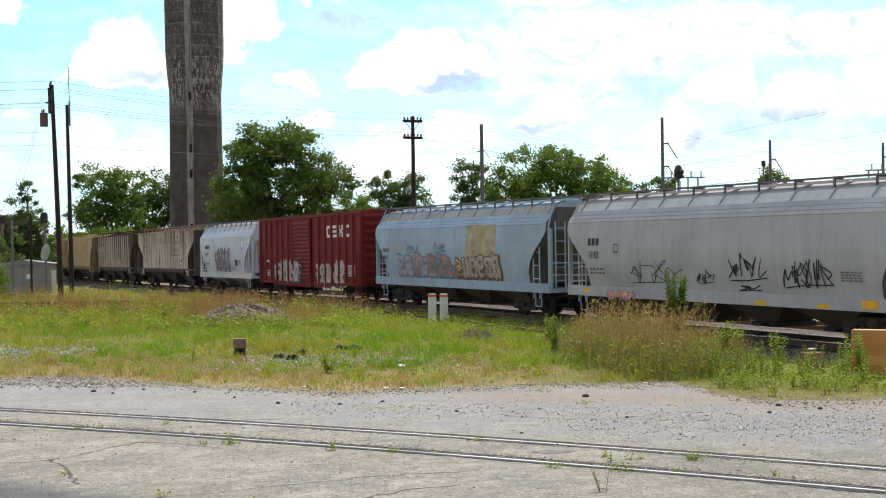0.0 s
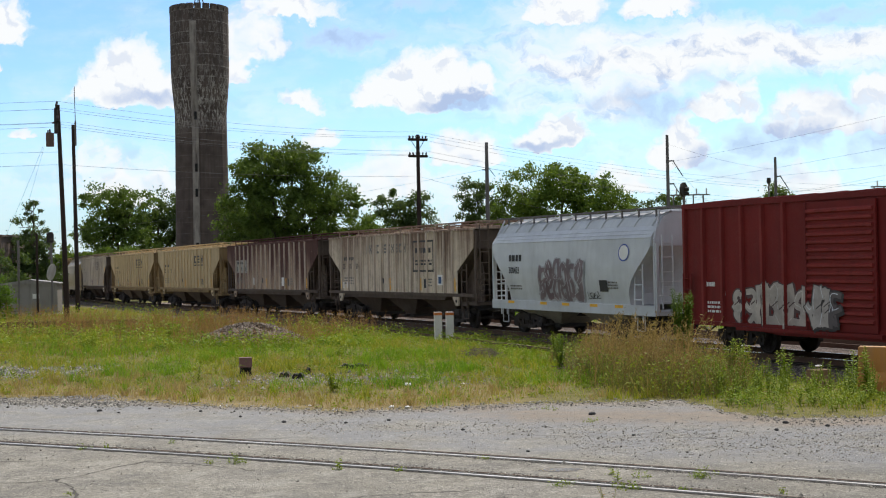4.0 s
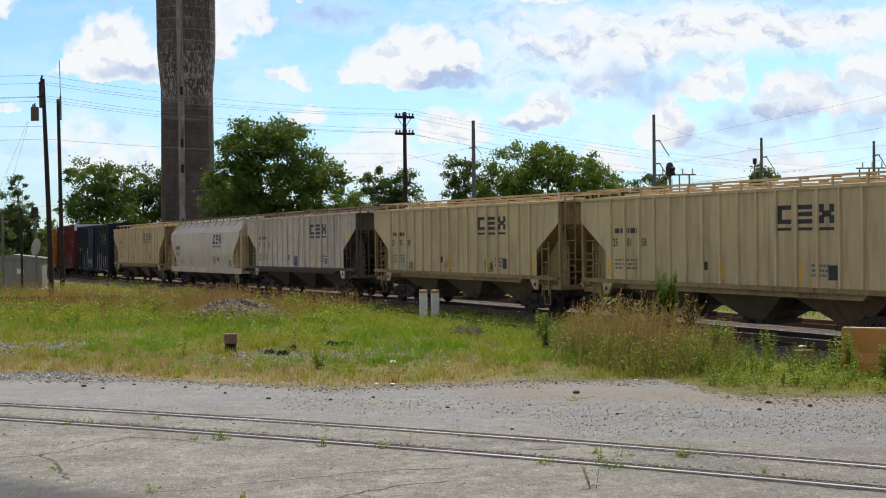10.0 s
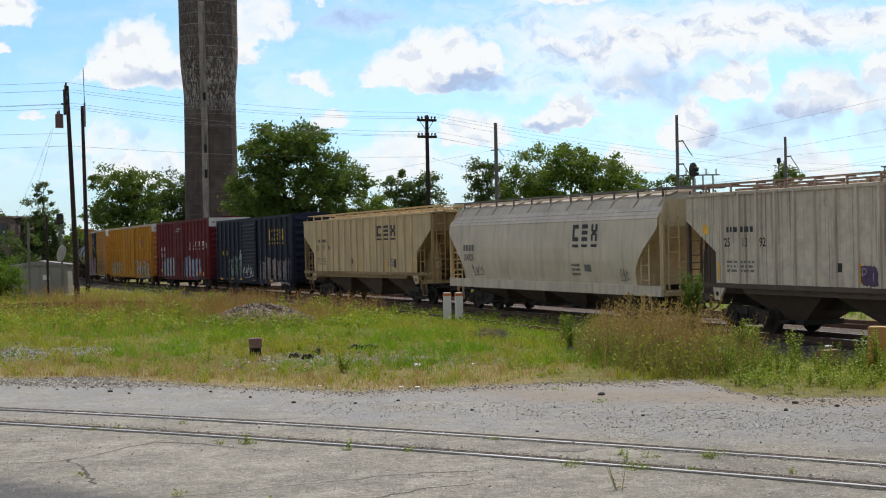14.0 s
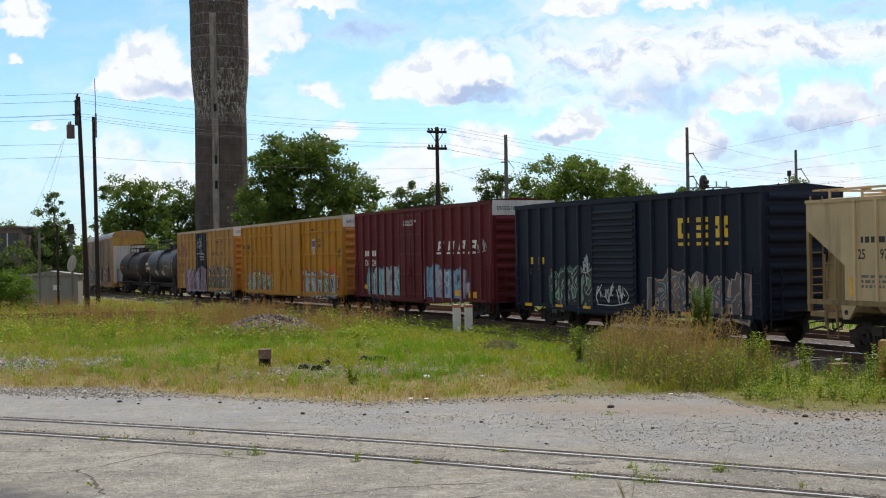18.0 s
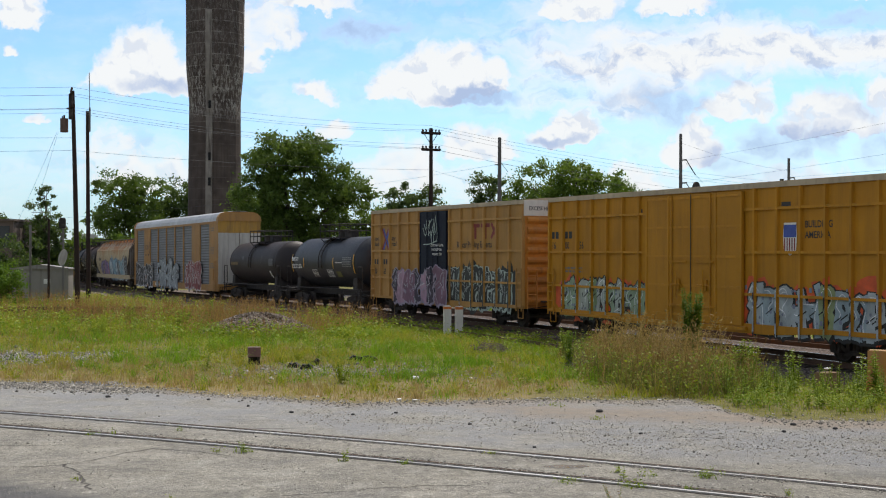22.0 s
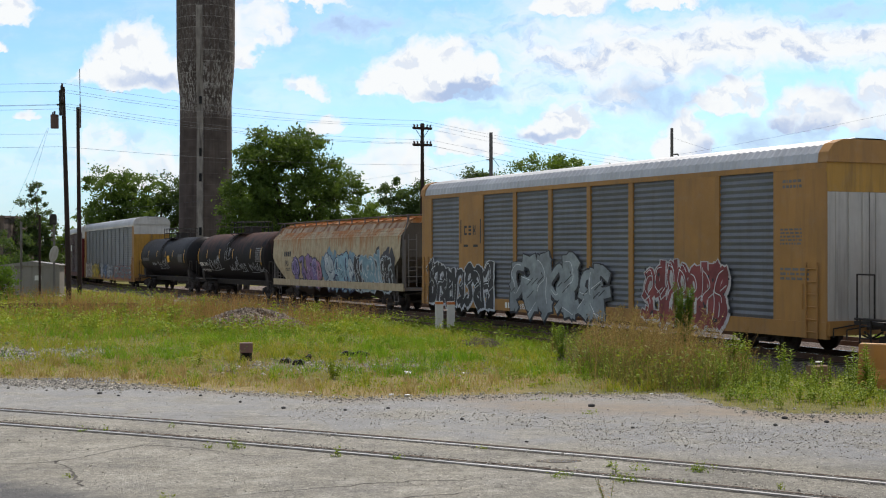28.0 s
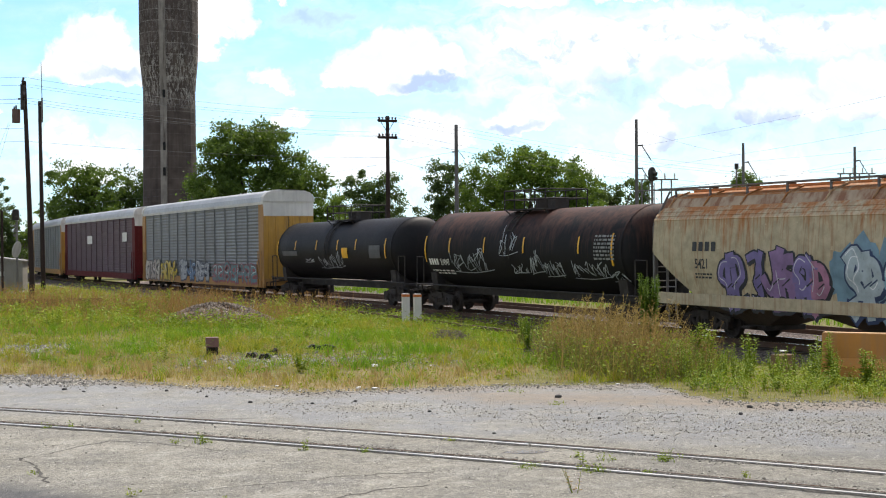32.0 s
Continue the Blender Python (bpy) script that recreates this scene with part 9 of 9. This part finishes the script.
def scatter(n, x0, x1, y0, y1, seed, keep):
    """Ground points in a rectangle where keep(x, y) (0 to 1) lets them stand."""
    rng = np.random.default_rng(seed)
    out = []
    xs, ys, r = rng.uniform(x0, x1, n), rng.uniform(y0, y1, n), rng.uniform(0, 1, n)
    for x, y, q in zip(xs, ys, r):
        if q < keep(x, y):
            out.append((x, y))
    return out


def lift(pts):
    return np.array([(x, y, GZ(x, y)) for x, y in pts]) if pts else np.zeros((0, 3))


def height_table():
    xs, ys = np.arange(-42, 22, 0.8), np.arange(20, 100, 0.8)
    z = np.array([[ground_z(float(x), float(y)) for x in xs] for y in ys])
    d = np.array([[line_off(float(x), float(y))[0] for x in xs] for y in ys])

    def look_up(tab, x, y):
        i = min(len(xs) - 2, max(0, int((x - xs[0]) / 0.8)))
        j = min(len(ys) - 2, max(0, int((y - ys[0]) / 0.8)))
        u, v = (x - xs[i]) / 0.8, (y - ys[j]) / 0.8
        return float((tab[j, i] * (1 - u) + tab[j, i + 1] * u) * (1 - v) + (tab[j + 1, i] * (1 - u) + tab[j + 1, i + 1] * u) * v)
    return (lambda x, y: look_up(z, x, y)), (lambda x, y: look_up(d, x, y))


GZ, OFF = height_table()


def clump(x, y, cx, cy, rx, ry):
    return max(0.0, 1 - ((x - cx) / rx) ** 2 - ((y - cy) / ry) ** 2)


def bare(x, y):
    """Stony and trodden spots where little grows."""
    return min(1.0, 1.2 * clump(x, y, -13.8, 37.5, 3.8, 2.8) + 0.9 * clump(x, y, -3.0, 33.8, 3.4, 2.2) + clump(x, y, -9.6, 30.3, 2.6, 0.9) + 1.5 * clump(x, y, -7.6, 49.2, 1.8, 1.6) + 0.8 * clump(x, y, 0.5, 31.6, 2.0, 1.0) + 1.4 * clump(x, y, -20.5, 63.7, 5.2, 1.9))


def free_mesh(name, label, vs, mat):
    me = quads(name, vs)
    me.materials.append(mat)
    return tagged(new(name, me), label, "weeds", kind="stuff")


def plumes(name, label, pts, h, mat, seed, seeds=9):
    """Thin bent stems with a loose branching seed head each; h is the height of every plant."""
    rng = np.random.default_rng(seed)
    n = len(pts)
    b = rng.uniform(0, 2 * np.pi, n)
    tilt = np.stack([np.cos(b), np.sin(b), 0 * b], 1) * (h * rng.uniform(0.05, 0.55, n))[:, None]
    top = pts + tilt + np.array([0, 0, 1.0]) * h[:, None]
    a = rng.uniform(0, np.pi, n)
    side = np.stack([np.cos(a), np.sin(a), 0 * a], 1) * rng.uniform(0.003, 0.006, n)[:, None]
    out = [np.stack([pts - side * 1.5, pts + side * 1.5, top + side * 0.6, top - side * 0.6], 1)]
    for k in range(seeds):
        f = rng.uniform(0.45, 1.0, n)[:, None]
        root = pts * (1 - f) + top * f
        d = rng.normal(size=(n, 3)) * np.array([1, 1, 0.5]) + np.array([0, 0, 0.7])
        d /= np.linalg.norm(d, axis=1)[:, None]
        L = (h * rng.uniform(0.028, 0.08, n))[:, None]
        w = np.cross(d, rng.normal(size=(n, 3)))
        w /= np.linalg.norm(w, axis=1)[:, None]
        w = w * L * 0.12
        out.append(np.stack([root, root + d * L * 0.6 + w, root + d * L, root + d * L * 0.6 - w], 1))
    return free_mesh(name, label, np.stack(out, 1).reshape(-1, 3), mat)


def forbs(name, label, pts, h, leaf, mat, seed, leaves=10):
    """Low leafy plants: leaves standing out all round a short stem."""
    rng = np.random.default_rng(seed)
    n = len(pts)
    out = []
    for k in range(leaves):
        f = rng.uniform(0.1, 1.0, n)
        a = rng.uniform(0, 2 * np.pi, n)
        r = h * 0.45 * rng.uniform(0.1, 1, n)
        root = pts + np.stack([np.cos(a) * r, np.sin(a) * r, h * f], 1)
        d = np.stack([np.cos(a), np.sin(a), rng.uniform(-0.3, 0.9, n)], 1)
        d /= np.linalg.norm(d, axis=1)[:, None]
        L = (leaf * rng.uniform(0.5, 1.3, n))[:, None]
        w = np.cross(d, np.array([0, 0, 1.0]) + rng.normal(size=(n, 3)) * 0.5)
        w /= np.linalg.norm(w, axis=1)[:, None]
        w = w * L * 0.24
        out.append(np.stack([root - d * L * 0.3, root + d * L * 0.2 + w, root + d * L * 0.7, root + d * L * 0.2 - w], 1))
    return free_mesh(name, label, np.stack(out, 1).reshape(-1, 3), mat)


def patch(x, y, f, seed):
    """Uneven cover from 0 to 1 in patches about 1 / f metres wide."""
    return smooth01(1.5 * noise.noise((x * f, y * f, seed)) + 0.45 + 0.5 * noise.noise((x * f * 3.1, y * f * 3.1, seed + 7)))


def build_grass():
    def fade(x, y):
        d = y - edge(x) + 0.9 * noise.noise((x * 0.8, y * 0.8, 5)) + 0.4 * noise.noise((x * 2.4, y * 2.4, 7))
        start = 1.5 + 5.0 * smooth01((y - 55) / 5) * smooth01((-6 - x) / 4)
        return smooth01(d / 1.4) * smooth01((OFF(x, y) - start) / 1.0)

    def dryness(x, y):
        d = y - edge(x)
        return min(1, math.exp(-((d - 1.4) / 2.2) ** 2) * smooth01((3 - x) / 3) + 0.7 * clump(x, y, 0.6, 30.6, 2.6, 1.3) + 0.6 * clump(x, y, -9, 33, 6, 3))

    def turf(x, y):
        return fade(x, y) * (1 - 0.85 * bare(x, y)) * (0.25 + 0.75 * patch(x, y, 0.55, 1)) * (1 - 0.75 * dryness(x, y) * patch(x, y, 0.9, 21))
    blades("short_grass", "short yellow-green grass over the field", lift(scatter(120000, -24, 13, 23, 50, 1, turf)), 0.04, 0.17, 0.014, LAWN, 1, 0.9)
    # tussocks: tufts of longer blades with dark hollows between them
    rng = np.random.default_rng(91)
    mats = {"green": [], "pale": [], "straw": []}
    for x, y in scatter(3600, -24, 4.5, 24, 56, 92, lambda x, y: fade(x, y) * (1 - 0.8 * bare(x, y)) * (0.2 + 0.8 * patch(x, y, 0.35, 93))):
        k = "straw" if rng.random() < 0.12 + 0.6 * dryness(x, y) else "green" if patch(x, y, 0.3, 94) > 0.5 else "pale"
        r = rng.uniform(0.04, 0.16) * (1 + 0.02 * (y - 26))
        m = int(rng.integers(16, 42))
        mats[k].append(np.stack([x + rng.normal(size=m) * r, y + rng.normal(size=m) * r, np.full(m, GZ(x, y))], 1))
    for k, label, mat, h in (("green", "tufts of fresh green grass", LUSH, 0.42), ("pale", "tufts of yellow-green grass", LAWN, 0.36), ("straw", "tufts of straw-coloured grass", DRY, 0.30)):
        blades("grass_tufts", label, np.concatenate(mats[k]), 0.10, h, 0.016, mat, 95, 1.0)

    def stalky(x, y):
        return fade(x, y) * (1 - bare(x, y)) * patch(x, y, 0.3, 96) * 0.9
    p = lift(scatter(900, -22, 3, 28, 50, 97, stalky))
    forbs("upright_weeds", "slender upright weeds standing in the grass", p, rng.uniform(0.3, 0.75, len(p)), 0.07, WEED, 98, 20)

    def russet(x, y):
        k = 1.3 * clump(x, y, -1.6, 32.0, 1.3, 1.6) + 0.7 * clump(x, y, -13, 44, 5, 4) + 0.6 * clump(x, y, -8, 52, 5, 3) + 0.5 * clump(x, y, -18, 50, 5, 5)
        return min(1, k) * fade(x, y) * (0.2 + 0.8 * patch(x, y, 0.7, 99))
    p = lift(scatter(9000, -24, 2, 28, 56, 100, russet))
    plumes("russet_grass", "thin russet seeding grass in patches", p, rng.uniform(0.2, 0.55, len(p)), RUSSET, 101, 9)
    blades("short_grass", "short grass of the farther field", lift(scatter(60000, -40, 14, 46, 95, 2, turf)), 0.08, 0.34, 0.028, LAWN, 2, 0.8)

    def lush(x, y):
        k = clump(x, y, 0.5, 37, 5.0, 8.5) + clump(x, y, -5.5, 45, 4.5, 6) + 0.6 * clump(x, y, -18, 62, 7, 10) + 0.9 * clump(x, y, -23, 76, 5, 6) + 0.5 * clump(x, y, -12, 41, 5, 4)
        return min(1, 1.3 * k) * fade(x, y) * (1 - bare(x, y)) * patch(x, y, 0.6, 11)
    blades("lush_grass", "taller bright green grass", lift(scatter(75000, -28, 9, 26, 82, 3, lush)), 0.10, 0.34, 0.020, LUSH, 3, 0.9)

    def leafy(x, y):
        k = 1.2 * clump(x, y, 0.3, 36, 5.0, 9) + 0.8 * clump(x, y, -5.5, 44, 5, 8) + 0.35
        return min(1, k) * fade(x, y) * (1 - bare(x, y)) * patch(x, y, 0.8, 17)
    p = lift(scatter(26000, -24, 7, 26, 60, 31, leafy))
    rng = np.random.default_rng(3)
    h = rng.uniform(0.06, 0.28, len(p)) * (0.6 + 0.5 * (p[:, 1] > 40))
    forbs("leafy_weeds", "low leafy weeds among the grass", p, h, 0.075, WEED, 31, 9)

    def dry(x, y):
        d = y - edge(x)
        return dryness(x, y) * smooth01(d / 0.8) * (0.15 + 0.85 * patch(x, y, 0.9, 21))
    blades("dry_grass", "dry straw-coloured grass along the pavement", lift(scatter(80000, -24, 6, 25, 40, 4, dry)), 0.04, 0.17, 0.014, DRY, 4, 0.9)

    # the big clump of seeding grass: a mound, highest in its middle, with green growth inside it
    def mound(x, y):
        return 1.5 * clump(x, y, 5.2, 32.2, 2.4, 5.2) + 0.6 * clump(x, y, 4.2, 38.0, 1.5, 4.5) + 0.6 * clump(x, y, 5.6, 41.0, 2.0, 4.0)

    def brown(x, y):
        return min(1, mound(x, y)) * (0.25 + 0.75 * patch(x, y, 0.8, 31)) * smooth01((OFF(x, y) - 2.2) / 0.8) * smooth01((y - edge(x)) / 0.6)
    p = lift(scatter(19000, 1, 9, 26, 46, 5, brown))
    rng = np.random.default_rng(5)
    h = np.array([0.35 + 0.85 * min(1.0, mound(x, y)) * (0.45 + 0.75 * patch(x, y, 0.9, 77)) for x, y, _ in p]) * rng.uniform(0.4, 1.3, len(p))
    plumes("tall_brown_grass", "tall brown seeding grass in a dense clump", p, h, STRAW, 5, 15)
    p = lift(scatter(34000, 1, 9, 26, 46, 6, brown))
    blades("clump_grass", "olive green blades inside the seeding clump", p, 0.25, 1.0, 0.011, OLIVE, 15, 0.9)
    p = lift(scatter(13000, 1, 9, 26, 46, 7, brown))
    forbs("clump_weeds", "leafy stalks inside the seeding clump", p, rng.uniform(0.15, 0.95, len(p)), 0.08, WEED, 16, 9)

    def brown2(x, y):
        k = 1.7 * clump(x, y, -12.0, 56.0, 5.0, 7.5) + 1.5 * clump(x, y, -6.0, 57.5, 3.6, 6.5) + 1.5 * clump(x, y, -20, 60, 5.5, 8) + 1.0 * clump(x, y, -26, 68, 5, 8) + 0.9 * clump(x, y, -2.8, 56.0, 2.0, 3.4)
        return min(1, k) * (0.04 + 0.96 * patch(x, y, 0.26, 41) ** 1.6) * smooth01((OFF(x, y) - 3.4 - 4.0 * smooth01((y - 57) / 5)) / 0.8) * (1 - bare(x, y))
    p = lift(scatter(50000, -32, 0, 44, 82, 6, brown2))
    h = rng.uniform(0.35, 1.15, len(p))
    plumes("tall_brown_grass", "tall reddish brown grass beside the ballast", p, h, RUSSET, 6, 12)
    p = lift(scatter(24000, -32, 0, 44, 82, 66, brown2))
    blades("clump_grass", "olive green blades among the brown grass", p, 0.3, 0.8, 0.018, OLIVE, 67, 0.9)

    p = lift(scatter(1300, -10.4, -4.6, 46.6, 51.5, 68, lambda x, y: smooth01(1.6 * (1 - clump(x, y, -7.4, 49.4, 2.2, 1.5))) * 0.6 + 0.25))
    plumes("heap_grass", "dry grass grown over the stone heap", p, rng.uniform(0.25, 0.75, len(p)), RUSSET, 69, 8)
    p = lift(scatter(330, -10.4, -4.0, 45.6, 47.9, 70, lambda x, y: patch(x, y, 0.8, 71)))
    forbs("heap_weeds", "leafy weeds before the stone heap", p, rng.uniform(0.2, 0.6, len(p)), 0.12, WEED, 72, 14)

    def green2(x, y):
        return (0.15 + 0.85 * clump(x, y, -14, 55, 14, 10)) * (1 - brown2(x, y)) * patch(x, y, 0.4, 43) * smooth01((OFF(x, y) - 4.2) / 0.8) * (1 - bare(x, y))
    p = lift(scatter(26000, -34, 1, 44, 84, 16, green2))
    forbs("leafy_weeds", "leafy green weeds of the farther field", p, rng.uniform(0.15, 0.8, len(p)), 0.13, WEED, 33, 10)

    def mixed(x, y):
        k = 1.2 * clump(x, y, 7.8, 27.5, 3.4, 4.2) + 0.5 * clump(x, y, 3.4, 37, 3, 6)
        return min(1, k) * smooth01((y - edge(x) - 0.1) / 1.2) * smooth01((OFF(x, y) - 2.0) / 0.8) * patch(x, y, 1.1, 51)
    blades("weedy_grass", "fresh green weedy grass", lift(scatter(5200, 2, 12, 23, 46, 7, mixed)), 0.08, 0.36, 0.013, LUSH, 7, 0.9)
    p = lift(scatter(3000, 4, 12, 23, 33, 17, mixed))
    forbs("leafy_weeds", "yellow-green leafy weeds at the pavement edge", p, rng.uniform(0.08, 0.5, len(p)), 0.065, WEED, 34, 11)

    def verge(x, y):
        o = OFF(x, y)
        return smooth01((o - 1.45) / 0.5) * smooth01((5.5 - o) / 2) * patch(x, y, 0.6, 57) * smooth01((y - 34) / 4)
    p = lift(scatter(16000, -12, 8, 34, 62, 57, verge))
    forbs("verge_weeds", "leafy weeds growing up to the rails", p, rng.uniform(0.1, 0.42, len(p)), 0.10, WEED, 58, 10)
    # thin growth on the track's shoulder
    def shoulder(x, y):
        o = OFF(x, y)
        return math.exp(-((o - 3.3) / 0.9) ** 2) * smooth01(noise.noise((x * 0.6, y * 0.6, 61)) + 0.3)
    p = lift(scatter(7000, -26, 14, 28, 70, 8, shoulder))
    plumes("trackside_grass", "thin straggling grass on the ballast shoulder", p, rng.uniform(0.15, 0.6, len(p)), STRAW, 8, 6)

    def beyond(x, y):
        return 1.0 if -24 < OFF(x, y) < -9 else 0.0
    blades("far_grass", "green grass beyond the tracks", lift(scatter(30000, -10, 20, 30, 98, 9, beyond)), 0.15, 0.5, 0.04, LUSH, 9)
    # tufts in the yard rails and cracks
    rnd = random.Random(77)
    spots = ((-3.3, 19.95, 0.16, 90), (-3.7, 20.0, 0.1, 40), (3.41, 17.9, 0.16, 110), (2.6, 18.0, 0.12, 60), (2.2, 18.3, 0.1, 40), (-0.75, 18.95, 0.12, 50), (-1.7, 19.2, 0.1, 40), (1.45, 17.45, 0.2, 80), (2.3, 17.2, 0.25, 120), (3.0, 17.0, 0.1, 40), (-3.5, 15.9, 0.1, 50), (-2.3, 15.4, 0.07, 30), (-5.1, 17.4, 0.06, 25), (-6.2, 21.8, 0.1, 40), (-5.8, 21.9, 0.08, 30), (2.55, 24.1, 0.14, 60), (-4.8, 22.3, 0.08, 30), (0.5, 19.9, 0.08, 30), (4.2, 16.6, 0.06, 30), (1.9, 26.2, 0.3, 70), (-1.1, 14.5, 0.5, 500), (-0.9, 14.7, 0.3, 240))
    tuft = [(x + rnd.gauss(0, r * 0.5), y + rnd.gauss(0, r * 0.5), -0.06) for x, y, r, n in spots for _ in range(n // 4)]
    blades("pavement_tufts", "tufts of weeds in the rail grooves and cracks", np.array(tuft), 0.03, 0.10, 0.010, WEED, 10, 0.9)
    tuft = np.array([(x + rnd.gauss(0, r * 0.5), y + rnd.gauss(0, r * 0.5), -0.06) for x, y, r, n in spots for _ in range(n // 7)])
    forbs("pavement_weeds", "small leafy weeds in the rail grooves and cracks", tuft, rng.uniform(0.02, 0.12, len(tuft)), 0.035, WEED, 35, 8)


def dead_brush(x, y, r, h, seed):
    """A tangle of dead grey-brown twigs."""
    t = thing("dead_brush", "tangled heap of dead grey-brown twigs among weeds", "brush pile", at=pose(x, y, GZ(x, y)))
    rnd, bm = random.Random(seed), bmesh.new()
    for _ in range(150):
        a, q = rnd.uniform(0, 6.28), math.sqrt(rnd.random())
        p = Vector((math.cos(a) * q * r, math.sin(a) * q * r, rnd.uniform(0, h) * (1 - q * q)))
        d = Vector((rnd.gauss(0, 1), rnd.gauss(0, 1), rnd.gauss(0.3, 0.5))).normalized() * rnd.uniform(0.15, 0.45)
        tube(bm, [p - d, p + Vector((rnd.gauss(0, 0.04), rnd.gauss(0, 0.04), 0.03)), p + d], [0.009, 0.007, 0.003], 4)
    tagged(part("brushwood", bm, weathered("dead_twig", (0.16, 0.125, 0.105), (0.08, 0.06, 0.05), 0.3, 0.3, rough=0.95), t), kind="stuff")


def weed(x, y, h, seed, leaf=0.16, label="tall leafy green weed", mat=None, spread=0.22, stems=3):
    t = thing("weed", label, "weed", "tall weeds", at=pose(x, y, GZ(x, y)))
    rng = np.random.default_rng(seed)
    rnd = random.Random(seed)
    vs = []
    for k in range(stems):
        tx, ty = rnd.uniform(-spread, spread), rnd.uniform(-spread, spread)
        hh = h * rnd.uniform(0.75, 1.0)
        part("stem", rod(bmesh.new(), (tx * 0.2, ty * 0.2, -0.05), (tx, ty, hh), min(0.014, 0.016 * h), 5, min(0.006, 0.006 * h)), WEED, t)
        n = int(hh / 0.020)
        for i in range(n):
            f = 0.12 + 0.88 * i / n
            a = i * 2.4 + rnd.uniform(-0.3, 0.3)
            L = leaf * (1.15 - 0.65 * f) * rnd.uniform(0.7, 1.2)
            p = Vector((tx * (0.2 + 0.8 * f), ty * (0.2 + 0.8 * f), hh * f))
            d = Vector((math.cos(a), math.sin(a), rnd.uniform(0.3, 0.9))).normalized()
            w = d.cross(Vector((0, 0, 1))).normalized() * L * 0.16
            vs += [p, p + d * L * 0.5 + w, p + d * L - Vector((0, 0, L * 0.25)), p + d * L * 0.5 - w]
    me = quads("leaves", np.array([tuple(v) for v in vs]))
    me.materials.append(mat or WEED)
    o = new("leaves", me)
    o.parent = t


def build_weeds():
    weed(6.15, 34.4, 2.35, 1, 0.18, "tall feathery green weed standing over brown grass", SPIKE, 0.3, 26)
    weed(2.95, 34.8, 1.05, 11, 0.12, "feathery green weed beside the brown clump", SPIKE, 0.2, 10)
    weed(6.9, 31.0, 1.1, 12, 0.17, "leafy green weed beside the brown clump", stems=9, spread=0.3)
    dead_brush(3.6, 34.3, 0.8, 0.45, 1)
    dead_brush(1.0, 40.5, 0.6, 0.35, 2)
    weed(9.0, 29.2, 1.15, 2, 0.2, "tall leafy goldenrod weed near the barrier", stems=3)
    weed(9.5, 29.6, 1.2, 3, 0.2, "tall leafy goldenrod weed near the barrier", stems=3)
    weed(7.9, 30.6, 1.05, 4, 0.2, stems=4)
    weed(6.6, 30.6, 1.2, 5, 0.2, stems=6, spread=0.3)
    weed(9.6, 27.6, 0.9, 6, 0.2, stems=6)
    weed(-2.78, 30.8, 0.55, 7, 0.12, "dark stemmed weed tuft in the field", stems=7, spread=0.18)
    weed(3.2, 39.0, 1.0, 8, 0.2, stems=5)
    weed(1.6, 45, 0.5, 9)
    rnd = random.Random(12)
    for i in range(64):
        x, y = rnd.uniform(5.6, 10.4), rnd.uniform(24.9, 30.5)
        weed(x, y, rnd.uniform(0.25, 0.6) + (0.25 if y > 27.5 else 0), 100 + i, 0.12, "young yellow-green weed at the pavement edge", stems=3)
    for i in range(26):
        x, y = rnd.uniform(-9, 3), rnd.uniform(30, 44)
        if bare(x, y) < 0.5:
            weed(x, y, rnd.uniform(0.25, 0.55), 200 + i, 0.14, "young green weed in the field", stems=3)
    for i in range(16):
        x, y = rnd.uniform(-24, -6), rnd.uniform(44, 72)
        weed(x, y, rnd.uniform(0.5, 0.9), 300 + i, 0.24, "leafy green weed in the far field", stems=5, spread=0.4)
    for x, y in ((3.41, 17.9), (-3.3, 19.95), (2.25, 17.75), (-1.7, 19.2)):
        weed(x, y, 0.2, int(x * 10) + 400, 0.07, "small weed growing beside the yard rail", stems=4, spread=0.1)
    weed(1.9, 15.7, 0.3, 410, 0.06, "dead brown weed on the pavement", STRAW, 0.16, 4)


build_grass()
build_weeds()


def motions():
    steps = [i * 0.5 for i in range(65)]
    for car, mid, half in CARS:
        walk(car, [(t, car_pose(mid + run(t), half)) for t in steps])
    # the wheelsets roll: 0.43 m in radius
    rolls = [(i / FPS, run(i / FPS) / 0.43) for i in range(0, 32 * FPS + 1)]
    turns = [(t, Euler((0, a, 0)).to_matrix().to_4x4()) for t, a in rolls]
    for w, dx in WHEELSETS:
        place = Matrix.Translation((dx, 0, 0.43))
        walk(w, [(t, place @ m) for t, m in turns])


# distance run by the train, second by second
RUN = (0.0, 10.31, 20.62, 30.93, 41.22, 51.49, 61.77, 72.09, 82.45, 92.88, 103.35, 113.82, 124.24, 134.59, 144.88, 155.15, 165.4, 175.67,
       185.93, 196.19, 206.41, 216.6, 226.73, 236.82, 246.86, 256.86, 266.83, 276.81, 286.81, 296.86, 306.94, 317.05, 327.17)


def run(t):
    return float(np.interp(t, range(33), RUN))


motions()
